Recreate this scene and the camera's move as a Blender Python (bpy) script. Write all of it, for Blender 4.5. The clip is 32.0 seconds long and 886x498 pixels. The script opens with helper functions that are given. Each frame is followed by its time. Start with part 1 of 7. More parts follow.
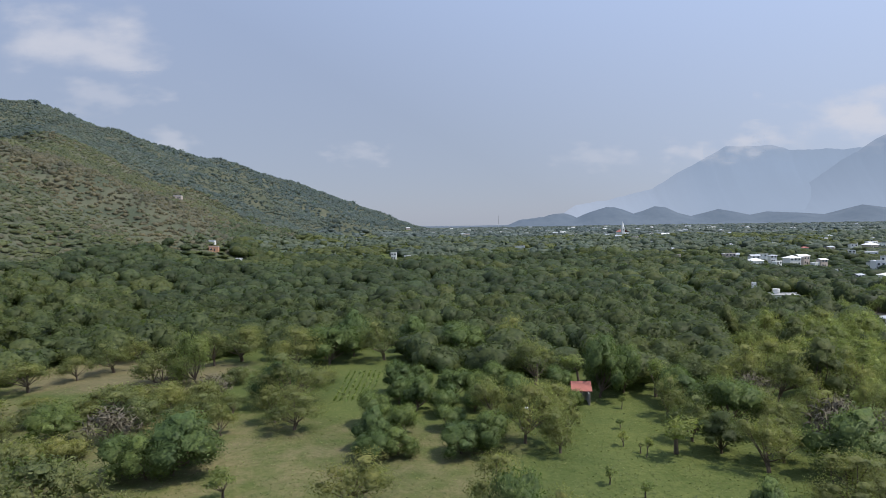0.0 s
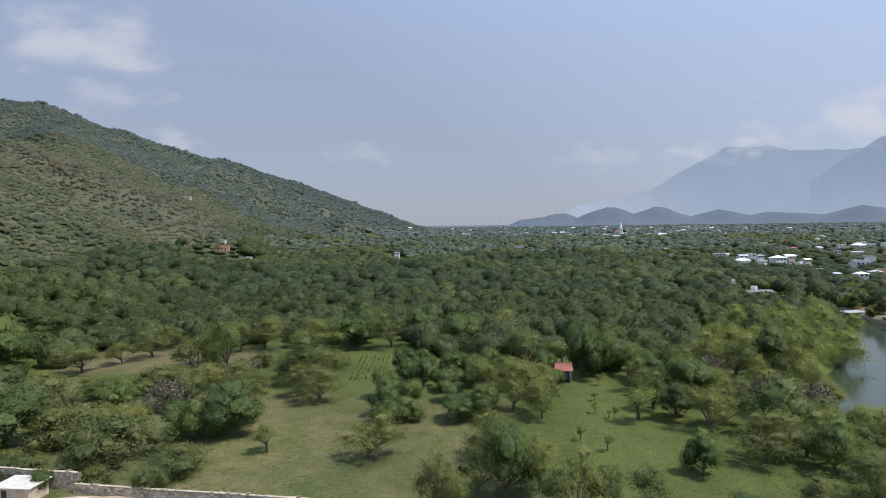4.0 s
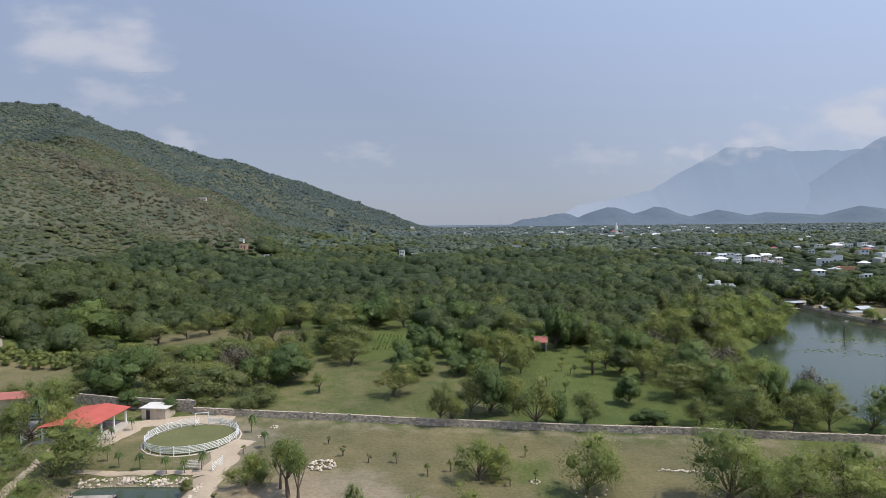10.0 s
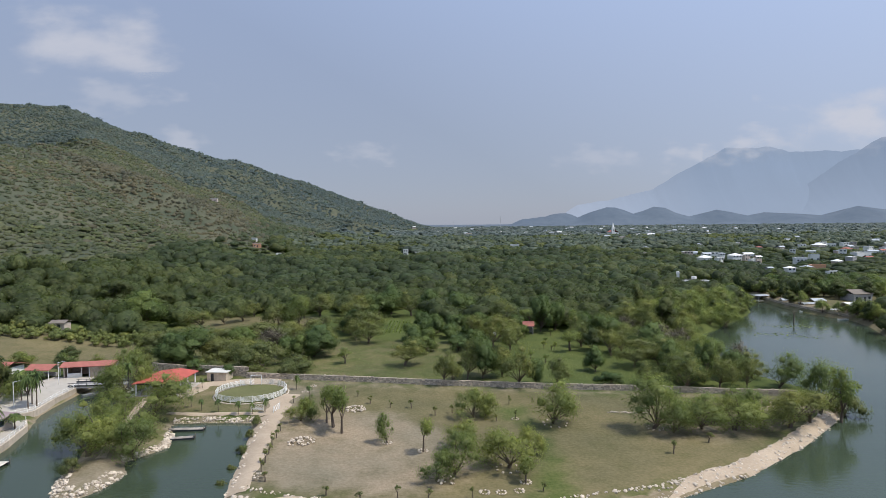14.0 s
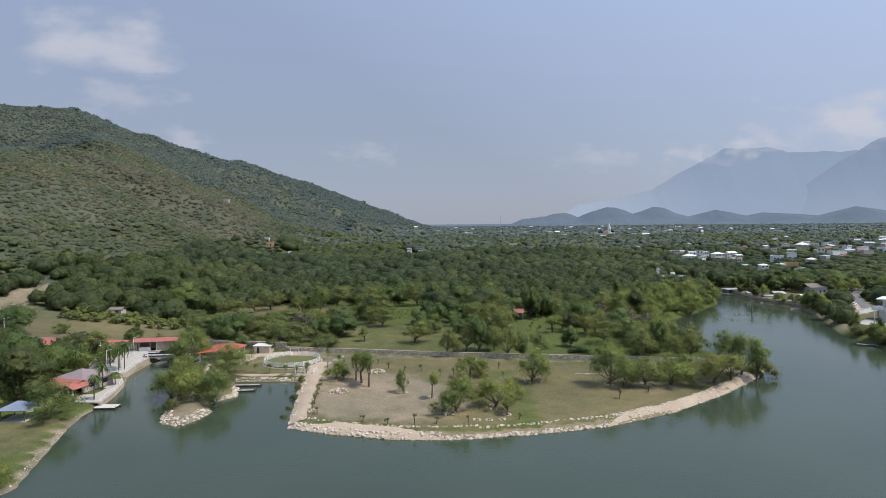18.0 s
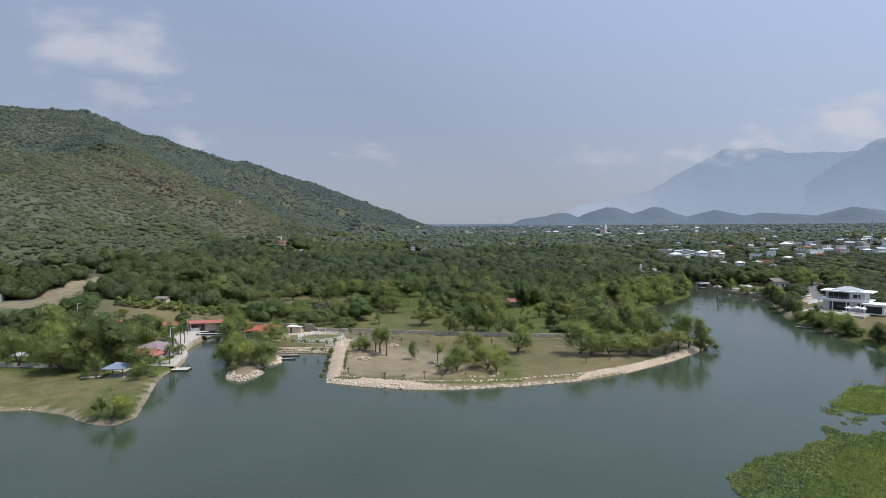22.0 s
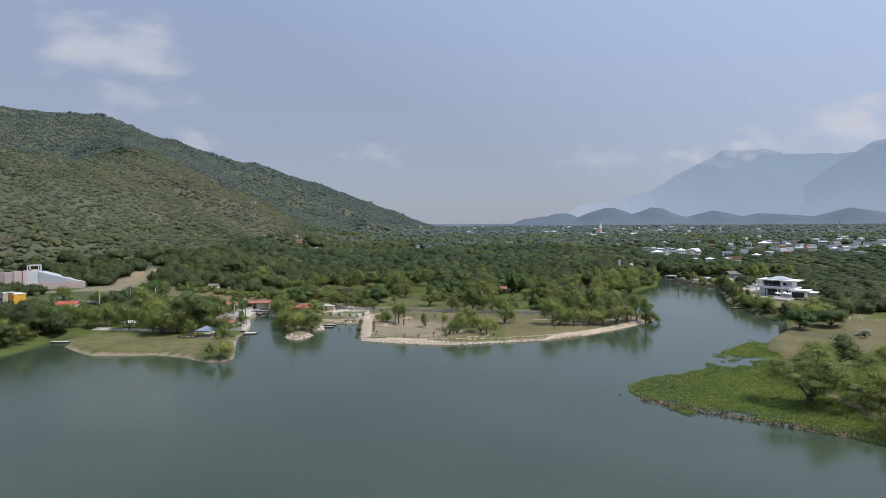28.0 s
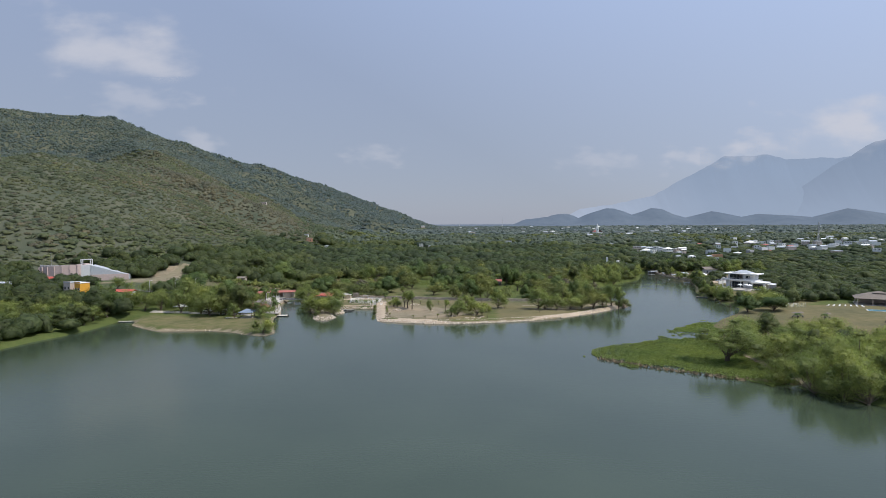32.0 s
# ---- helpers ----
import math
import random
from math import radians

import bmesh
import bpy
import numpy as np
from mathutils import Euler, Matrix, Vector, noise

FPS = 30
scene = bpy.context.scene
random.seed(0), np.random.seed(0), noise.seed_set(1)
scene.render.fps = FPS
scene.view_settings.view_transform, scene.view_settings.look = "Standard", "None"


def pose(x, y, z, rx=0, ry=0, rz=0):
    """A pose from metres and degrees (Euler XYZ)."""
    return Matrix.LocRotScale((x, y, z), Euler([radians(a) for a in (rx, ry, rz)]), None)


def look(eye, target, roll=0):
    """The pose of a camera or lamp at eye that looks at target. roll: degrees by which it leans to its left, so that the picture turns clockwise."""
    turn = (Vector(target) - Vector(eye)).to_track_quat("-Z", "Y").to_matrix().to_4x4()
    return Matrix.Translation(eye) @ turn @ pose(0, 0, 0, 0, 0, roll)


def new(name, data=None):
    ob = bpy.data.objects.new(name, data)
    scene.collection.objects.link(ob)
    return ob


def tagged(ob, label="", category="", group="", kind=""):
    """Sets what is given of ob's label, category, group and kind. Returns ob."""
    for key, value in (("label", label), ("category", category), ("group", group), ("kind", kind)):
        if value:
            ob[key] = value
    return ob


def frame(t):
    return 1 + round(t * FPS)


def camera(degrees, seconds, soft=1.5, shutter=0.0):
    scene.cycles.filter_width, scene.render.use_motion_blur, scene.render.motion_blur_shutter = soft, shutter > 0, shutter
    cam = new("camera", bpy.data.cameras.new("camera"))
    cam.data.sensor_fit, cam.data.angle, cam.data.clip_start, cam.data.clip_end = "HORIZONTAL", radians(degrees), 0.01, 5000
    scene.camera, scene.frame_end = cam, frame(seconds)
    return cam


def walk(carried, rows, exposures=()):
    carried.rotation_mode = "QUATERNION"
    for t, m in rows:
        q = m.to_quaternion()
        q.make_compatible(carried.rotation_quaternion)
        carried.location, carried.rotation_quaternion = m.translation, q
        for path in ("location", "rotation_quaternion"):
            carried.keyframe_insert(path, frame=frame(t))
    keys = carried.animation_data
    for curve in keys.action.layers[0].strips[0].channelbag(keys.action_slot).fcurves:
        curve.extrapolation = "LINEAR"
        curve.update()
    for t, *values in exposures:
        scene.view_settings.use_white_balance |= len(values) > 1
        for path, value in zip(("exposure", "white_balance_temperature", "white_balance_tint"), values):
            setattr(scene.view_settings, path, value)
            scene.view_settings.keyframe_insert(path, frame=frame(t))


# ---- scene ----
cam = camera(70.96, 32.0, soft=0.8)
PATH = [
    (0, pose(2.044, -12.833, 39.441, 87.519, 0.840, -0.392)),
    (1, pose(2.017, -17.406, 39.624, 87.514, 0.817, -0.362)),
    (2, pose(1.969, -22.279, 39.819, 87.509, 0.795, -0.333)),
    (3, pose(1.904, -27.480, 40.023, 87.502, 0.772, -0.305)),
    (4, pose(1.822, -33.025, 40.235, 87.495, 0.750, -0.278)),
    (5, pose(1.723, -38.926, 40.454, 87.486, 0.729, -0.252)),
    (6, pose(1.611, -45.186, 40.680, 87.477, 0.707, -0.227)),
    (7, pose(1.486, -51.804, 40.910, 87.467, 0.686, -0.203)),
    (8, pose(1.349, -58.772, 41.144, 87.456, 0.665, -0.179)),
    (9, pose(1.201, -66.077, 41.380, 87.445, 0.645, -0.156)),
    (10, pose(1.045, -73.703, 41.618, 87.434, 0.625, -0.133)),
    (11, pose(0.882, -81.632, 41.855, 87.422, 0.605, -0.111)),
    (12, pose(0.712, -89.841, 42.090, 87.411, 0.585, -0.089)),
    (13, pose(0.538, -98.307, 42.324, 87.399, 0.565, -0.067)),
    (14, pose(0.360, -107.006, 42.553, 87.387, 0.546, -0.045)),
    (15, pose(0.180, -115.911, 42.777, 87.376, 0.527, -0.022)),
    (16, pose(0.000, -125.000, 42.995, 87.365, 0.509, 0.000)),
    (17, pose(-0.180, -134.248, 43.205, 87.355, 0.490, 0.023)),
    (18, pose(-0.357, -143.635, 43.407, 87.345, 0.472, 0.047)),
    (19, pose(-0.532, -153.141, 43.598, 87.336, 0.454, 0.071)),
    (20, pose(-0.701, -162.751, 43.779, 87.327, 0.437, 0.096)),
    (21, pose(-0.864, -172.453, 43.946, 87.320, 0.420, 0.121)),
    (22, pose(-1.020, -182.241, 44.101, 87.313, 0.403, 0.148)),
    (23, pose(-1.167, -192.112, 44.240, 87.308, 0.386, 0.176)),
    (24, pose(-1.304, -202.073, 44.363, 87.304, 0.370, 0.205)),
    (25, pose(-1.428, -212.134, 44.469, 87.301, 0.353, 0.235)),
    (26, pose(-1.540, -222.315, 44.556, 87.300, 0.337, 0.267)),
    (27, pose(-1.638, -232.644, 44.623, 87.301, 0.322, 0.300)),
    (28, pose(-1.720, -243.157, 44.669, 87.303, 0.307, 0.335)),
    (29, pose(-1.785, -253.901, 44.693, 87.307, 0.291, 0.372)),
    (30, pose(-1.831, -264.933, 44.693, 87.313, 0.277, 0.411)),
    (31, pose(-1.858, -276.322, 44.669, 87.321, 0.262, 0.451)),
    (32, pose(-1.863, -288.146, 44.619, 87.332, 0.248, 0.494)),
]
walk(cam, PATH, exposures=[(0, 0.12), (8, 0.07), (18, 0.0), (32, 0.0)])

# ---- world, sun, exposure ----
SUN_AZ, SUN_EL = radians(-14), radians(60)   # from +x towards +y; height
sun_way = Vector((math.cos(SUN_AZ) * math.cos(SUN_EL), math.sin(SUN_AZ) * math.cos(SUN_EL), math.sin(SUN_EL)))
world = bpy.data.worlds.new("sky")
scene.world = world
world.use_nodes = True
wn = world.node_tree
sky = wn.nodes.new("ShaderNodeTexSky")
sky.sky_type = "NISHITA"
sky.sun_disc = False
sky.sun_elevation = SUN_EL
sky.sun_rotation = radians(90) - SUN_AZ
sky.air_density, sky.dust_density, sky.ozone_density = 1.0, 0.7, 2.0
sky.altitude = 600
haze = wn.nodes.new("ShaderNodeMix")   # a thin, even haze over the clear sky
haze.data_type = "RGBA"
haze.inputs[0].default_value = 0.88
way = wn.nodes.new("ShaderNodeTexCoord")
height = wn.nodes.new("ShaderNodeSeparateXYZ")
wn.links.new(way.outputs["Generated"], height.inputs[0])
veil = wn.nodes.new("ShaderNodeValToRGB")
veil.color_ramp.elements.new(0.5)
for i, (p, c) in enumerate(((0.0, (0.43, 0.475, 0.60)), (0.14, (0.425, 0.495, 0.655)), (0.42, (0.415, 0.53, 0.80)))):
    veil.color_ramp.elements[i].position = p
    veil.color_ramp.elements[i].color = (*c, 1)
wn.links.new(height.outputs[2], veil.inputs[0])
lift = wn.nodes.new("ShaderNodeVectorMath")
lift.operation = "SCALE"
side = wn.nodes.new("ShaderNodeVectorMath")      # the veil is brighter towards the sun
side.operation = "DOT_PRODUCT"
side.inputs[1].default_value = sun_way
wn.links.new(way.outputs["Generated"], side.inputs[0])
glow_by = wn.nodes.new("ShaderNodeMapRange")
for socket, value in (("From Min", 0.0), ("From Max", 0.9), ("To Min", 6.9), ("To Max", 13.4)):
    glow_by.inputs[socket].default_value = value
wn.links.new(side.outputs["Value"], glow_by.inputs["Value"])
wn.links.new(glow_by.outputs[0], lift.inputs["Scale"])
wn.links.new(veil.outputs[0], lift.inputs[0])
wn.links.new(lift.outputs[0], haze.inputs[7])
wn.links.new(sky.outputs[0], haze.inputs[6])
wn.links.new(haze.outputs[2], wn.nodes["Background"].inputs[0])
wn.nodes["Background"].inputs[1].default_value = 0.113
sun = new("sun", bpy.data.lights.new("sun", "SUN"))
sun.data.energy, sun.data.angle, sun.data.color = 3.9, radians(0.6), (1.0, 0.95, 0.86)
sun.matrix_world = look(sun_way * 100, (0, 0, 0))

# ---- materials ----


def base_mat(name, rough=0.8, metal=0.0, spec=0.3):
    m = bpy.data.materials.new(name)
    m.use_nodes = True
    b = m.node_tree.nodes["Principled BSDF"]
    b.inputs["Roughness"].default_value = rough
    b.inputs["Metallic"].default_value = metal
    b.inputs["Specular IOR Level"].default_value = spec
    return m, m.node_tree, b


def link(nt, a, b):
    nt.links.new(a, b)


def noise_node(nt, scale, detail=3.0, coord="Object", rough=0.55):
    tc = nt.nodes.new("ShaderNodeTexCoord")
    n = nt.nodes.new("ShaderNodeTexNoise")
    n.inputs["Scale"].default_value, n.inputs["Detail"].default_value, n.inputs["Roughness"].default_value = scale, detail, rough
    link(nt, tc.outputs[coord], n.inputs["Vector"])
    return n


def ramp(nt, source, stops):
    r = nt.nodes.new("ShaderNodeValToRGB")
    e = r.color_ramp.elements
    while len(e) < len(stops):
        e.new(0.5)
    for el, (p, c) in zip(e, stops):
        el.position, el.color = p, (*c, 1)
    link(nt, source, r.inputs[0])
    return r


def mixc(nt, fac, a, b, mode="MIX"):
    m = nt.nodes.new("ShaderNodeMix")
    m.data_type, m.blend_type = "RGBA", mode
    for socket, value in ((m.inputs[0], fac), (m.inputs[6], a), (m.inputs[7], b)):
        if isinstance(value, (int, float)):
            socket.default_value = value
        elif isinstance(value, tuple):
            socket.default_value = (*value, 1)
        else:
            link(nt, value, socket)
    return m.outputs[2]


def bump(nt, b, source, strength=0.3, dist=0.05):
    n = nt.nodes.new("ShaderNodeBump")
    n.inputs["Strength"].default_value, n.inputs["Distance"].default_value = strength, dist
    link(nt, source, n.inputs["Height"])
    link(nt, n.outputs[0], b.inputs["Normal"])


def plain(name, c, rough=0.7, metal=0.0, scale=1.5, vary=0.25, fine=18.0, by_object=0.0, by_piece=0.0):
    """Painted, plastered or stone-like surface with stains at two scales."""
    m, nt, b = base_mat(name, rough, metal)
    big, small = noise_node(nt, scale), noise_node(nt, fine)
    dark = tuple(v * (1 - vary) for v in c)
    light = tuple(min(1, v * (1 + vary * 0.6)) for v in c)
    r = ramp(nt, big.outputs[0], [(0.3, dark), (0.7, light)])
    col = mixc(nt, 0.35, r.outputs[0], ramp(nt, small.outputs[0], [(0.3, dark), (0.7, light)]).outputs[0])
    if by_object:
        info = nt.nodes.new("ShaderNodeObjectInfo")
        rr = ramp(nt, info.outputs["Random"], [(0, (1 - by_object,) * 3), (1, (1 + by_object * 0.5,) * 3)])
        col = mixc(nt, 1.0, col, rr.outputs[0], "MULTIPLY")
    if by_piece:
        geo = nt.nodes.new("ShaderNodeNewGeometry")
        rr = ramp(nt, geo.outputs["Random Per Island"], [(0, (1 - by_piece, 1 - by_piece, 1 - by_piece * 0.9)), (1, (1 + by_piece * 0.4,) * 3)])
        col = mixc(nt, 1.0, col, rr.outputs[0], "MULTIPLY")
    link(nt, col, b.inputs["Base Color"])
    bump(nt, b, small.outputs[0], 0.25, 0.02)
    return m


def leaf_mat(name, dark, mid, light, trans=0.3, rough=0.55, scale=0.12, grain=0.8):
    """Foliage: leaf clumps vary one by one, crown by crown and in patches."""
    m, nt, b = base_mat(name, rough, 0.0, 0.22)
    geo = nt.nodes.new("ShaderNodeNewGeometry")
    col = ramp(nt, geo.outputs["Random Per Island"], [(0.0, dark), (0.5, mid), (1.0, light)]).outputs[0]
    tc = nt.nodes.new("ShaderNodeTexCoord")
    n = nt.nodes.new("ShaderNodeTexNoise")
    n.inputs["Scale"].default_value = scale
    link(nt, geo.outputs["Position"], n.inputs["Vector"])
    patch = ramp(nt, n.outputs[0], [(0.35, (0.80, 0.86, 0.90)), (0.65, (1.12, 1.08, 0.98))]).outputs[0]
    col = mixc(nt, 1.0, col, patch, "MULTIPLY")
    tuft = nt.nodes.new("ShaderNodeTexNoise")
    tuft.inputs["Scale"].default_value, tuft.inputs["Detail"].default_value = grain, 3
    link(nt, geo.outputs["Position"], tuft.inputs["Vector"])
    col = mixc(nt, 1.0, col, ramp(nt, tuft.outputs[0], [(0.32, (0.66, 0.70, 0.70)), (0.68, (1.26, 1.22, 1.16))]).outputs[0], "MULTIPLY")
    info = nt.nodes.new("ShaderNodeObjectInfo")
    rr = ramp(nt, info.outputs["Random"], [(0, (0.78, 0.84, 0.88)), (0.5, (1, 1, 1)), (1, (1.12, 1.08, 1.0))]).outputs[0]
    col = mixc(nt, 1.0, col, rr, "MULTIPLY")
    link(nt, col, b.inputs["Base Color"])
    tr = nt.nodes.new("ShaderNodeBsdfTranslucent")
    link(nt, mixc(nt, 1.0, col, (1.05, 1.2, 0.75), "MULTIPLY"), tr.inputs[0])
    mx = nt.nodes.new("ShaderNodeMixShader")
    mx.inputs[0].default_value = trans
    out = nt.nodes["Material Output"]
    link(nt, b.outputs[0], mx.inputs[1])
    link(nt, tr.outputs[0], mx.inputs[2])
    link(nt, mx.outputs[0], out.inputs[0])
    return m


MAT = {}
MAT["wood_leaf"] = leaf_mat("woodland_leaf", (0.056, 0.073, 0.032), (0.076, 0.098, 0.043), (0.106, 0.137, 0.060), trans=0.48, scale=0.11)
MAT["olive_wood_leaf"] = leaf_mat("olive_woodland_leaf", (0.085, 0.101, 0.038), (0.106, 0.126, 0.048), (0.138, 0.164, 0.062), trans=0.48, scale=0.11)
MAT["olive_leaf"] = leaf_mat("thorn_tree_leaf", (0.211, 0.218, 0.089), (0.245, 0.254, 0.104), (0.284, 0.295, 0.121), trans=0.58, scale=0.12, grain=1.8)
MAT["mango_leaf"] = leaf_mat("dense_dark_leaf", (0.094, 0.128, 0.045), (0.118, 0.160, 0.056), (0.146, 0.198, 0.069), trans=0.45, scale=0.12, grain=1.8)
MAT["willow_leaf"] = leaf_mat("willow_leaf", (0.210, 0.235, 0.087), (0.250, 0.280, 0.104), (0.295, 0.330, 0.123), trans=0.58, scale=0.12, grain=1.8)
MAT["shrub_leaf"] = leaf_mat("shrub_leaf", (0.196, 0.203, 0.086), (0.228, 0.236, 0.100), (0.264, 0.274, 0.116), trans=0.55, scale=0.12, grain=1.8)
MAT["hill_leaf"] = leaf_mat("hillside_scrub_leaf", (0.121, 0.135, 0.081), (0.134, 0.150, 0.090), (0.150, 0.168, 0.101), trans=0.5, scale=0.03, grain=0.25)
# back ridge: scrub tinted blue-grey, aerial haze put into its leaf colour
MAT["high_leaf"] = leaf_mat("hazed_ridge_scrub_leaf", (0.104, 0.132, 0.128), (0.112, 0.142, 0.138), (0.120, 0.152, 0.148), trans=0.5, scale=0.02, grain=0.12)
MAT["brown_leaf"] = leaf_mat("dry_hillside_scrub_leaf", (0.147, 0.138, 0.099), (0.160, 0.150, 0.108), (0.173, 0.162, 0.117), trans=0.5, scale=0.03, grain=0.25)
MAT["slope_leaf"] = leaf_mat("hill_foot_leaf", (0.104, 0.122, 0.065), (0.122, 0.144, 0.076), (0.144, 0.170, 0.090), trans=0.5, scale=0.05, grain=0.4)
# the two far leaf colours are greyed and blued to paint in distance haze
MAT["far_leaf"] = leaf_mat("haze_greyed_woodland_leaf", (0.080, 0.100, 0.071), (0.098, 0.122, 0.086), (0.118, 0.146, 0.103), trans=0.33, scale=0.03, grain=0.4)
MAT["hazy_leaf"] = leaf_mat("far_hazed_woodland_leaf", (0.112, 0.135, 0.126), (0.124, 0.150, 0.140), (0.136, 0.165, 0.154), trans=0.3, scale=0.004, grain=0.1)
MAT["marsh_leaf"] = leaf_mat("marsh_plant_leaf", (0.148, 0.180, 0.054), (0.185, 0.225, 0.068), (0.222, 0.270, 0.082), trans=0.4, scale=0.08)
MAT["palm_leaf"] = leaf_mat("palm_leaf", (0.063, 0.087, 0.028), (0.105, 0.145, 0.046), (0.147, 0.203, 0.064))
MAT["young_leaf"] = leaf_mat("young_fruit_tree_leaf", (0.150, 0.172, 0.055), (0.205, 0.228, 0.075), (0.265, 0.285, 0.105), trans=0.36)
MAT["bare_twig"] = plain("bare_grey_twig", (0.135, 0.118, 0.085), 0.9)
MAT["bark"] = plain("bark", (0.13, 0.10, 0.075), 0.9, scale=4)
MAT["stone"] = plain("grey_field_stone", (0.58, 0.48, 0.36), 0.9, scale=0.8, vary=0.35, by_piece=0.5)
MAT["mortar"] = plain("grey_mortar", (0.44, 0.37, 0.28), 0.9)
MAT["pale_stone"] = plain("pale_limestone", (0.58, 0.49, 0.385), 0.85, scale=0.9, by_object=0.2, by_piece=0.25)
MAT["white_paint"] = plain("white_paint", (0.78, 0.77, 0.74), 0.5, vary=0.08)
MAT["white_wall"] = plain("white_plaster", (0.74, 0.73, 0.70), 0.8, vary=0.12)
MAT["beige_wall"] = plain("beige_plaster", (0.50, 0.42, 0.36), 0.85, vary=0.15)
MAT["rose_wall"] = plain("faded_rose_plaster", (0.52, 0.41, 0.37), 0.85, vary=0.2)
MAT["grey_wall"] = plain("grey_concrete", (0.36, 0.35, 0.34), 0.85, vary=0.2)
MAT["yellow_wall"] = plain("orange_yellow_paint", (0.72, 0.36, 0.05), 0.7, vary=0.12)
MAT["orange_wall"] = plain("orange_paint", (0.55, 0.30, 0.18), 0.7, vary=0.12)
MAT["red_roof"] = plain("red_painted_roof", (0.46, 0.10, 0.07), 0.6, scale=0.5, vary=0.2)
MAT["tile_roof"] = plain("faded_red_tile", (0.36, 0.13, 0.10), 0.75, scale=0.7, vary=0.25)
MAT["mauve_roof"] = plain("weathered_mauve_roof", (0.26, 0.20, 0.20), 0.7, vary=0.2)
MAT["pale_roof"] = plain("pale_cement_roof", (0.60, 0.57, 0.51), 0.85, vary=0.2)
MAT["grey_roof"] = plain("grey_roof_sheet", (0.42, 0.44, 0.46), 0.5, vary=0.18)
MAT["blue_roof"] = plain("blue_grey_sheet", (0.21, 0.25, 0.31), 0.5, vary=0.15)
MAT["thatch"] = plain("grey_brown_thatch", (0.20, 0.17, 0.14), 0.95, vary=0.3)
MAT["pavement"] = plain("pale_paving", (0.43, 0.39, 0.335), 0.8, scale=0.6, vary=0.15)
MAT["planks"] = plain("weathered_planks", (0.34, 0.30, 0.26), 0.85, vary=0.25, by_object=0.25)
MAT["pale_planks"] = plain("pale_planks", (0.58, 0.54, 0.46), 0.8, vary=0.2, by_object=0.2)
MAT["dark_metal"] = plain("dark_steel", (0.06, 0.065, 0.075), 0.5, 0.6, vary=0.2)
MAT["steel"] = plain("galvanised_steel", (0.45, 0.46, 0.47), 0.45, 0.7, vary=0.15)
# near-black paint for the shade inside an opening
MAT["dark_opening"] = plain("interior_shade_black", (0.03, 0.03, 0.032), 0.8)
MAT["asphalt"] = plain("worn_asphalt", (0.16, 0.15, 0.14), 0.9, scale=0.3)


def glass_mat():
    m, nt, b = base_mat("window_glass", 0.06, 0.0, 0.6)
    b.inputs["Base Color"].default_value = (0.03, 0.04, 0.05, 1)
    return m


MAT["glass"] = glass_mat()


def earth(name, stops, scale=0.08, fine=1.2, rough=0.95, relief=0.4):
    m, nt, b = base_mat(name, rough, 0, 0.15)
    a, f = noise_node(nt, scale, 5), noise_node(nt, fine, 4)
    col = mixc(nt, 0.45, ramp(nt, a.outputs[0], stops).outputs[0], ramp(nt, f.outputs[0], stops).outputs[0])
    link(nt, col, b.inputs["Base Color"])
    bump(nt, b, f.outputs[0], relief, 0.15)
    return m


MAT["track"] = earth("pale_earth_track", [(0.3, (0.32, 0.25, 0.175)), (0.7, (0.48, 0.385, 0.285))], 0.15, 2.0)
MAT["bank"] = earth("eroded_earth_bank", [(0.3, (0.14, 0.115, 0.065)), (0.7, (0.27, 0.215, 0.135))], 0.3, 2.5)
MAT["lawn"] = earth("mown_lawn", [(0.3, (0.098, 0.104, 0.042)), (0.7, (0.150, 0.148, 0.066))], 0.15, 2.0)


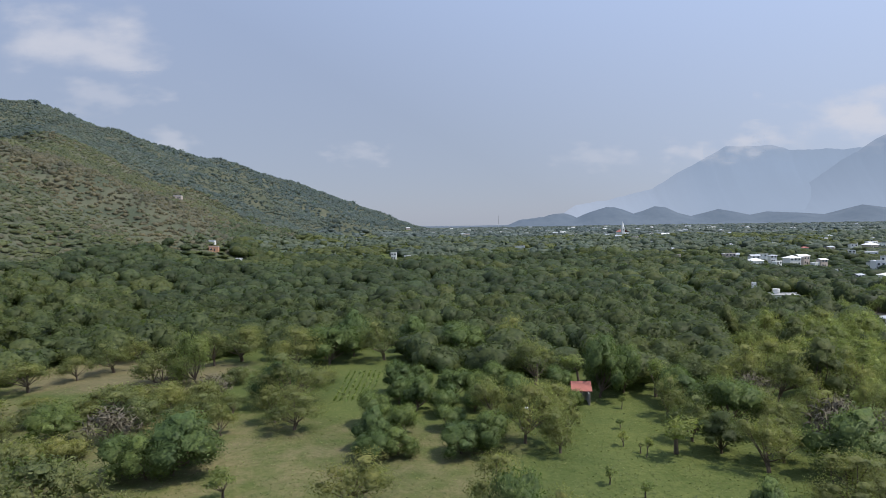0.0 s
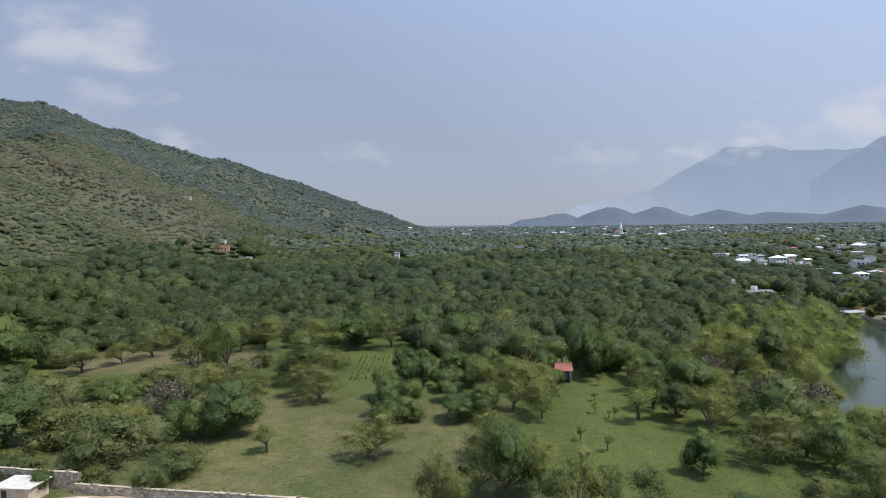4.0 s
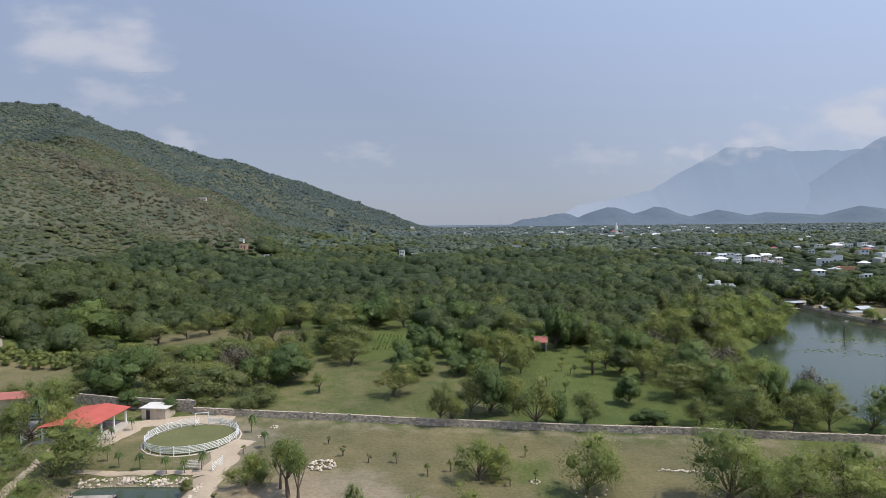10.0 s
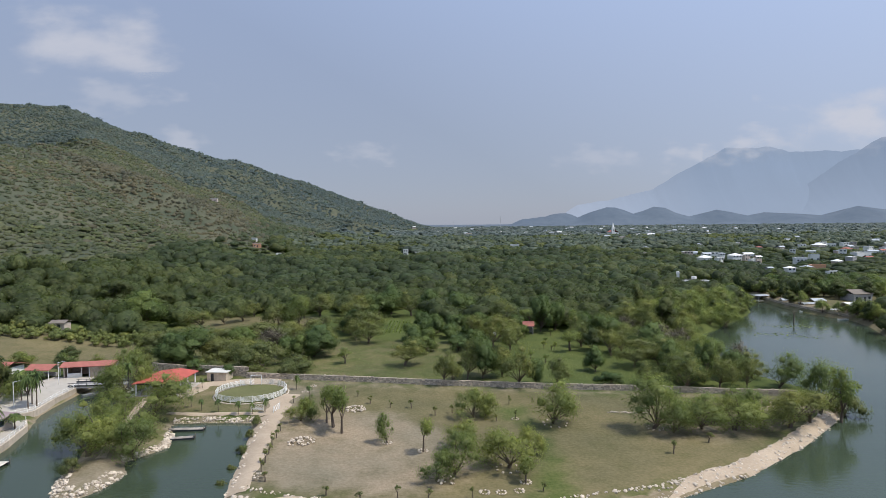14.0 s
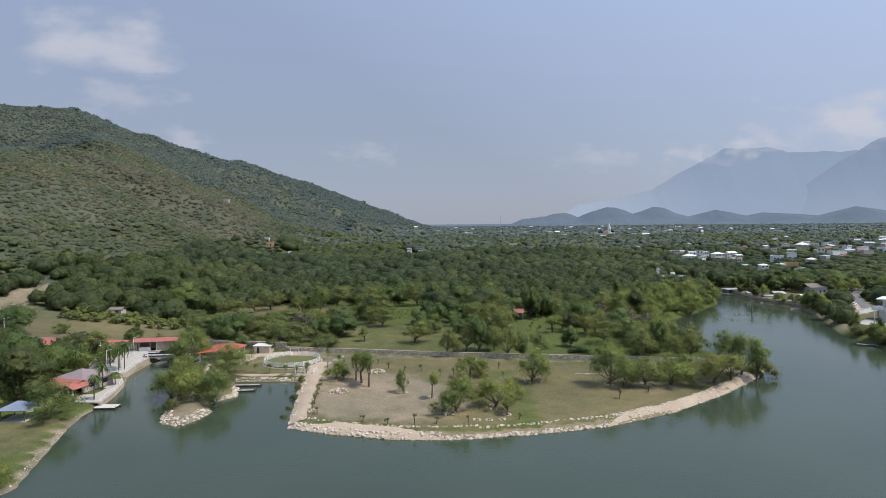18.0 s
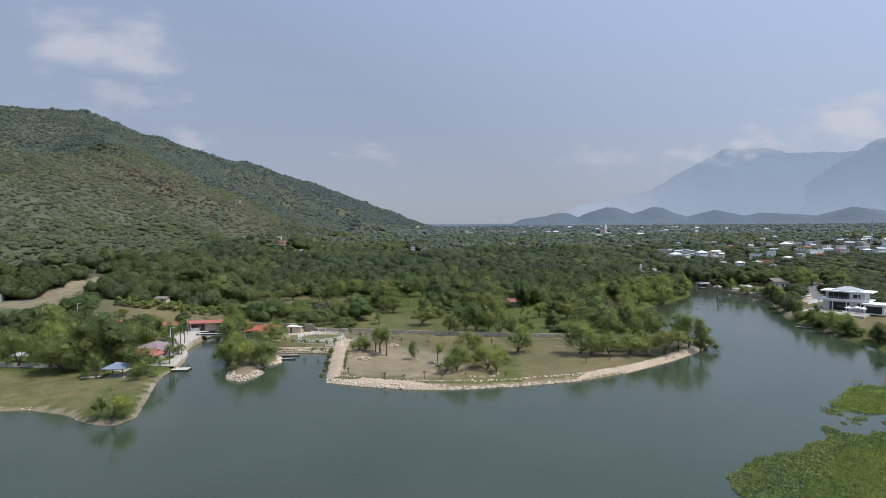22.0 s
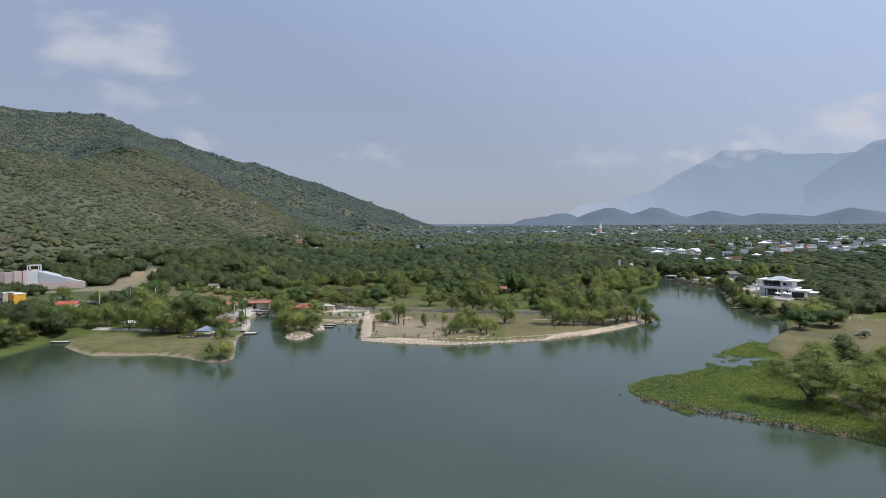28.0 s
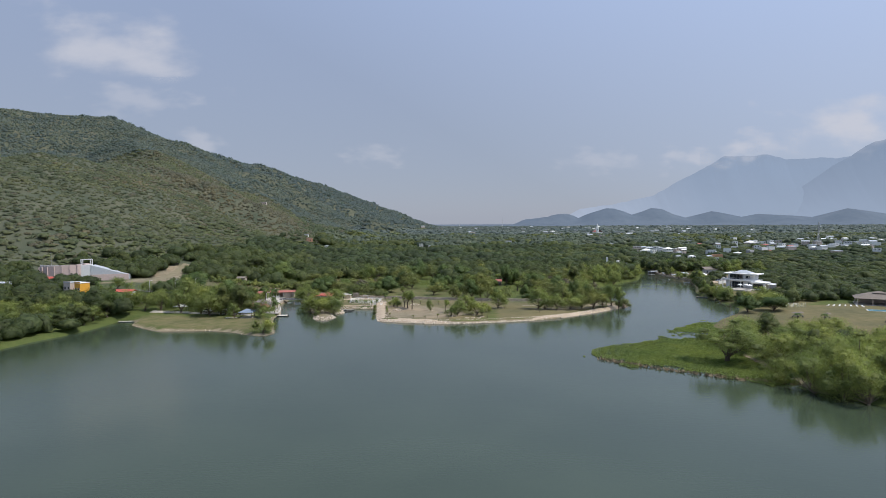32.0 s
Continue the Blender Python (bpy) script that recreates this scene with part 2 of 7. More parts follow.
def ground_mat():
    """Grass, dry grass and bare earth, mixed by the zones of the ground with ragged edges."""
    m, nt, b = base_mat("ground_cover", 0.95, 0, 0.1)
    at = nt.nodes.new("ShaderNodeAttribute")
    at.attribute_name = "zone"
    sep = nt.nodes.new("ShaderNodeSeparateColor")
    link(nt, at.outputs["Color"], sep.inputs[0])
    big, mid, fine = noise_node(nt, 0.035, 5), noise_node(nt, 0.25, 4), noise_node(nt, 1.6, 3)
    grass = mixc(nt, 0.5, ramp(nt, mid.outputs[0], [(0.3, (0.060, 0.083, 0.023)), (0.7, (0.112, 0.130, 0.042))]).outputs[0],
                 ramp(nt, fine.outputs[0], [(0.3, (0.057, 0.080, 0.023)), (0.7, (0.128, 0.143, 0.048))]).outputs[0])
    dry = mixc(nt, 0.5, ramp(nt, mid.outputs[0], [(0.3, (0.110, 0.100, 0.048)), (0.7, (0.188, 0.156, 0.086))]).outputs[0],
               ramp(nt, fine.outputs[0], [(0.3, (0.104, 0.096, 0.046)), (0.7, (0.198, 0.168, 0.097))]).outputs[0])
    bare = mixc(nt, 0.5, ramp(nt, mid.outputs[0], [(0.3, (0.185, 0.15, 0.10)), (0.7, (0.31, 0.25, 0.18))]).outputs[0],
                ramp(nt, fine.outputs[0], [(0.3, (0.175, 0.14, 0.095)), (0.7, (0.33, 0.27, 0.20))]).outputs[0])

    def edge(channel):
        s = nt.nodes.new("ShaderNodeMath")
        s.operation = "MULTIPLY_ADD"
        link(nt, mid.outputs[0], s.inputs[0])
        s.inputs[1].default_value = 0.9
        s.inputs[2].default_value = -0.45
        t = nt.nodes.new("ShaderNodeMath")
        t.operation = "ADD"
        t.use_clamp = True
        link(nt, s.outputs[0], t.inputs[0])
        link(nt, channel, t.inputs[1])
        w = nt.nodes.new("ShaderNodeMapRange")
        w.interpolation_type = "SMOOTHSTEP"
        w.inputs["From Min"].default_value, w.inputs["From Max"].default_value = 0.15, 0.85
        link(nt, t.outputs[0], w.inputs["Value"])
        return w.outputs[0]

    hill = mixc(nt, 0.5, ramp(nt, big.outputs[0], [(0.35, (0.082, 0.092, 0.062)), (0.65, (0.106, 0.106, 0.074))]).outputs[0],
                ramp(nt, fine.outputs[0], [(0.3, (0.080, 0.090, 0.060)), (0.7, (0.108, 0.112, 0.078))]).outputs[0])
    col = mixc(nt, edge(sep.outputs[0]), grass, dry)
    col = mixc(nt, sep.outputs[2], col, hill)
    col = mixc(nt, edge(sep.outputs[1]), col, bare)
    col = mixc(nt, 1.0, col, ramp(nt, big.outputs[0], [(0.34, (0.70, 0.76, 0.74)), (0.66, (1.08, 1.04, 0.98))]).outputs[0], "MULTIPLY")
    link(nt, col, b.inputs["Base Color"])
    bump(nt, b, fine.outputs[0], 0.6, 0.2)
    return m


MAT["ground"] = ground_mat()
# scrub colour shifted to blue, with the haze of distance painted in
MAT["far_hill"] = earth("hazed_scrub_hill", [(0.3, (0.085, 0.110, 0.140)), (0.7, (0.120, 0.145, 0.172))], 0.006, 0.03)


def water_mat():
    m, nt, b = base_mat("lake_water", 0.11, 0, 0.5)
    b.inputs["IOR"].default_value = 1.33
    n = noise_node(nt, 0.02, 3)
    link(nt, ramp(nt, n.outputs[0], [(0.3, (0.035, 0.050, 0.031)), (0.7, (0.047, 0.064, 0.040))]).outputs[0], b.inputs["Base Color"])
    tc = nt.nodes.new("ShaderNodeTexCoord")
    mp = nt.nodes.new("ShaderNodeMapping")
    mp.inputs["Scale"].default_value = (0.5, 1.3, 1.0)
    w = nt.nodes.new("ShaderNodeTexNoise")
    w.inputs["Scale"].default_value, w.inputs["Detail"].default_value = 1.1, 3
    link(nt, tc.outputs["Object"], mp.inputs[0])
    link(nt, mp.outputs[0], w.inputs["Vector"])
    bump(nt, b, w.outputs[0], 0.2, 0.12)
    return m


MAT["water"] = water_mat()
MAT["marsh_soil"] = earth("wet_green_marsh_mat", [(0.3, (0.06, 0.085, 0.018)), (0.7, (0.11, 0.14, 0.03))], 0.3, 2.0)
MAT["reed"] = plain("dead_brown_reed", (0.20, 0.15, 0.09), 0.9)
MAT["tuft"] = leaf_mat("meadow_grass_blade", (0.143, 0.158, 0.060), (0.168, 0.186, 0.070), (0.202, 0.223, 0.084), scale=0.08)
MAT["pool"] = plain("pool_water", (0.10, 0.32, 0.42), 0.1, vary=0.1)
MAT["verge"] = earth("brown_earth_verge", [(0.3, (0.15, 0.135, 0.078)), (0.7, (0.25, 0.205, 0.135))], 0.2, 1.5)

# ---- building helpers ----


def mesh_of(name, verts, faces, mat=None, smooth=False):
    me = bpy.data.meshes.new(name)
    me.from_pydata([tuple(v) for v in verts], [], [tuple(f) for f in faces])
    if mat:
        me.materials.append(mat)
    if smooth:
        me.shade_smooth()
    return me


def big_mesh(name, verts, corners, sides, mat, normals=None):
    """Fast mesh from an array of corners, all faces with the same number of sides."""
    me = bpy.data.meshes.new(name)
    n = len(corners) // sides
    me.vertices.add(len(verts))
    me.vertices.foreach_set("co", np.asarray(verts, np.float32).ravel())
    me.loops.add(len(corners))
    me.loops.foreach_set("vertex_index", np.asarray(corners, np.int32))
    me.polygons.add(n)
    me.polygons.foreach_set("loop_start", np.arange(0, n * sides, sides, dtype=np.int32))
    me.update(calc_edges=True)
    me.materials.append(mat)
    if normals is not None:      # soft foliage: clumps shaded as one rounded crown
        me.polygons.foreach_set("use_smooth", np.ones(n, bool))
        a = me.attributes.new("custom_normal", "FLOAT_VECTOR", "POINT")
        a.data.foreach_set("vector", np.asarray(normals, np.float32).ravel())
        me.update()
    return me


def part(name, data, mat, parent, label=""):
    """One mesh object under a thing, from a bmesh or a mesh."""
    if isinstance(data, bmesh.types.BMesh):
        me = bpy.data.meshes.new(name)
        data.to_mesh(me)
        data.free()
        me.materials.append(mat)
        data = me
    ob = new(name, data)
    ob.parent = parent
    if label:
        ob["label"] = label
    return ob


def thing(name, m, label, category, group="", kind=""):
    ob = new(name)
    ob.empty_display_size = 0.3
    ob.matrix_basis = m
    return tagged(ob, label, category, group, kind)


def add_box(bm, cx, cy, z0, sx, sy, sz, turn=0.0, bevel=0.0):
    """A box standing at z0, its middle at cx, cy."""
    r = bmesh.ops.create_cube(bm, size=1)
    m = Matrix.Translation((cx, cy, z0 + sz / 2)) @ Matrix.Rotation(turn, 4, "Z") @ Matrix.Diagonal((sx, sy, sz, 1))
    bmesh.ops.transform(bm, matrix=m, verts=r["verts"])
    if bevel:
        es = list({e for v in r["verts"] for e in v.link_edges})
        bmesh.ops.bevel(bm, geom=es, offset=bevel, segments=1, affect="EDGES")
    return bm


def box(cx, cy, z0, sx, sy, sz, turn=0.0, bevel=0.02):
    return add_box(bmesh.new(), cx, cy, z0, sx, sy, sz, turn, bevel)


def add_rod(bm, a, b, r0, r1=None, sides=6):
    """A tapered round rod from a to b."""
    a, b = Vector(a), Vector(b)
    r1 = r0 if r1 is None else r1
    d = b - a
    r = bmesh.ops.create_cone(bm, cap_ends=True, segments=sides, radius1=r0, radius2=r1, depth=d.length)
    m = Matrix.Translation((a + b) / 2) @ d.to_track_quat("Z", "Y").to_matrix().to_4x4()
    bmesh.ops.transform(bm, matrix=m, verts=r["verts"])
    return bm


def rod(a, b, r0, r1=None, sides=6):
    return add_rod(bmesh.new(), a, b, r0, r1, sides)


def prism(points, z0, z1):
    """A slab over a polygon of (x, y)."""
    bm = bmesh.new()
    low = [bm.verts.new((x, y, z0)) for x, y in points]
    top = [bm.verts.new((x, y, z1)) for x, y in points]
    n = len(points)
    bm.faces.new(top)
    bm.faces.new(low[::-1])
    for i in range(n):
        j = (i + 1) % n
        bm.faces.new((low[i], low[j], top[j], top[i]))
    bmesh.ops.recalc_face_normals(bm, faces=bm.faces)
    return bm


# ---- the lie of the land ----
WATER = [
    (-150, -650), (-200, -330), (-176, -160), (-160, -85), (-157, -62), (-152, -48), (-149, -32), (-149, -14), (-141, -14), (-138, -24),
    (-128, -33), (-120, -39), (-110, -39), (-99, -38), (-88, -42), (-80, -48), (-73, -50), (-71, -44), (-76, -28), (-80, -15),
    (-82, -6), (-82, 4), (-83, 10), (-86, 20), (-90, 30), (-91, 46), (-92, 66), (-83, 66), (-81, 50), (-75, 34),
] + [
    (-70, 18), (-66, 4), (-64, -6), (-61, -12), (-57, -13), (-54.5, -9), (-54, -3), (-57, 2), (-52, 9), (-54, 16), (-58, 23), (-50, 23.5), (-40, 23),
    (-37, 8), (-35, -2), (-34, -10), (-33, -14.5), (-24, -18.5), (-11, -22), (-1, -22.5), (7, -21.5), (21, -18.8), (34, -15.2), (50.5, -6.5), (66.5, 6),
] + [
    (79, 18), (87, 26), (92, 33), (90, 42), (86, 52), (82, 62), (78, 70), (80, 82), (84, 95), (94, 118), (104, 128), (122, 150), (138, 170),
    (146, 192), (154, 220), (161, 222), (162, 208), (161, 184), (163, 158), (168, 148), (165, 131), (155, 106), (148, 88), (145, 72),
] + [
    (144, 62), (146, 52), (142, 41), (144, 33), (143, 21), (135, 5), (118, -15), (107, -32), (106, -44), (98, -62), (93, -90), (92, -112), (93, -130),
    (103, -145), (128, -200), (160, -330), (150, -650),
]


def seg_dist(x, y, poly, closed=True):
    """Distance of points to a polyline."""
    best = np.full(x.shape, 1e9)
    n = len(poly)
    for i in range(n if closed else n - 1):
        (ax, ay), (bx, by) = poly[i][:2], poly[(i + 1) % n][:2]
        dx, dy = bx - ax, by - ay
        s = np.clip(((x - ax) * dx + (y - ay) * dy) / (dx * dx + dy * dy + 1e-9), 0, 1)
        best = np.minimum(best, np.hypot(x - ax - s * dx, y - ay - s * dy))
    return best


def inside(x, y, poly):
    odd = np.zeros(x.shape, bool)
    n = len(poly)
    for i in range(n):
        (ax, ay), (bx, by) = poly[i][:2], poly[(i + 1) % n][:2]
        if ay == by:
            continue
        c = ((ay > y) != (by > y)) & (x < (bx - ax) * (y - ay) / (by - ay) + ax)
        odd ^= c
    return odd


def shore(x, y):
    """Distance to the water's edge: above 0 on land."""
    d = seg_dist(x, y, WATER)
    return np.where(inside(x, y, WATER), -d, d)


def value_noise(x, y, seed):
    """Smooth noise from 0 to 1 on arrays."""
    xi, yi = np.floor(x).astype(np.int64), np.floor(y).astype(np.int64)
    fx, fy = x - xi, y - yi
    fx, fy = fx * fx * (3 - 2 * fx), fy * fy * (3 - 2 * fy)

    def h(a, b):
        v = (a * 374761393 + b * 668265263 + seed * 1442695041) & 0x7FFFFFFF
        v = ((v ^ (v >> 13)) * 1274126177) & 0x7FFFFFFF
        return ((v ^ (v >> 16)) & 0xFFFF) / 65535.0

    return (h(xi, yi) * (1 - fx) + h(xi + 1, yi) * fx) * (1 - fy) + (h(xi, yi + 1) * (1 - fx) + h(xi + 1, yi + 1) * fx) * fy


def fbm(x, y, seed, octaves=4):
    s, a, t = 0, 1.0, 0
    for o in range(octaves):
        s, t = s + a * value_noise(x * 2 ** o, y * 2 ** o, seed + o), t + a
        a *= 0.5
    return s / t


MAIN_RIDGE = [(-1900, 700, 380), (-1500, 1000, 352), (-1150, 1300, 336), (-985, 1490, 346), (-885, 1620, 306), (-770, 1740, 264), (-663, 1890, 236),
              (-566, 2040, 211), (-468, 2190, 180), (-385, 2290, 144), (-270, 2390, 96), (-176, 2440, 54), (-60, 2480, 18)]
SPUR = [(-900, 60, 150), (-560, 140, 114), (-425, 300, 116), (-425, 560, 130), (-470, 760, 138), (-620, 1000, 196), (-800, 1250, 255)]
FOOTHILLS = [(420, 3900, 30), (640, 3880, 66), (760, 3900, 100), (880, 3900, 68), (1062, 3880, 134), (1200, 3900, 76), (1364, 3860, 126), (1560, 3880, 68),
             (1791, 3840, 94), (1980, 3850, 64), (2182, 3800, 96), (2330, 3820, 68), (2574, 3750, 132), (2760, 3750, 88), (3200, 3700, 110)]


def ridge(x, y, line, slope, wobble):
    """Height of a mountain spread out from its crest line."""
    best = np.full(x.shape, -1e9)
    for (ax, ay, az), (bx, by, bz) in zip(line, line[1:]):
        dx, dy = bx - ax, by - ay
        s = np.clip(((x - ax) * dx + (y - ay) * dy) / (dx * dx + dy * dy), 0, 1)
        d = np.hypot(x - ax - s * dx, y - ay - s * dy)
        best = np.maximum(best, az + s * (bz - az) - slope * d * (1 + wobble * np.minimum(1, d / 120)))
    return best


def soft_max(a, b, k):
    h = np.clip(0.5 + 0.5 * (a - b) / k, 0, 1)
    return b + (a - b) * h + k * h * (1 - h)


def furrow(x, y):
    """0 in the gullies that run down the mountainsides, towards 1 on the ribs between them."""
    return np.clip(np.abs(fbm((x * 0.42 + y * 0.91) / 120, (y * 0.42 - x * 0.91) / 420, 21, 3) - 0.5) * 3.2, 0, 1)


def land(x, y):
    """Height of the ground before the lake is cut into it."""
    flat = 1.3 + 0.012 * np.clip(y - 45, 0, 600) + (fbm(x / 30, y / 30, 3, 3) - 0.5) * 0.6
    flat = flat + 0.11 * np.clip(-108 - x, 0, 68) * np.clip((y + 25) / 60, 0, 1)     # the western fields climb towards the hill
    g = (fbm(x / 170, y / 170, 11, 4) - 0.5) * 0.5
    gully = furrow(x, y)
    z = flat
    for line, slope in ((MAIN_RIDGE, 0.40), (SPUR, 0.41)):
        z = soft_max(ridge(x, y, line, slope, g), z, 14.0)
    z = z + np.clip((z - flat) / 60, 0, 1) * (gully - 0.45) * (24 - 10 * np.clip((z - 120) / 80, 0, 1))
    z = soft_max(ridge(x, y, FOOTHILLS, 0.42, g * 0.6) + (fbm(x / 170, y / 170, 33, 4) - 0.5) * 60 * np.clip((y - 2900) / 500, 0, 1), z, 6.0)
    return z


def ground_z(x, y):
    x, y = np.asarray(x, float), np.asarray(y, float)
    s = shore(x, y)
    lip = np.clip(s / 3.0, 0, 1)
    return np.where(s > 0, land(x, y) * lip ** 0.6, np.maximum(-2.5, s * 0.5))


def steps(lo, hi, fine_lo, fine_hi, fine, grow):
    mid = list(np.arange(fine_lo, fine_hi + fine / 2, fine))
    up, s, v = [], fine, fine_hi
    while v < hi:
        s *= grow
        v += s
        up.append(min(v, hi))
    down, s, v = [], fine, fine_lo
    while v > lo:
        s *= grow
        v -= s
        down.append(max(v, lo))
    return np.array(down[::-1] + mid + up)


GX = steps(-4600, 4600, -165, 190, 1.7, 1.06)
GY = steps(-1500, 4850, -125, 145, 1.7, 1.042)
gx, gy = np.meshgrid(GX, GY)
gzz = ground_z(gx, gy)
nx, ny = len(GX), len(GY)
idx = np.arange(nx * ny).reshape(ny, nx)
quads = np.stack([idx[:-1, :-1], idx[:-1, 1:], idx[1:, 1:], idx[1:, :-1]], -1).reshape(-1, 4)
ground_me = big_mesh("ground", np.stack([gx, gy, gzz], -1).reshape(-1, 3), quads.ravel(), 4, MAT["ground"])
# beyond 2900 m the sheet takes the colour with haze painted in
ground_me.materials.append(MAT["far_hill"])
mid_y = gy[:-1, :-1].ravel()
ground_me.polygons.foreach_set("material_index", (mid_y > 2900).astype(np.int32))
ground_me.polygons.foreach_set("use_smooth", np.ones(len(quads), bool))


def blob(x, y, poly, soft):
    """1 inside a polygon, fading to 0 over a soft edge."""
    d = seg_dist(x, y, poly)
    return np.clip(0.5 + np.where(inside(x, y, poly), d, -d) / (2 * soft), 0, 1)


DRY_FIELDS = [[(-34, -12), (-10, -22), (14, -18), (20, 10), (4, 40), (-36, 46)], [(-100, 125), (-52, 124), (-45, 152), (-100, 160)],
              [(-180, 60), (-100, 66), (-96, 101), (-165, 110), (-186, 98)],
              [(96, -60), (104, -32), (116, 0), (150, 20), (215, 30), (260, -60), (150, -60)], [(20, -20), (52, -6), (86, 30), (60, 34), (16, 38)], [(140, 40), (150, 90), (160, 130), (160, 230), (215, 230), (215, 60), (175, 20)], [(-40, 34), (62, 24), (64, 35), (20, 42), (-38, 53)]]
BARE = [[(-33, -11), (-6, -17), (6, -6), (4, 12), (-12, 26), (-34, 24)], [(-58, 44), (-36, 50), (-30, 44), (-33, 26), (-40, 24), (-44, 30), (-40, 40)],
        [(60, 20), (84, 22), (90, 36), (72, 34)], [(40, 9), (54, 7), (70, 13), (72, 20), (56, 18), (42, 16)], [(-196, 72), (-166, 68), (-162, 92), (-180, 136), (-196, 152)], [(64, 76), (76, 74), (78, 90), (68, 92)],
        [(161, 224), (162, 208), (161, 184), (163, 158), (168, 148), (165, 131), (155, 106), (148, 88), (154, 86), (161, 104), (172, 130), (175, 150), (170, 160), (168, 184), (169, 208), (168, 224)],
        [(-50, 54.6), (-18, 50), (3, 46.3), (23, 43), (45, 40), (64, 36.5), (64, 34), (45, 37.4), (23, 40.4), (3, 43.6), (-18, 47.2), (-50, 51.4)]]
BARE.append([(-64, -13), (-53, -13), (-52.5, 3), (-58, 10), (-65, 5)])
LUSH = [(18, 50), (66, 46), (64, 96), (48, 120), (28, 118), (14, 78)]
dry = np.zeros_like(gx)
for p in DRY_FIELDS:
    dry = np.maximum(dry, 0.85 * blob(gx, gy, p, 5))
dry = np.maximum(dry, 0.5 * blob(gx, gy, [(-95, 52), (20, 48), (20, 100), (-95, 125)], 8))
dry = np.maximum(dry, 0.62 * blob(gx, gy, [(-142, -22), (-118, -40), (-78, -49), (-78, -10), (-138, -6)], 5))
dry = np.maximum(dry, 0.72 * blob(gx, gy, [(-76, 40), (-71, 5), (-64, -12), (-53, -10), (-55, 24), (-38, 27), (-38, 51), (-63, 51)], 3))
dry *= 1 - 0.9 * blob(gx, gy, LUSH, 5)
bare = np.zeros_like(gx)
for p in BARE:
    bare = np.maximum(bare, 0.8 * blob(gx, gy, p, 4))
bare = np.maximum(bare, np.where((shore(gx, gy) < 1.2) & (gy < 60) & (gx < 94) & (gx > -145), 0.9, 0))
scrubby = np.clip((gzz - 1.3 - 0.012 * np.clip(gy - 45, 0, 600) - 3) / 8, 0, 1)
att = ground_me.attributes.new("zone", "FLOAT_COLOR", "POINT")
att.data.foreach_set("color", np.stack([dry, bare, scrubby, np.ones_like(dry)], -1).astype(np.float32).ravel())


def gz(x, y):
    """Height of the ground sheet as built."""
    i = int(np.clip(np.searchsorted(GX, x) - 1, 0, nx - 2))
    j = int(np.clip(np.searchsorted(GY, y) - 1, 0, ny - 2))
    fx, fy = (x - GX[i]) / (GX[i + 1] - GX[i]), (y - GY[j]) / (GY[j + 1] - GY[j])
    return float((gzz[j, i] * (1 - fx) + gzz[j, i + 1] * fx) * (1 - fy) + (gzz[j + 1, i] * (1 - fx) + gzz[j + 1, i + 1] * fx) * fy)


def gz_all(x, y):
    """Heights of the ground sheet as built, for many places."""
    i = np.clip(np.searchsorted(GX, x) - 1, 0, nx - 2)
    j = np.clip(np.searchsorted(GY, y) - 1, 0, ny - 2)
    gxa, gya = np.asarray(GX), np.asarray(GY)
    fx, fy = np.clip((x - gxa[i]) / (gxa[i + 1] - gxa[i]), 0, 1), np.clip((y - gya[j]) / (gya[j + 1] - gya[j]), 0, 1)
    return (gzz[j, i] * (1 - fx) + gzz[j, i + 1] * fx) * (1 - fy) + (gzz[j + 1, i] * (1 - fx) + gzz[j + 1, i + 1] * fx) * fy


ground = tagged(new("ground", ground_me), "valley floor of green and dry grass rising to scrub hills", "ground", kind="structure")

wx, wy = steps(-230, 230, -120, 120, 12, 1.2), steps(-700, 260, -140, 100, 12, 1.2)
ax, ay = np.meshgrid(wx, wy)
wi = np.arange(ax.size).reshape(ax.shape)
wq = np.stack([wi[:-1, :-1], wi[:-1, 1:], wi[1:, 1:], wi[1:, :-1]], -1).reshape(-1, 4)
lake_me = big_mesh("water", np.stack([ax, ay, np.zeros_like(ax)], -1).reshape(-1, 3), wq.ravel(), 4, MAT["water"])
tagged(new("water", lake_me), "calm green-grey lake with faint ripples", "lake", kind="structure")


def backdrop(name, line, dist, mat, label):
    """A far range: its skyline as (x, z) at a distance, with a foot that falls towards the viewer."""
    xs = np.arange(line[0][0], line[-1][0], 12.0)
    zs = np.interp(xs, [p[0] for p in line], [p[1] for p in line]) + (fbm(xs / 130, xs * 0, 31, 4) - 0.5) * 34
    rows = 12
    v = []
    for k in range(rows + 1):
        f = k / rows
        v.append(np.stack([xs + (fbm(xs / 200, xs * 0 + f * 3, 41) - 0.5) * 60 * f, np.full_like(xs, dist - 500 * f ** 1.2),
                           np.maximum(zs * (1 - f) ** 1.15, 0) - 2 + (fbm(xs / 90, xs * 0 + f * 6, 43) - 0.5) * 30 * f * (1 - f)], -1))
    v = np.concatenate(v)
    i = np.arange(len(v)).reshape(rows + 1, len(xs))
    q = np.stack([i[1:, :-1], i[1:, 1:], i[:-1, 1:], i[:-1, :-1]], -1).reshape(-1, 4)
    me = big_mesh(name, v, q.ravel(), 4, mat)
    me.shade_smooth()
    return tagged(new(name, me), label, "mountain", kind="structure")


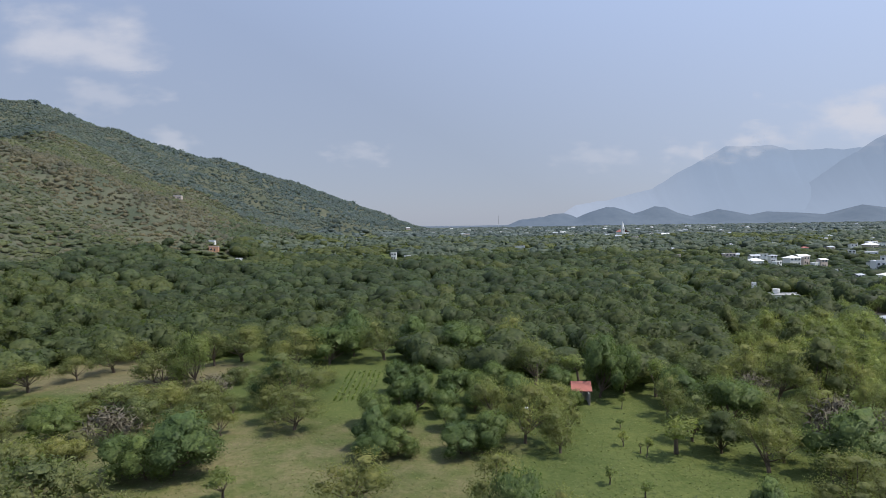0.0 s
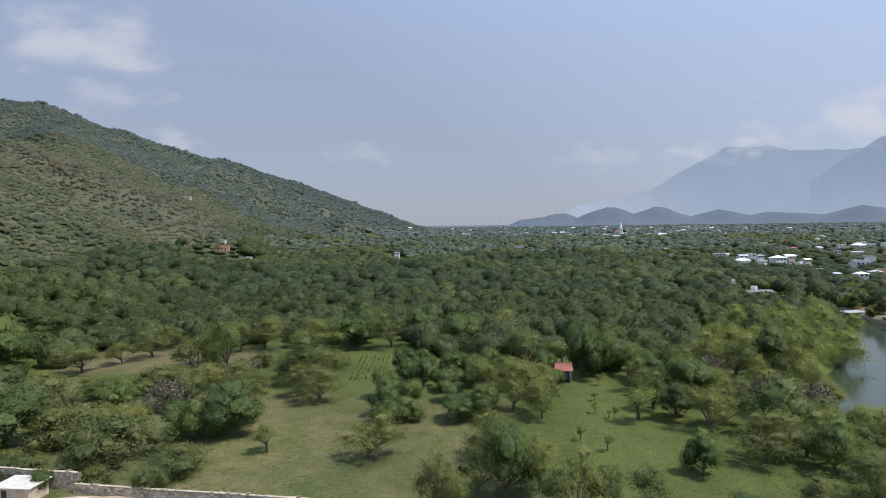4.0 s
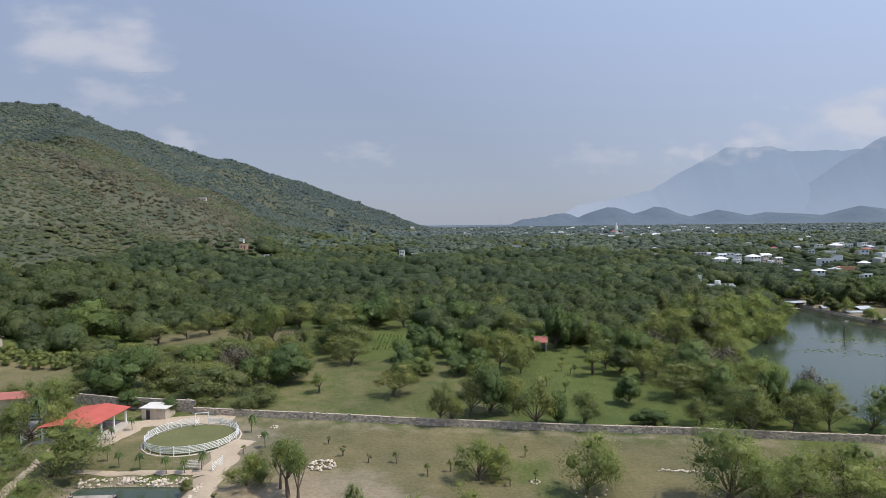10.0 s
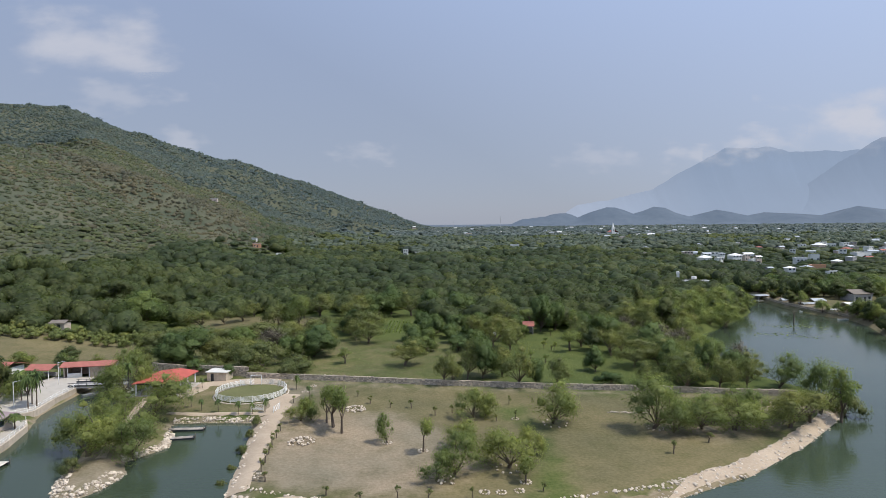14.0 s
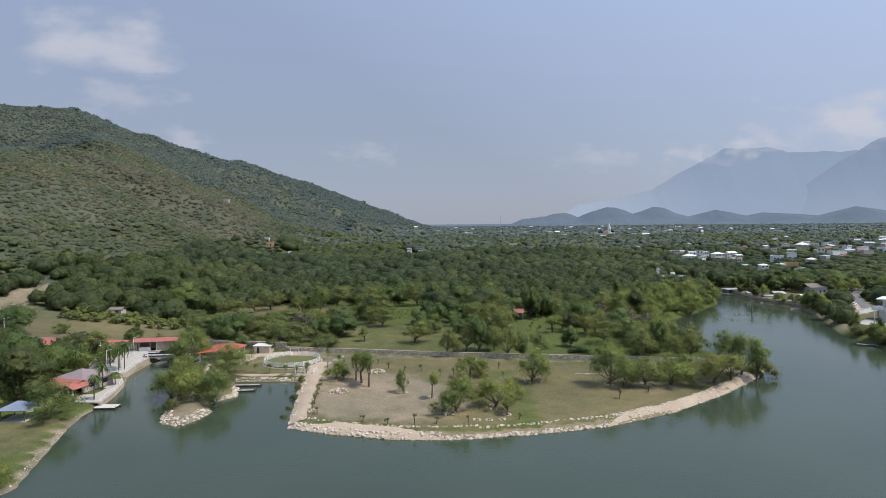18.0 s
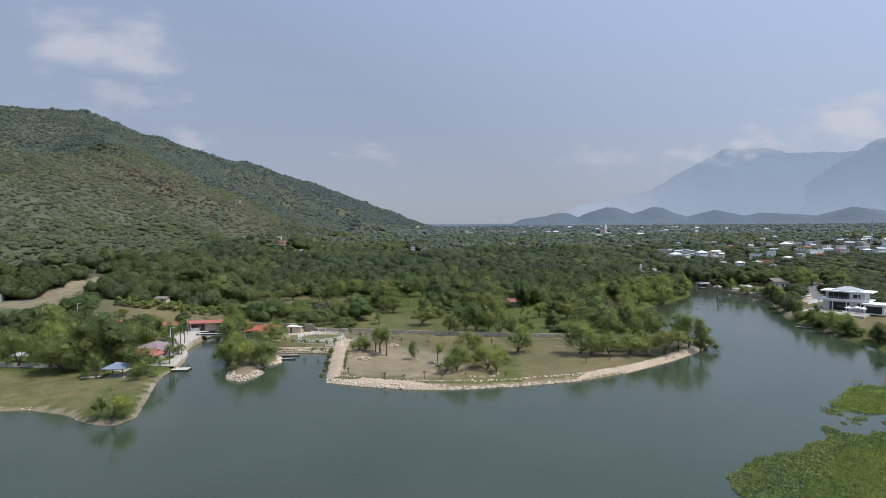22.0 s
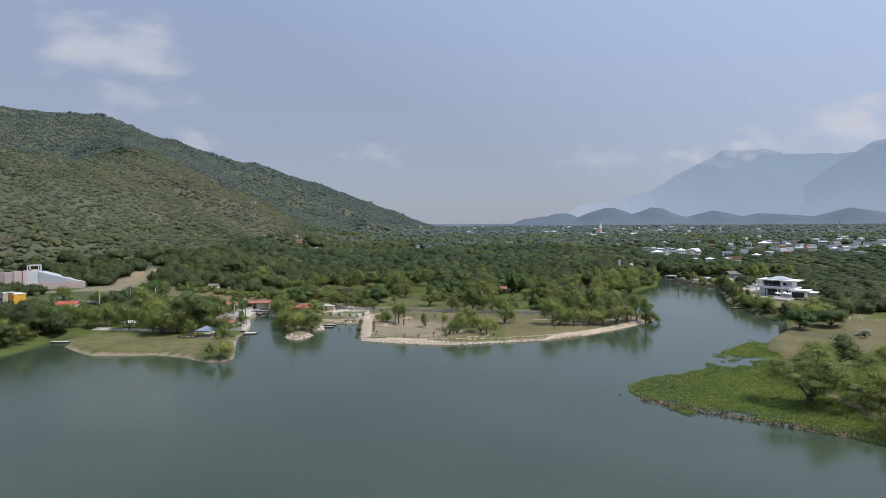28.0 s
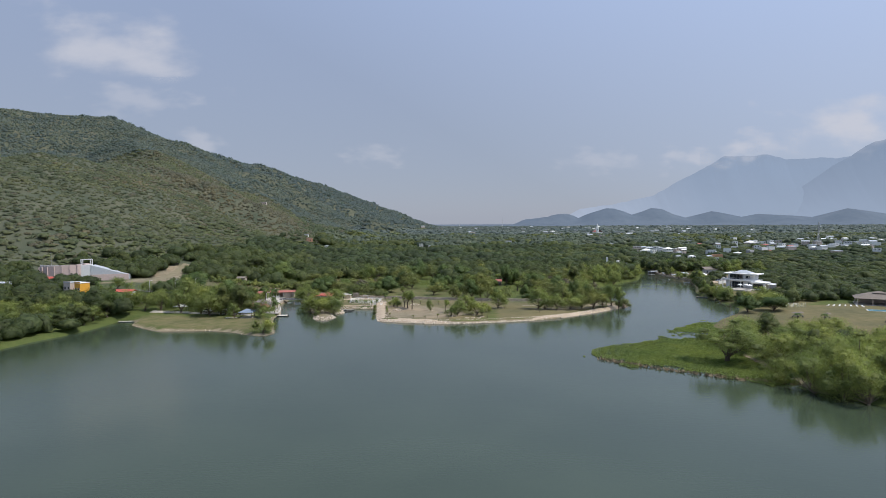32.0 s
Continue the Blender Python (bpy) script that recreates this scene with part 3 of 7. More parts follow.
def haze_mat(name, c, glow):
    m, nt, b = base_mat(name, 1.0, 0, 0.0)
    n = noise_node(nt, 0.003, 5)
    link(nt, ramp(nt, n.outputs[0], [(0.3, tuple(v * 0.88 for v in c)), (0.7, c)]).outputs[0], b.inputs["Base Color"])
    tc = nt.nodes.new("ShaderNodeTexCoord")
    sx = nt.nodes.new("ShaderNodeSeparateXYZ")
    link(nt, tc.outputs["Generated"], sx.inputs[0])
    # aerial haze painted as glow, paler towards the foot of the range
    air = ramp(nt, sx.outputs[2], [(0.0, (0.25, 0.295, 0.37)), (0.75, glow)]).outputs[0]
    thin = ramp(nt, sx.outputs[0], [(0.02, (1, 1, 1)), (0.42, (0, 0, 0))]).outputs[0]      # haze painted in: the low end goes over to sky colour
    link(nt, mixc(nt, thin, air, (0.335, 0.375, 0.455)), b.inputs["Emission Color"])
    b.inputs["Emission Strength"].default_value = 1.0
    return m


MAT["far_range"] = haze_mat("haze_glow_range", (0.05, 0.065, 0.09), (0.195, 0.247, 0.338))
MAT["farther_range"] = haze_mat("faint_haze_glow_range", (0.05, 0.065, 0.09), (0.228, 0.284, 0.380))
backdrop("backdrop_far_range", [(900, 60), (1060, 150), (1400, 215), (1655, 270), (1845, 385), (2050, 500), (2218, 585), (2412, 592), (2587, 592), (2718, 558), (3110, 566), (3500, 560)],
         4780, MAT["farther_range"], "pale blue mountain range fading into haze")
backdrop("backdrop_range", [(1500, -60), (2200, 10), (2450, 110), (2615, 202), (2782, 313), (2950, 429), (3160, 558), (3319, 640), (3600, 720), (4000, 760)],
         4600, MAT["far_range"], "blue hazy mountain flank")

# ---- plants ----
rng = np.random.default_rng(7)


def cards(centres, size, up=0.35, aspect=1.0, droop=0.0, outward=None, g=rng, sides=4):
    """Leaf clumps: small bent four-cornered leaves at the given places, turned at random."""
    n = len(centres)
    nrm = g.normal(size=(n, 3))
    if outward is not None:
        nrm = nrm * 0.75 + outward
    nrm[:, 2] += up
    nrm /= np.linalg.norm(nrm, axis=1, keepdims=True) + 1e-9
    t = np.cross(nrm, g.normal(size=(n, 3)))
    if droop:
        t = t * (1 - droop) + np.array([0, 0, -1.0]) * droop
    t /= np.linalg.norm(t, axis=1, keepdims=True) + 1e-9
    b = np.cross(nrm, t)
    s = size * g.uniform(0.6, 1.35, (n, 1))
    a, c = t * s * aspect, b * s
    if sides == 3:
        v = np.stack([centres - a - c * 0.5, centres + a - c * 0.35 * g.uniform(0.4, 1.6, (n, 1)), centres + c * 0.9], 1)
    else:
        v = np.stack([centres - a, centres - c * 0.6 + nrm * s * 0.15, centres + a, centres + c * 0.6 + nrm * s * 0.15], 1)
    return v.reshape(-1, 3)


def facing(v, out):
    """Turns three-cornered leaves so that they face the given ways."""
    t = v.reshape(-1, 3, 3).copy()
    n = np.cross(t[:, 1] - t[:, 0], t[:, 2] - t[:, 0])
    back = (n * out).sum(1) < 0
    t[back] = t[back][:, [0, 2, 1]]
    return t.reshape(-1, 3)


def unit(a):
    return a / (np.linalg.norm(a, axis=1, keepdims=True) + 1e-9)


def tube(path, radii, sides=5):
    """A tapered limb along a path."""
    v, f = [], []
    for k, (p, r) in enumerate(zip(path, radii)):
        p = np.array(p, float)
        q = np.array(path[min(k + 1, len(path) - 1)], float) - np.array(path[max(k - 1, 0)], float)
        q /= np.linalg.norm(q) + 1e-9
        e1 = np.cross(q, [0.3, 1, 0.2])
        e1 /= np.linalg.norm(e1) + 1e-9
        e2 = np.cross(q, e1)
        for i in range(sides):
            w = 2 * math.pi * i / sides
            v.append(p + r * (e1 * math.cos(w) + e2 * math.sin(w)))
        if k:
            for i in range(sides):
                j = (i + 1) % sides
                f.append(((k - 1) * sides + i, (k - 1) * sides + j, k * sides + j, k * sides + i))
    return v, f


def join_tubes(tubes):
    """Limbs grown into the first tube, each tied to it by a sliver inside the wood."""
    v, f = [], []
    for tv, tf in tubes:
        o = len(v)
        v += tv
        f += [tuple(i + o for i in q) for q in tf]
        if o:
            near = min(range(len(tubes[0][0])), key=lambda i: float(((np.array(tubes[0][0][i]) - tv[0]) ** 2).sum()))
            f.append((near, o, o + 1))
    return v, f


def tree_meshes(kind, seed, h, w, base, lobes, leaves, leaf, mat, stems=1, flat=0.7, droop=0.0, fill=0.45, aspect=1.0, dense=0.0):
    """Trunk and crown of one tree: limbs rise from the trunk to lobes of leaf clumps with gaps between."""
    g = np.random.default_rng(seed)
    tubes, centres, sizes = [], [], []
    lean = g.normal(0, 0.06, 2)
    fork = base * h * g.uniform(0.6, 0.9)
    roots = [(g.normal(0, 0.12 * (stems - 1)), g.normal(0, 0.12 * (stems - 1))) for _ in range(stems)]
    r0 = 0.022 * h + 0.05
    for sx, sy in roots:
        tubes.append(tube([(sx, sy, -0.4), (sx + lean[0] * fork, sy + lean[1] * fork, fork * 0.5), (sx * 2 + lean[0] * h * 0.5, sy * 2 + lean[1] * h * 0.5, fork)],
                          [r0 * 1.3, r0, r0 * 0.8], 6))
    for i in range(lobes):
        a = 2 * math.pi * (i + g.uniform(-0.35, 0.35)) * 0.618 * 1.0 * 2.6
        q = math.sqrt((i + 0.4) / lobes)
        rad = w / 2 * q * g.uniform(0.62, 0.95)
        top = h * (base + (1 - base) * (1 - 0.66 * q * q) * g.uniform(0.46, 0.97))
        c = np.array([math.cos(a) * rad + lean[0] * h, math.sin(a) * rad + lean[1] * h, top])
        sx, sy = roots[i % stems]
        s0 = np.array([sx * 2 + lean[0] * h * 0.5, sy * 2 + lean[1] * h * 0.5, fork])
        mid = s0 * 0.45 + c * 0.55 + g.normal(0, 0.05 * h, 3) * [1, 1, 0.3]
        tubes.append(tube([s0, mid, c], [r0 * 0.42, r0 * 0.26, r0 * 0.10], 4))
        centres.append(c)
        sizes.append(w * g.uniform(0.15, 0.29) * (1.2 if lobes < 8 else 1.0))
    tv, tf = join_tubes(tubes)
    trunk = mesh_of(kind + "_trunk", tv, tf, MAT["bark"], True)
    centres, sizes = np.array(centres), np.array(sizes)
    pick = g.choice(len(centres), leaves, p=sizes ** 2 / (sizes ** 2).sum())
    d = g.normal(size=(leaves, 3))
    d /= np.linalg.norm(d, axis=1, keepdims=True)
    rr = g.uniform(fill, 1.0, (leaves, 1)) ** 0.6 * g.uniform(0.85, 1.15, (leaves, 1))
    p = centres[pick] + d * rr * sizes[pick][:, None] * np.array([1, 1, flat])
    if droop:
        p[:, 2] -= droop * g.uniform(0, 1, leaves) ** 2 * h * 0.3
    p[:, 2] = np.maximum(p[:, 2], 0.15 * h * (base > 0.12) + 0.1)
    v = cards(p, leaf, 0.7, aspect, droop * 0.7, d * 0.25, g, 3)
    whole = (p - np.array([lean[0] * h, lean[1] * h, h * 0.45])) / np.array([w, w, h * 0.8]) * 1.6
    soft = unit(d * 0.75 + whole * 0.75 + np.array([0, 0, 0.4]) + g.normal(0, 0.35, d.shape))
    v = facing(v, soft)
    corners, nrm = np.arange(len(v)), np.repeat(soft, 3, axis=0)
    if dense:                                    # leaves packed too close to tell apart, inside each lobe
        bm = bmesh.new()
        bmesh.ops.create_icosphere(bm, subdivisions=2, radius=1)
        bm.verts.index_update()
        ball, faces = unit(np.array([q.co[:] for q in bm.verts])), np.array([[q.index for q in f.verts] for f in bm.faces])
        bm.free()
        vs, cs, ns, o = [v], [corners], [nrm], len(v)
        for c, r in zip(centres, sizes):
            rough = g.uniform(0.55, 1.15, (len(ball), 1))
            vs.append(c + ball * rough * r * dense * np.array([1, 1, flat]))
            cs.append(faces.ravel() + o)
            out = (vs[-1] - np.array([lean[0] * h, lean[1] * h, h * 0.45])) / np.array([w, w, h * 0.8])
            ns.append(unit(ball * 0.35 + out * 1.6 + np.array([0, 0, 0.25]) + g.normal(0, 0.3, ball.shape)))
            o += len(ball)
        v, corners, nrm = np.concatenate(vs), np.concatenate(cs), np.concatenate(ns)
        v[:, 2] = np.maximum(v[:, 2], 0.05)
    crown = big_mesh(kind + "_crown", v, corners, 3, mat, nrm)
    return trunk, crown


def palm_meshes(seed, h):
    g = np.random.default_rng(seed)
    bend = g.normal(0, 0.05 * h, 2)
    tv, tf = tube([(0, 0, -0.3), (bend[0] * 0.3, bend[1] * 0.3, h * 0.5), (bend[0], bend[1], h)], [0.15, 0.11, 0.09], 6)
    trunk = mesh_of("palm_trunk", tv, tf, MAT["bark"], True)
    v = []
    for i in range(38):
        a = i * 2.4 + g.uniform(-0.2, 0.2)
        rise, ln = g.uniform(-0.7, 0.9), (0.25 * h + 0.4) * g.uniform(0.8, 1.1)
        pts = []
        for k in range(6):
            s = k / 5
            pts.append(np.array([bend[0] + math.cos(a) * ln * s, bend[1] + math.sin(a) * ln * s, h + ln * (rise * s - 0.95 * s * s)]))
        side = np.array([-math.sin(a), math.cos(a), 0])
        for k in range(5):
            wid = 0.10 * ln * math.sin(0.5 + 2.4 * (k + 0.5) / 5)
            for sgn in (-1, 1):
                o = side * sgn * wid + np.array([0, 0, -wid * 0.5])
                v += [pts[k], pts[k + 1], pts[k + 1] + o * 0.9, pts[k] + o]
    crown = big_mesh("palm_fronds", np.array(v), np.arange(len(v)), 4, MAT["palm_leaf"])
    return trunk, crown


# kind: height and width of the model, label, category, meshes
SPECIES = {}


def species(key, h, w, label, category, pairs):
    SPECIES[key] = (h, w, label, category, pairs)


species("thorn", 8, 11, "spreading olive-green thorn tree with airy crown", "tree",
        [tree_meshes("thorn", 100 + i, 8, 11, 0.20, 17, 6600, 0.074, MAT["olive_leaf"], 2, 0.55, 0.1, 0.1, 2.2, dense=0.32) for i in range(5)])
species("mango", 8, 9, "dense dark-green rounded fruit tree", "tree",
        [tree_meshes("mango", 200 + i, 8, 9, 0.12, 16, 6000, 0.105, MAT["mango_leaf"], 1, 0.9, 0.1, 0.5, 1.7, dense=0.66) for i in range(5)])
species("willow", 9, 9, "light-green willow with loose drooping crown", "tree",
        [tree_meshes("willow", 300 + i, 9, 10.5, 0.10, 14, 6600, 0.072, MAT["willow_leaf"], 2, 0.85, 0.5, 0.2, 2.8, dense=0.34) for i in range(6)])
species("marsh", 14, 13, "tall light-green marsh tree with airy spreading crown", "tree",
        [tree_meshes("marsh", 350, 14, 13, 0.34, 17, 8200, 0.09, MAT["willow_leaf"], 2, 0.7, 0.3, 0.1, 2.6, dense=0.38)])
species("citrus", 3, 4.2, "young yellow-green fruit tree in a row", "tree",
        [tree_meshes("citrus", 360 + i, 3, 4.2, 0.12, 9, 1500, 0.085, MAT["young_leaf"], 1, 0.85, 0.1, 0.3, 1.8, dense=0.7) for i in range(3)])
species("young", 6, 3.6, "slender young tree with sparse green crown", "tree",
        [tree_meshes("young", 400 + i, 6, 3.6, 0.42, 6, 900, 0.09, MAT["willow_leaf"], 1, 1.0, 0.3, 0.1, 2.6) for i in range(3)])
species("broad", 10, 10, "mid-green broadleaf woodland tree with uneven crown", "tree",
        [tree_meshes("broad", 500 + i, 10, 10, 0.12, 14, 5400, 0.12, MAT["olive_wood_leaf"], 1, 0.85, 0.1, 0.4, 1.7, dense=0.64) for i in range(5)])
species("shrub", 3.5, 6, "low olive-green thorny shrub", "shrub",
        [tree_meshes("shrub", 600 + i, 3.5, 6, 0.08, 15, 3600, 0.076, MAT["shrub_leaf"], 3, 0.75, 0.1, 0.2, 2.0, dense=0.42) for i in range(5)])
species("bare", 3.5, 5, "grey leafless thorn shrub", "shrub",
        [tree_meshes("bare", 700 + i, 3.5, 5, 0.1, 18, 1200, 0.06, MAT["bare_twig"], 4, 0.8, 0, 0.1, 5.0) for i in range(2)])
species("palm", 5, 4, "small palm with arching fronds", "palm", [palm_meshes(800 + i, 5) for i in range(3)])
species("sapling", 2.4, 1.2, "staked sapling with a few leaves", "sapling",
        [tree_meshes("sapling", 900 + i, 2.4, 1.2, 0.4, 4, 120, 0.08, MAT["shrub_leaf"], 1, 1.0, 0, 0.2, 2.0) for i in range(3)])

planted = []
pick = random.Random(5)


def plant(key, x, y, h, w, group=""):
    """Sets one tree of a kind on the ground, h high and w wide."""
    h0, w0, label, category, pairs = SPECIES[key]
    trunk, crown = pick.choice(pairs)
    name = {"thorn": "thorn_tree", "mango": "fruit_tree", "willow": "willow", "young": "young_tree", "broad": "broadleaf_tree", "marsh": "marsh_tree", "citrus": "young_fruit_tree", "shrub": "shrub",
            "bare": "leafless_shrub", "palm": "palm", "sapling": "sapling"}[key]
    m = pose(x, y, gz(x, y), 0, 0, pick.uniform(0, 360)) @ Matrix.Diagonal((w / w0, w / w0, h / h0, 1))
    t = thing(name, m, label, category, group or {"shrub": "shrubs", "palm": "palms", "sapling": "saplings"}.get(key, "trees of the park"))
    part("trunk", trunk, None, t)
    part("fronds" if key == "palm" else "crown", crown, None, t)
    planted.append((x, y, w))
    return t

# the trees that stand alone: kind, place, height, width
PENINSULA_TREESA = [
    ("willow", -29.4, 20.1, 5.7, 5.8), ("willow", -27.4, 20.8, 5.3, 4.6), ("young", -21.9, 16.0, 8.6, 6.2),
    ("young", -19.7, 12.6, 9.4, 4.9), ("young", -23.8, 18.8, 7.0, 4.0), ("willow", -10.4, 7.1, 6.1, 3.5),
    ("young", -3.5, 2.9, 7.3, 3.4), ("willow", 6.5, 21.6, 7.4, 7.0), ("willow", 9.2, 22.6, 6.0, 5.3),
    ("willow", -1.0, -10.1, 5.6, 5.5), ("willow", 1.8, -8.4, 7.8, 6.7), ("willow", 3.3, 6.1, 6.3, 7.2),
    ("willow", 11.0, -4.9, 8.0, 9.7), ("willow", 15.6, 2.1, 5.1, 5.0), ("young", 13.1, -10.8, 4.0, 3.5),
    ("willow", 22.6, 17.6, 9.5, 9.0), ("willow", 41.6, 13.7, 11.7, 12.0), ("willow", 44.7, 11.1, 7.2, 7.1),
]
PENINSULA_TREESB = [
    ("willow", 51.1, 13.3, 7.9, 10.2), ("willow", 57.2, 12.7, 8.4, 10.5), ("willow", 63.2, 15.0, 7.5, 8.3),
    ("thorn", 68.4, 13.5, 9.2, 13.5), ("thorn", 74.0, 16.5, 7.5, 11.0), ("willow", 79.2, 21.5, 14.5, 9.5), ("young", 82.5, 20.0, 11.0, 6.0), ("shrub", 86.4, 24.6, 5.6, 8.2),
    ("thorn", 58.5, 17.1, 6.4, 4.2),
]
ORCHARD_TREESA = [
    ("mango", -65.6, 94.8, 7.5, 9.5), ("mango", -46.7, 80.5, 6.8, 8.0), ("mango", -39.1, 80.2, 9.5, 13.7),
    ("mango", -42.3, 78.9, 6.9, 7.9), ("bare", -55.8, 94.4, 6.7, 10.8), ("shrub", -52.1, 68.4, 7.9, 15.5),
    ("shrub", -64.2, 78.7, 6.9, 12.4), ("mango", -74.4, 74.0, 10.5, 16.3), ("mango", -77.8, 71.0, 9.2, 10.6),
    ("shrub", -66.9, 75.4, 6.7, 13.2), ("mango", -57.1, 56.0, 4.2, 4.6), ("shrub", -41.4, 56.4, 4.0, 6.5),
    ("shrub", -50.5, 58.7, 2.9, 5.7), ("shrub", -39.9, 63.6, 4.5, 9.9), ("shrub", -62.8, 61.7, 4.0, 5.8),
    ("mango", -68.0, 60.6, 4.4, 5.8), ("young", -28.3, 71.5, 4.5, 4.5), ("thorn", -10.7, 68.0, 7.5, 12.0),
]
ORCHARD_TREESB = [
    ("thorn", 0.1, 48.2, 9.4, 7.2), ("thorn", 2.5, 48.7, 7.0, 5.1), ("thorn", 6.4, 52.3, 9.9, 7.5),
    ("mango", 10.5, 53.6, 11.5, 8.5), ("thorn", 19.0, 45.5, 10.5, 9.1), ("thorn", 15.6, 55.1, 8.4, 7.3),
    ("mango", 23.6, 47.0, 7.0, 5.4), ("thorn", 28.6, 45.8, 7.4, 7.9), ("mango", 41.3, 59.2, 6.6, 5.9),
    ("mango", 41.5, 44.4, 4.0, 6.9), ("mango", 60.3, 75.2, 10.0, 12.0), ("thorn", 50.4, 77.4, 9.1, 10.0),
    ("young", 39.8, 85.6, 7.5, 6.5), ("thorn", 53.3, 64.2, 8.1, 12.9), ("thorn", 60.5, 65.4, 7.7, 10.1),
    ("thorn", 54.7, 80.9, 7.0, 9.2), ("thorn", 51.5, 46.0, 5.9, 8.3), ("thorn", 59.3, 48.3, 7.8, 11.0),
]
ORCHARD_TREESC = [
    ("mango", 66.1, 48.0, 11.2, 6.8), ("mango", 61.1, 45.7, 6.7, 7.4), ("willow", 70.6, 63.6, 9.6, 8.9),
    ("willow", 75.5, 64.8, 8.7, 8.0), ("thorn", 66.2, 68.3, 7.4, 7.2), ("willow", 73.7, 72.9, 7.7, 8.6),
]
FIELD_TREESA = [
    ("thorn", -28.3, 111.9, 11.4, 15.7), ("mango", -33.0, 113.9, 8.9, 8.7), ("thorn", -25.0, 99.4, 7.6, 11.0),
    ("thorn", -29.5, 103.6, 7.4, 8.0), ("thorn", -86.2, 136.9, 7.1, 9.1), ("thorn", -81.2, 144.5, 8.1, 11.2),
    ("thorn", -79.9, 155.8, 7.5, 9.1), ("thorn", -91.2, 126.5, 8.3, 14.0), ("willow", -55.0, 131.4, 14.4, 10.4),
    ("thorn", -51.5, 153.9, 11.1, 14.5), ("thorn", -57.3, 148.9, 10.8, 10.6), ("broad", -123.7, 160.5, 11.4, 15.9),
    ("broad", -108.3, 163.4, 9.3, 13.7), ("mango", -115.9, 127.9, 13.6, 18.9), ("broad", -142.4, 161.8, 11.5, 16.9),
    ("shrub", -63.6, 131.9, 8.2, 12.9), ("shrub", -65.0, 115.6, 5.0, 12.5), ("shrub", -88.5, 103.1, 5.4, 13.9),
]
FIELD_TREESB = [
    ("shrub", -96.3, 98.6, 5.2, 12.7), ("shrub", -73.2, 102.3, 4.8, 10.4), ("bare", -47.4, 120.8, 5.4, 9.1),
    ("thorn", -35.4, 145.8, 10.6, 13.9), ("mango", -27.3, 149.6, 11.7, 15.9), ("mango", -22.0, 158.5, 12.3, 11.1),
    ("thorn", -13.2, 153.2, 11.0, 12.6), ("mango", 7.8, 156.5, 10.3, 13.8), ("mango", -5.3, 162.3, 9.6, 10.4),
    ("thorn", 19.7, 155.6, 11.2, 12.8), ("thorn", 23.4, 126.8, 11.2, 14.1), ("thorn", 11.8, 98.1, 10.6, 10.4),
    ("thorn", 16.3, 90.9, 12.0, 12.4), ("thorn", 21.2, 86.4, 7.3, 7.2), ("thorn", 8.5, 67.5, 7.8, 8.2),
    ("mango", 35.4, 116.2, 14.2, 10.3), ("mango", 41.2, 119.0, 12.2, 9.0), ("young", 33.5, 126.2, 7.9, 6.2),
]
FIELD_TREESC = [
    ("mango", 28.0, 107.7, 5.0, 3.9), ("young", 47.0, 115.5, 8.2, 6.6), ("broad", 53.8, 118.3, 10.6, 11.9),
    ("mango", 53.3, 96.1, 10.5, 11.6), ("thorn", 70.3, 111.2, 11.6, 12.8), ("broad", 78.7, 110.7, 13.0, 12.8),
    ("willow", 93.9, 122.6, 11.5, 10.8), ("willow", 109.2, 132.6, 11.2, 9.9), ("broad", 88.7, 137.9, 12.6, 11.0),
    ("thorn", 67.1, 117.5, 10.6, 11.8), ("willow", 100.3, 145.6, 11.4, 10.6), ("willow", 114.6, 153.9, 11.9, 10.8),
    ("thorn", 77.4, 94.9, 9.7, 7.6), ("bare", 70.1, 90.6, 8.8, 8.6),
]
SPIT_TREESA = [
    ("willow", -63.5, 2.8, 10.0, 11.5), ("willow", -55.8, 3.6, 9.2, 10.0), ("willow", -62.3, 25.0, 9.2, 13.0),
    ("willow", -78.0, 43.5, 11.5, 10.5), ("willow", -80.0, 53.1, 11.0, 9.0), ("willow", -72.5, 28.0, 7.5, 7.0),
    ("willow", -68.6, 10.0, 8.2, 8.4), ("willow", -61.5, 12.5, 8.2, 9.5), ("willow", -70.2, 20.0, 6.5, 6.4), ("shrub", -62.5, -4.8, 2.8, 3.4), ("shrub", -38.4, 20.0, 2.0, 2.4), ("shrub", -37.8, 13.5, 1.7, 2.2),
    ("shrub", -37.2, 6.0, 1.9, 2.4), ("shrub", -36.6, -1.0, 1.5, 2.0), ("shrub", -36.2, -7.5, 1.7, 2.2),
]
LEFT_TREESA = [
    ("willow", -74.2, -47.8, 7.6, 7.6), ("willow", -97.5, -13.0, 7.1, 6.3), ("willow", -86.5, -12.0, 9.0, 11.0),
    ("willow", -110.8, -6.3, 12.3, 13.3), ("broad", -104.9, -3.4, 13.1, 12.8),
    ("broad", -98.5, -2.3, 13.7, 15.0), ("broad", -101.5, 6.5, 12.5, 12.4), ("willow", -120.9, 5.3, 12.5, 11.5),
    ("mango", -112.5, 18.1, 10.1, 14.8), ("mango", -106.9, 21.5, 10.3, 13.4), ("willow", -136.7, 0.8, 12.2, 10.0),
    ("willow", -126.5, -1.9, 13.1, 9.9), ("willow", -117.1, -2.1, 14.2, 10.8), ("willow", -107.8, -2.3, 14.2, 10.8),
    ("willow", -151.2, 1.1, 12.2, 10.9), ("willow", -143.1, -1.5, 11.0, 9.0), ("mango", -154.1, -4.7, 10.8, 10.6),
]
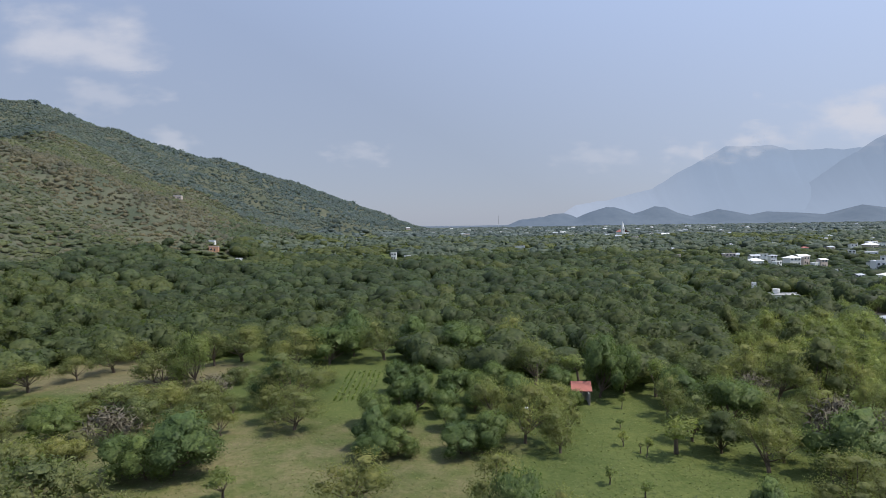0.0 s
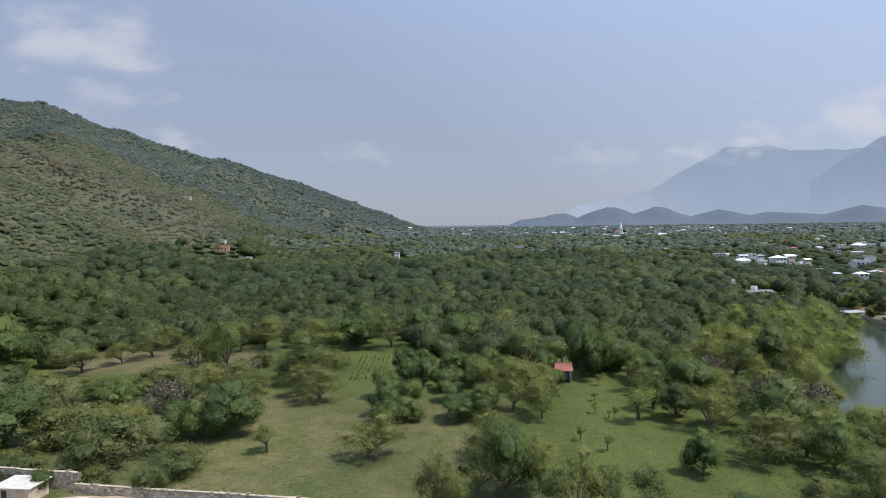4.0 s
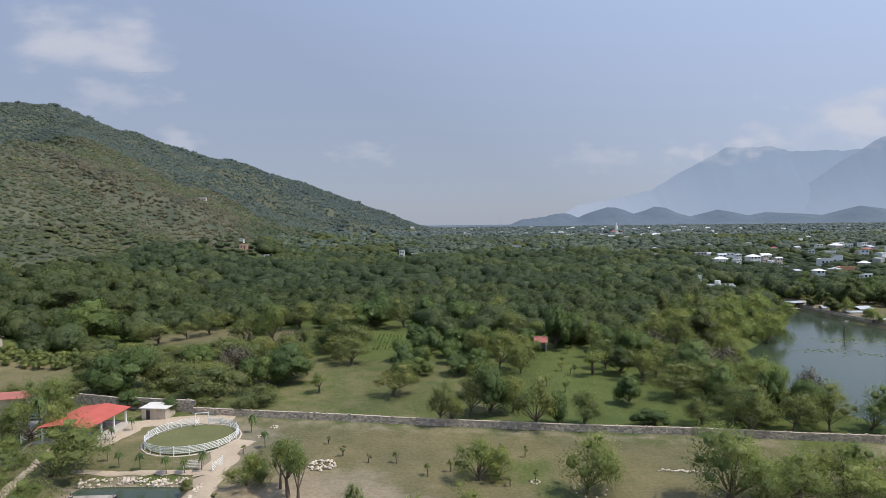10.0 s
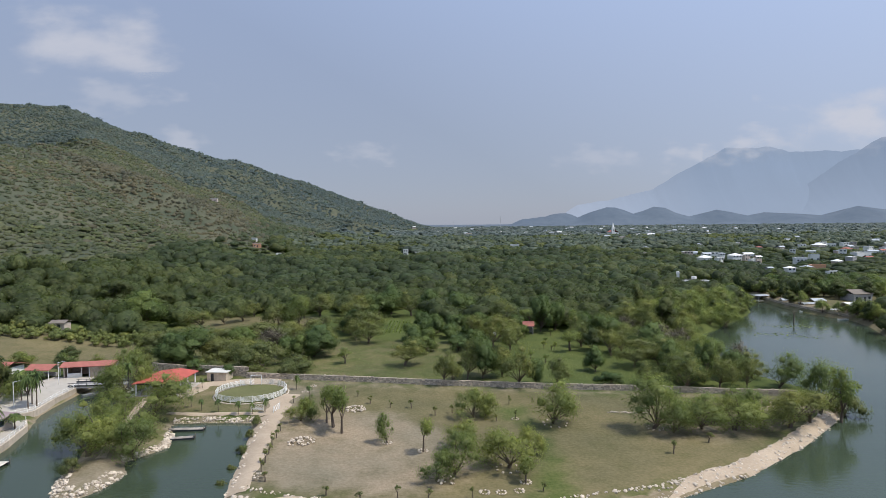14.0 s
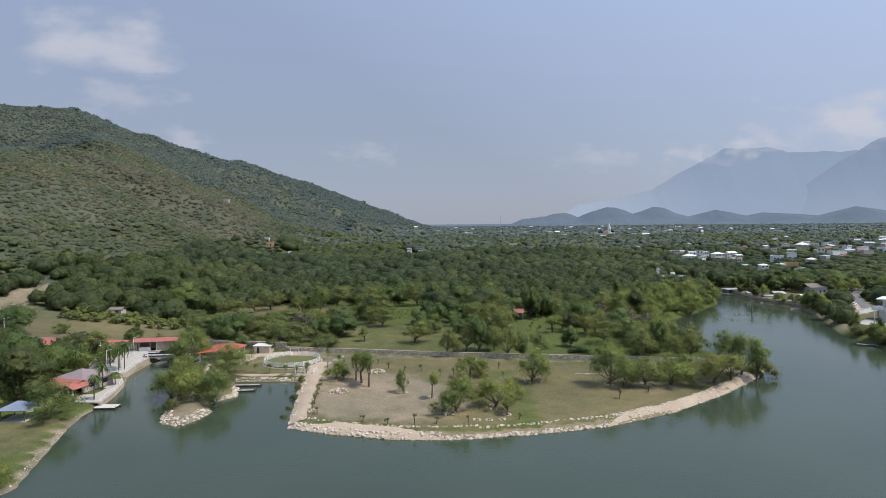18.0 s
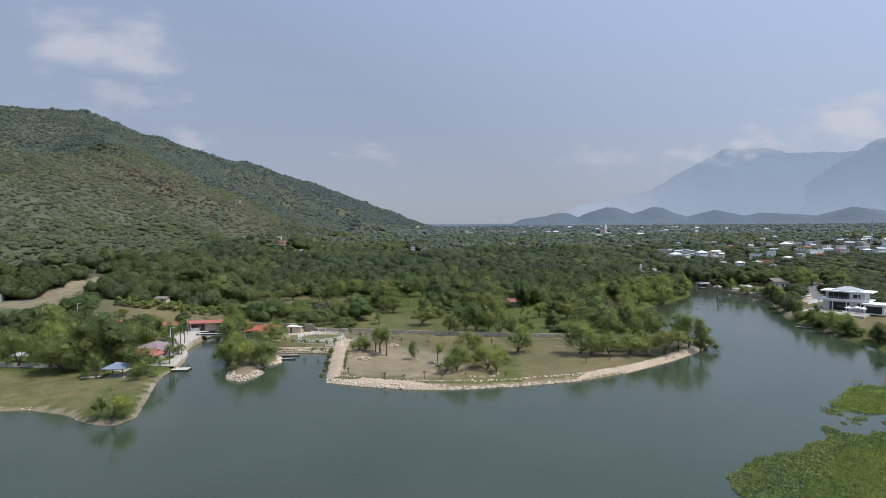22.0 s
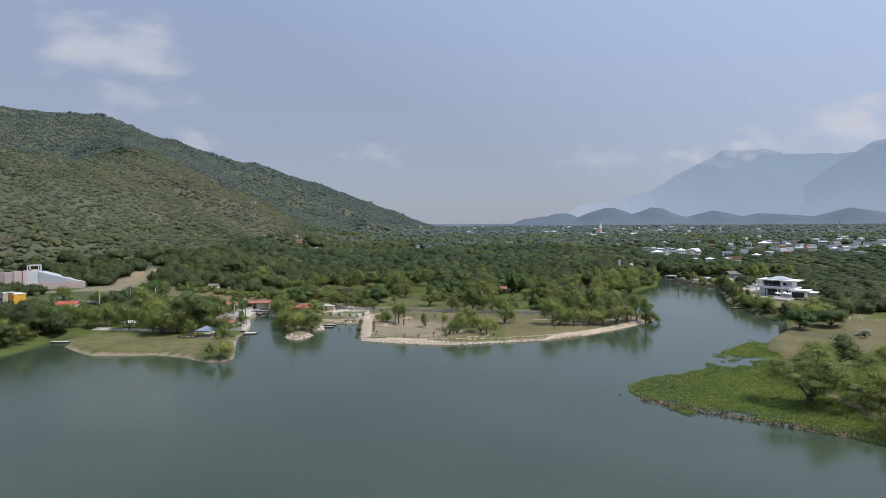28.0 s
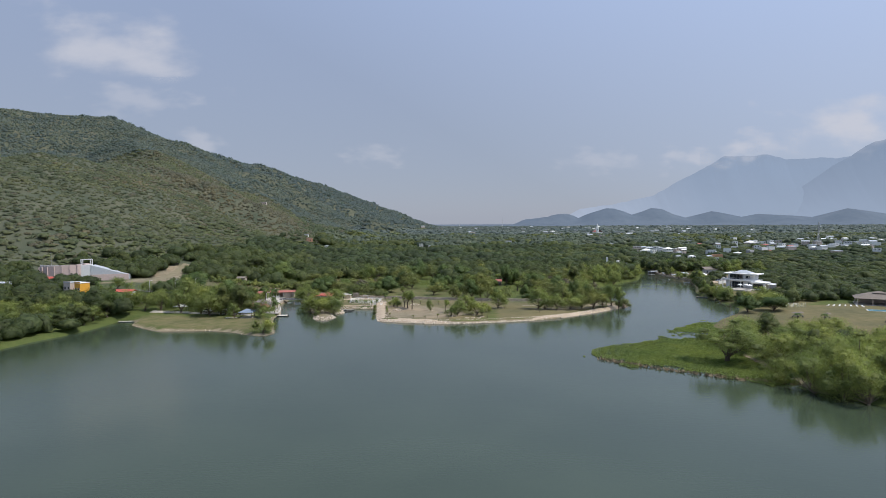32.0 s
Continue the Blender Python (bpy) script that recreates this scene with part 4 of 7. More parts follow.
LEFT_TREESB = [
    ("mango", -107.6, 12.6, 13.9, 13.7), ("willow", -102.0, 31.0, 8.2, 8.6), ("broad", -106.5, 38.5, 8.8, 9.4), ("willow", -99.5, 41.0, 6.5, 6.4), ("willow", -138.2, 27.5, 12.3, 12.2), ("willow", -160.1, 39.9, 6.5, 9.0),
    ("willow", -178.7, 40.5, 7.0, 9.1), ("broad", -162.1, -10.1, 11.6, 14.5), ("broad", -153.1, -15.6, 9.3, 10.1),
]
RIGHT_TREESA = [
    ("marsh", 84.8, -95.0, 16.5, 21.0), ("mango", 137.0, 0.5, 8.5, 11.5), ("willow", 152.0, 22.0, 9.5, 13.0),
    ("mango", 150.4, 3.0, 8.0, 15.0), ("willow", 160.0, 27.0, 10.0, 12.0), ("willow", 89.8, -119.8, 9.5, 11.0),
    ("willow", 91.5, -130.0, 11.5, 12.0), ("willow", 95.5, -135.2, 12.0, 13.0), ("willow", 98.5, -141.0, 12.0, 12.5),
    ("willow", 98.7, -112.4, 11.5, 13.0), ("willow", 104.7, -115.6, 12.5, 13.0), ("willow", 110.4, -118.8, 12.5, 14.0),
    ("willow", 99.8, -98.3, 9.5, 11.5), ("willow", 110.0, -98.4, 11.0, 13.0), ("willow", 120.3, -98.5, 10.5, 12.5),
    ("willow", 129.9, -100.6, 11.5, 13.5), ("willow", 103.0, -128.0, 12.0, 12.0), ("willow", 113.0, -130.0, 12.0, 13.0),
]
RIGHT_TREESB = [
    ("willow", 120.0, -112.0, 12.5, 13.0), ("willow", 118.0, -84.0, 8.5, 11.0), ("broad", 130.0, -86.0, 9.0, 12.0),
    ("willow", 141.0, -84.0, 10.0, 12.0), ("willow", 106.0, -86.0, 7.5, 10.0), ("willow", 152.0, -88.0, 10.0, 13.0),
    ("shrub", 95.0, -104.0, 4.5, 8.0), ("willow", 104.0, -66.0, 9.0, 12.0), ("broad", 114.0, -62.0, 9.0, 12.0), ("willow", 124.0, -70.0, 9.0, 12.0), ("willow", 134.0, -68.0, 9.5, 13.0), ("willow", 96.0, -80.0, 7.0, 9.0),
    ("willow", 140.0, -104.0, 11.0, 13.0), ("willow", 126.0, -124.0, 12.0, 14.0), ("willow", 108.0, -140.0, 12.0, 13.0),
]
for rows in (PENINSULA_TREESA, PENINSULA_TREESB, ORCHARD_TREESA, ORCHARD_TREESB, ORCHARD_TREESC, FIELD_TREESA, FIELD_TREESB, FIELD_TREESC, SPIT_TREESA, LEFT_TREESA, LEFT_TREESB, RIGHT_TREESA, RIGHT_TREESB):
    for row in rows:
        plant(*row)

# ---- undergrowth and rows that fill the park ----
fill = random.Random(11)


def open_spot(x, y, w):
    return all((x - a) ** 2 + (y - b) ** 2 > (0.36 * (w + c)) ** 2 for a, b, c in planted)


def sow(count, zone, kinds, hs, ws):
    """Plants in a zone (x0, y0, x1, y1), clear of those already there."""
    made, tries = 0, 0
    while made < count and tries < count * 12:
        tries += 1
        x, y = fill.uniform(zone[0], zone[2]), fill.uniform(zone[1], zone[3])
        h, w = fill.uniform(*hs), fill.uniform(*ws)
        if open_spot(x, y, w) and shore(np.array([x]), np.array([y]))[0] > 2.5:
            plant(fill.choice(kinds), x, y, h, w)
            made += 1


made = 0
while made < 135:                                     # bushes and trees along the eastern bank
    x, y = fill.uniform(100, 215), fill.uniform(24, 262)
    far = shore(np.array([x]), np.array([y]))[0]
    if not 1.0 < far < 7 or (y > 70 and y < 130 and x > 150):
        continue
    if any(math.hypot(x - a, y - b) < 7.5 for a, b in ((162, 207), (166, 190), (168, 176), (176, 184), (182, 168), (172, 160), (104, -19.5))) and fill.random() < 0.9:
        continue
    k = fill.choice(["shrub", "shrub", "willow", "shrub", "broad"])
    plant(k, x, y, fill.uniform(2.2, 4.5) if k == "shrub" else fill.uniform(5, 8), fill.uniform(4, 7))
    made += 1
sow(5, (-135, 64, -104, 76), ["willow", "broad"], (4, 6), (5, 7))
sow(30, (-222, -36, -150, -6), ["willow", "willow", "broad"], (6, 9), (8, 11))
plant("mango", -147, 66, 11, 16)
for x, y in ((148.3, -21), (158.8, -22.7)):
    plant("palm", x, y, 2.6, 4.2)
sow(18, (93, -106, 124, -72), ["willow", "willow", "broad"], (7, 11), (8, 12))
sow(26, (84, 112, 126, 170), ["willow", "broad", "willow", "thorn"], (8, 12), (8, 11))
sow(30, (176, 186, 246, 250), ["broad", "mango", "willow"], (7, 9.5), (8, 11))
for i in range(5):                                   # fruit orchard in rows
    for j in range(6):
        x, y = -9 + 6.2 * i + fill.uniform(-2.4, 2.4), 84 + 7.4 * j + fill.uniform(-3, 3)
        if open_spot(x, y, 5):
            plant("mango", x, y, fill.uniform(4.6, 7.5), fill.uniform(5.5, 8.5), "trees of the orchard")
sow(15, (-98, 60, -56, 118), ["shrub", "shrub", "thorn"], (2.4, 4.4), (5, 8))
sow(14, (-56, 96, -22, 132), ["thorn", "shrub"], (3.5, 6.5), (6, 10))
sow(22, (62, 48, 82, 112), ["thorn", "willow", "thorn", "bare"], (5, 9), (6, 10))
sow(24, (58, 39, 86, 62), ["willow", "mango", "willow", "thorn"], (6, 10), (7, 11))
sow(30, (76, 62, 106, 132), ["willow", "willow", "thorn"], (9, 13), (9, 13))
sow(14, (44, 84, 66, 124), ["thorn", "mango", "broad"], (6, 9), (7, 10))
sow(10, (10, 92, 28, 124), ["thorn", "mango"], (5, 8), (6, 9))
sow(9, (22, 60, 50, 108), ["sapling", "young"], (2.0, 4.0), (1.2, 2.4))
for i in range(42):                                  # young fruit rows on the dry field
    x, y = -150 + 3.9 * (i % 14) + fill.uniform(-1.2, 1.2), 98 + 5.2 * (i // 14) - 0.15 * (i % 14) + fill.uniform(-1, 1)
    plant("citrus", x, y, fill.uniform(2.2, 3.4), fill.uniform(3.4, 5.2), "young fruit trees in rows")
for x, y, h in ((-49, 27, 3.2), (-44, 25.4, 3.4), (-41, 25.4, 3), (-53, 28, 3), (-38.5, 26, 3.6), (-36, 44.4, 4), (-31, 36, 3.5), (-56.5, 31, 3), (-60, 46.5, 3), (-61, 41, 3)):
    plant("palm", x, y, h * 0.85, h * 0.62)
for x, y, h in ((-93.8, 33.3, 7.5), (-91.5, 31.4, 8), (-92.2, 29.6, 7.5), (-106, 35, 7), (-84.2, 3, 6), (-87, 12, 6), (-102, 26, 7), (-98, 36, 7), (-86.5, 17, 3.5), (-79, 48, 6.5)):
    plant("palm", x, y, h, 4.6)
for x, y, h in ((-151, 44, 7), (-146, 51, 6.5), (-178, 22, 7), (-174, 17, 6.5), (-171, 21, 7), (-149, 47, 6), (-155, 39, 6.5), (-140, 58, 5.5), (-166, 28, 6)):
    plant("palm", x, y, h, 5)
STAKES = [(-11.6, 28.8), (-6.9, 28.6), (10.9, 32.3), (14.9, 30.9), (-16.4, 31.9), (11.1, 19.2), (15.2, 20.9), (2.1, 25.1), (-1.6, 23.3), (-28.3, -9.7), (-17.6, -14.8),
          (-12.2, -17), (-6.7, -17), (15.3, -14), (49.1, 6), (40.6, 0.5), (-2.2, -17), (4.5, -16.5), (-31, 2), (-31.5, 6), (-31.8, 10), (-32, 14), (-30.5, -2), (-30, -6), (-34, 33), (-20, 38)]
for x, y in STAKES:
    plant("sapling", x, y, fill.uniform(1.8, 3.0), fill.uniform(0.9, 1.5))

# ---- woods: canopy too dense to count ----


def low_crown(seed, lobes, leaves, leaf, sub=3, top=0.25):
    """A unit crown (1 wide, 1 high): a billowing shell of lobes with leaf clumps standing out of it."""
    g = np.random.default_rng(seed)
    a, q = np.arange(lobes) * 2.4 + g.uniform(-0.5, 0.5, lobes), np.sqrt(g.uniform(0.05, 1, lobes)) * (0.31 if lobes > 1 else 0.0)
    c = np.stack([np.cos(a) * q, np.sin(a) * q, 0.62 - 0.75 * q * q / 0.31 + g.uniform(-0.10, 0.12, lobes)], 1)
    r = g.uniform(0.17, 0.28, lobes) * (1.0 if lobes > 1 else 1.9)
    mid = np.array([0, 0, 0.42])

    def surface(d):
        """Where ways out of the crown's middle leave its lobes, and how the surface faces there."""
        b = d @ (c - mid).T
        disc = b * b - ((c - mid) ** 2).sum(1)[None] + (r * r)[None]
        far = np.where(disc > 0, b + np.sqrt(np.maximum(disc, 0)), 0.16)
        k = far.argmax(1)
        p = mid + d * far.max(1)[:, None]
        return p, unit(unit(p - c[k]) * 0.75 + d * 0.45 + np.array([0, 0, top]))

    bm = bmesh.new()
    bmesh.ops.create_icosphere(bm, subdivisions=sub, radius=1)
    bm.verts.index_update()
    low = -0.35 if sub > 1 else -0.5
    tri = np.array([[v.index for v in f.verts] for f in bm.faces if f.calc_center_median().z > low])
    d0 = unit(np.array([v.co[:] for v in bm.verts]))
    bm.free()
    used = np.unique(tri)
    remap = np.zeros(len(d0), int)
    remap[used] = np.arange(len(used))
    d0, tri = d0[used], remap[tri]
    p0, n0 = surface(d0)
    p0 = mid + (p0 - mid) * g.uniform(0.86, 1.0, (len(p0), 1))
    d = g.normal(size=(leaves, 3))
    d[:, 2] = np.abs(d[:, 2]) * 0.95 - 0.18
    d = unit(d)
    p, n = surface(d)
    p = mid + (p - mid) * g.uniform(0.93, 1.09, (leaves, 1))
    n = unit(n + g.normal(0, 0.25, n.shape))
    q = facing(cards(p, leaf, 0.6, 1.35, 0, d * 0.6, g, 3), n)
    t2 = np.arange(leaves)[:, None] * 3 + len(p0) + np.array([0, 1, 2])
    return np.concatenate([p0, q]), np.concatenate([tri, t2]), np.concatenate([n0, np.repeat(n, 3, axis=0)])


def canopy(name, places, widths, heights, crowns, mat, label, category="woodland", lean=None):
    """Many crowns in one mesh."""
    g = np.random.default_rng(len(places))
    which = g.integers(0, len(crowns), len(places))
    turn = g.uniform(0, 6.283, len(places))
    vs, ts, ns, o = [], [], [], 0
    for k, (cv, ct, cn) in enumerate(crowns):
        s = which == k
        p, w, h, a = places[s], widths[s], heights[s], turn[s]
        ca, sa = np.cos(a)[:, None], np.sin(a)[:, None]
        x = (cv[None, :, 0] * ca - cv[None, :, 1] * sa) * w[:, None] + p[:, :1]
        y = (cv[None, :, 0] * sa + cv[None, :, 1] * ca) * w[:, None] + p[:, 1:2]
        z = cv[None, :, 2] * h[:, None] + p[:, 2:3]
        vs.append(np.stack([x, y, z], -1).reshape(-1, 3))
        nx_ = cn[None, :, 0] * ca - cn[None, :, 1] * sa
        ny_ = cn[None, :, 0] * sa + cn[None, :, 1] * ca
        nn = np.stack([nx_, ny_, np.broadcast_to(cn[None, :, 2], nx_.shape)], -1)
        if lean is not None:                     # crowns on a slope lean out from it
            nn = nn + lean[s][:, None, :]
            nn = nn / np.linalg.norm(nn, axis=-1, keepdims=True)
        ns.append(nn.reshape(-1, 3).astype(np.float32))
        ts.append((ct[None] + (np.arange(len(p)) * len(cv))[:, None, None] + o).reshape(-1, 3))
        o += len(p) * len(cv)
    me = big_mesh(name, np.concatenate(vs), np.concatenate(ts).ravel(), 3, mat, np.concatenate(ns))
    return tagged(new(name, me), label, category, kind="stuff")


CLEAR = [
    [(-70, -30), (40, -30), (95, 15), (95, 40), (80, 64), (84, 96), (62, 120), (20, 124), (-15, 152), (-102, 158), (-98, 124), (-98, 60), (-60, 24)],
    [(-144, -60), (-60, -60), (-50, -16), (-50, 60), (-100, 76), (-112, 60), (-108, 12), (-144, 4)],
    [(-200, 56), (-98, 62), (-94, 103), (-130, 110), (-166, 112), (-186, 118)],
    [(60, -150), (90, -20), (128, -10), (146, 44), (150, 70), (160, 112), (172, 136), (186, 136), (200, 118), (206, 92), (190, 70), (172, 48), (176, 34), (200, 36), (240, 30), (290, -70), (200, -70), (150, -150)],
    [(-206, 36), (-196, 14), (-160, 16), (-152, 40), (-180, 84), (-200, 84)],
    [(168, 146), (184, 150), (200, 178), (172, 214), (164, 208)],
    [(122, 216), (152, 216), (162, 264), (122, 264)],
]
ROADS = [[(-215, 62), (-179, 79), (-181, 107), (-188, 155)], [(188, 132), (206, 168), (232, 205), (262, 232)], [(-39, 462), (-44, 520), (-52, 600)]]


def scatter(lo, hi, step, seed):
    """Jittered places between two distances north, inside the widest view."""
    g = np.random.default_rng(abs(seed))
    half = 0.76 * (hi + 290) + 30
    x, y = np.meshgrid(np.arange(-half, half, step), np.arange(lo, hi, step))
    spread = 0.45
    x = x + np.where((np.arange(x.shape[0]) % 2)[:, None] == 1, step / 2, 0)
    x, y = (x + g.uniform(-spread, spread, x.shape) * step).ravel(), (y + g.uniform(-spread, spread, y.shape) * step).ravel()
    ok = np.abs(x) < 0.76 * (y + 290) + 25
    x, y = x[ok], y[ok]
    ok = shore(x, y) > 2.0
    for poly in CLEAR:
        ok &= ~inside(x, y, poly)
    for road in ROADS:
        ok &= seg_dist(x, y, road, False) > 4 + step * 0.3
    for px, py, pw in planted:
        if py > lo - 10:
            ok &= np.hypot(x - px, y - py) > 0.45 * pw + step * 0.25
    for px, py, pw in BUILT:
        ok &= np.hypot(x - px, y - py) > pw + step * 0.4
    return np.stack([x[ok], y[ok]], 1)


# houses that the woods leave room for: x, y, clear radius
BUILT = []

# ---- things that people built ----


def windows(t, specs, glass=None):
    """Windows on a building: (x, y, z, width, height, turn) each with its frame, pane and sill."""
    for x, y, z, w, h, a in specs:
        f = part("window", box(x, y, z - 0.06, w + 0.16, 0.10, h + 0.12, a, 0.0), MAT["white_paint"], t)
        dx, dy = math.sin(a) * 0.05, -math.cos(a) * 0.05
        part("pane", box(x + dx, y + dy, z, w, 0.06, h, a, 0.0), MAT["glass"], f)


def gable(w, d, z0, rise, over=0.5, thick=0.12, axis="x"):
    """A pitched roof of two sheets over a w x d plan."""
    bm = bmesh.new()
    hw, hd = w / 2 + over, d / 2 + over
    for dz in (0, thick):
        if axis == "x":
            rows = [[(-hw, -hd, z0 + dz), (hw, -hd, z0 + dz)], [(-hw, 0, z0 + rise + dz), (hw, 0, z0 + rise + dz)], [(-hw, hd, z0 + dz), (hw, hd, z0 + dz)]]
        else:
            rows = [[(-hw, -hd, z0 + dz), (-hw, hd, z0 + dz)], [(0, -hd, z0 + rise + dz), (0, hd, z0 + rise + dz)], [(hw, -hd, z0 + dz), (hw, hd, z0 + dz)]]
        v = [[bm.verts.new(p) for p in r] for r in rows]
        for a, b in ((0, 1), (1, 2)):
            bm.faces.new((v[a][0], v[a][1], v[b][1], v[b][0]))
        if dz == 0:
            low = v
        else:
            ring_low = [low[0][0], low[0][1], low[1][1], low[2][1], low[2][0], low[1][0]]
            ring_top = [v[0][0], v[0][1], v[1][1], v[2][1], v[2][0], v[1][0]]
            for i in range(6):
                bm.faces.new((ring_low[i], ring_low[(i + 1) % 6], ring_top[(i + 1) % 6], ring_top[i]))
    bmesh.ops.recalc_face_normals(bm, faces=bm.faces)
    return bm


def hip(w, d, z0, rise, over=0.5, top=0.0):
    """A hipped roof with a short ridge along x."""
    bm = bmesh.new()
    hw, hd = w / 2 + over, d / 2 + over
    r = max(0.0, hw - hd) + top
    low = [bm.verts.new(p) for p in ((-hw, -hd, z0), (hw, -hd, z0), (hw, hd, z0), (-hw, hd, z0))]
    lip = [bm.verts.new(p) for p in ((-hw, -hd, z0 + 0.15), (hw, -hd, z0 + 0.15), (hw, hd, z0 + 0.15), (-hw, hd, z0 + 0.15))]
    a, b = bm.verts.new((-r, 0, z0 + rise)), bm.verts.new((r + 0.01, 0, z0 + rise))
    bm.faces.new(low[::-1])
    for i in range(4):
        bm.faces.new((low[i], low[(i + 1) % 4], lip[(i + 1) % 4], lip[i]))
    bm.faces.new((lip[0], lip[1], b, a))
    bm.faces.new((lip[1], lip[2], b))
    bm.faces.new((lip[2], lip[3], a, b))
    bm.faces.new((lip[3], lip[0], a))
    bmesh.ops.recalc_face_normals(bm, faces=bm.faces)
    return bm


def shell(w, d, h, thick=0.25, door=(0.0, 1.6, 2.2)):
    """Four walls with thickness and a doorway in the front."""
    bm = bmesh.new()
    cx, dw, dh = door
    add_box(bm, 0, d / 2 - thick / 2, -0.6, w, thick, h + 0.6)
    for s in (-1, 1):
        add_box(bm, s * (w / 2 - thick / 2), 0, -0.6, thick, d - 2 * thick, h + 0.6)
    l0, l1 = -w / 2, cx - dw / 2
    r0, r1 = cx + dw / 2, w / 2
    add_box(bm, (l0 + l1) / 2, -d / 2 + thick / 2, -0.6, l1 - l0, thick, h + 0.6)
    add_box(bm, (r0 + r1) / 2, -d / 2 + thick / 2, -0.6, r1 - r0, thick, h + 0.6)
    add_box(bm, cx, -d / 2 + thick / 2, dh, dw, thick, h - dh)
    return bm


def ring_wall(w, d, h, thick=0.25):
    """The four outer walls of a dwelling in one piece, open above."""
    v, f = [], []
    for z in (-0.8, h):
        for a, b in ((w / 2, d / 2), (w / 2 - thick, d / 2 - thick)):
            v += [(-a, -b, z), (a, -b, z), (a, b, z), (-a, b, z)]
    for i in range(4):
        j = (i + 1) % 4
        f += [(i, j, 8 + j, 8 + i), (4 + j, 4 + i, 12 + i, 12 + j), (8 + i, 8 + j, 12 + j, 12 + i)]
    bm = bmesh.new()
    vs = [bm.verts.new(p) for p in v]
    for q in f:
        bm.faces.new([vs[k] for k in q])
    return bm


def slope_base(x, y, r=4):
    return min(gz(x, y), gz(x - r, y), gz(x + r, y), gz(x, y - r))


def small_house(x, y, w, d, h, turn, wall, roof, style, label, group="houses of the town", name="house"):
    """A plain dwelling: walls, roof, door and windows."""
    t = thing(name, pose(x, y, gz(x, y), 0, 0, turn), label, "house", group)
    part("wall", ring_wall(w, d, h), MAT[wall], t)
    if style == "flat":
        r = part("roof", box(0, 0, h - 0.05, w + 0.3, d + 0.3, 0.25), MAT[roof], t)
        part("parapet", box(0, -d / 2, h + 0.2, w + 0.3, 0.2, 0.5), MAT[wall], r)
        if w > 7:
            part("water_tank", rod((w * 0.3, d * 0.2, h + 0.2), (w * 0.3, d * 0.2, h + 1.6), 0.6, 0.55, 8), MAT["dark_metal"], r, "dark roof water tank")
    elif style == "gable":
        part("roof", gable(w, d, h, d * 0.22), MAT[roof], t)
    else:
        part("roof", hip(w, d, h, d * 0.28), MAT[roof], t)
    part("door", box(w * 0.1, -d / 2 - 0.01, 0, 1.06, 0.08, 2.0), MAT["dark_metal"], t)
    n = max(1, int(w / 4))
    zs = [1.0] if h < 4.5 else [1.0, 3.9]
    specs = []
    for z in zs:
        for i in range(n + 1):
            px = -w / 2 + w * (i + 0.5) / (n + 1)
            if abs(px - w * 0.1) > 1.3 or z > 2:
                specs.append((px, -d / 2 - 0.02, z, 1.3, 1.2, 0.0))
    windows(t, specs)
    BUILT.append((x, y, max(w, d) * 0.62))
    return t


# town on the valley floor, houses one by one: x, y, width
TOWN_A = [(227, 468, 13), (210, 414, 9), (223, 421, 16), (246, 415, 14), (259, 423, 9), (257, 399, 9), (234, 348, 8), (215, 301, 7), (423, 591, 20), (452, 615, 14),
          (222, 571, 10), (196, 491, 7), (260, 747, 12), (376, 1011, 19), (545, 850, 14), (331, 480, 8), (239, 485, 12), (221, 389, 8), (227, 298, 9), (255, 327, 10)]
TOWN_B = [(232, 439, 11), (246, 440, 8), (252, 398, 8), (289, 397, 9), (239, 274, 8), (438, 611, 14), (454, 595, 11), (471, 606, 11), (432, 523, 12),
          (425, 492, 12), (492, 576, 15), (466, 517, 14), (426, 444, 12), (522, 642, 12), (356, 411, 9), (304, 371, 11), (437, 560, 13), (433, 545, 11), (410, 523, 12)]
TOWN_C = [(408, 482, 14), (440, 467, 13), (495, 517, 14), (539, 558, 14), (538, 527, 15), (490, 430, 13), (376, 476, 10), (392, 570, 11), (246, 455, 11), (417, 1149, 16),
          (770, 1900, 26), (382, 1096, 18), (620, 800, 14), (590, 700, 14), (560, 610, 13), (600, 560, 15), (640, 640, 14), (680, 720, 15), (510, 470, 12), (470, 400, 12), (560, 480, 13), (340, 560, 10), (300, 620, 12), (700, 900, 16)]
HILLSIDE = [(-178, 482, 4.5), (-147, 450, 4.5), (-131, 980, 11), (-112, 975, 12), (-71, 1700, 14), (-47, 1517, 12), (-17, 1660, 14), (11, 1631, 14), (89, 657, 11),
            (163, 1360, 18), (194, 1403, 20), (110, 1734, 16), (241, 2100, 24), (341, 2016, 24), (436, 2072, 22), (20, 1850, 14), (264, 1900, 22), (-30, 1900, 14), (-297, 705, 9), (60, 1450, 14), (130, 1580, 14), (300, 1650, 18)]
hr = random.Random(3)
WALLS = ["white_wall", "white_wall", "white_wall", "white_wall", "beige_wall", "grey_wall"]
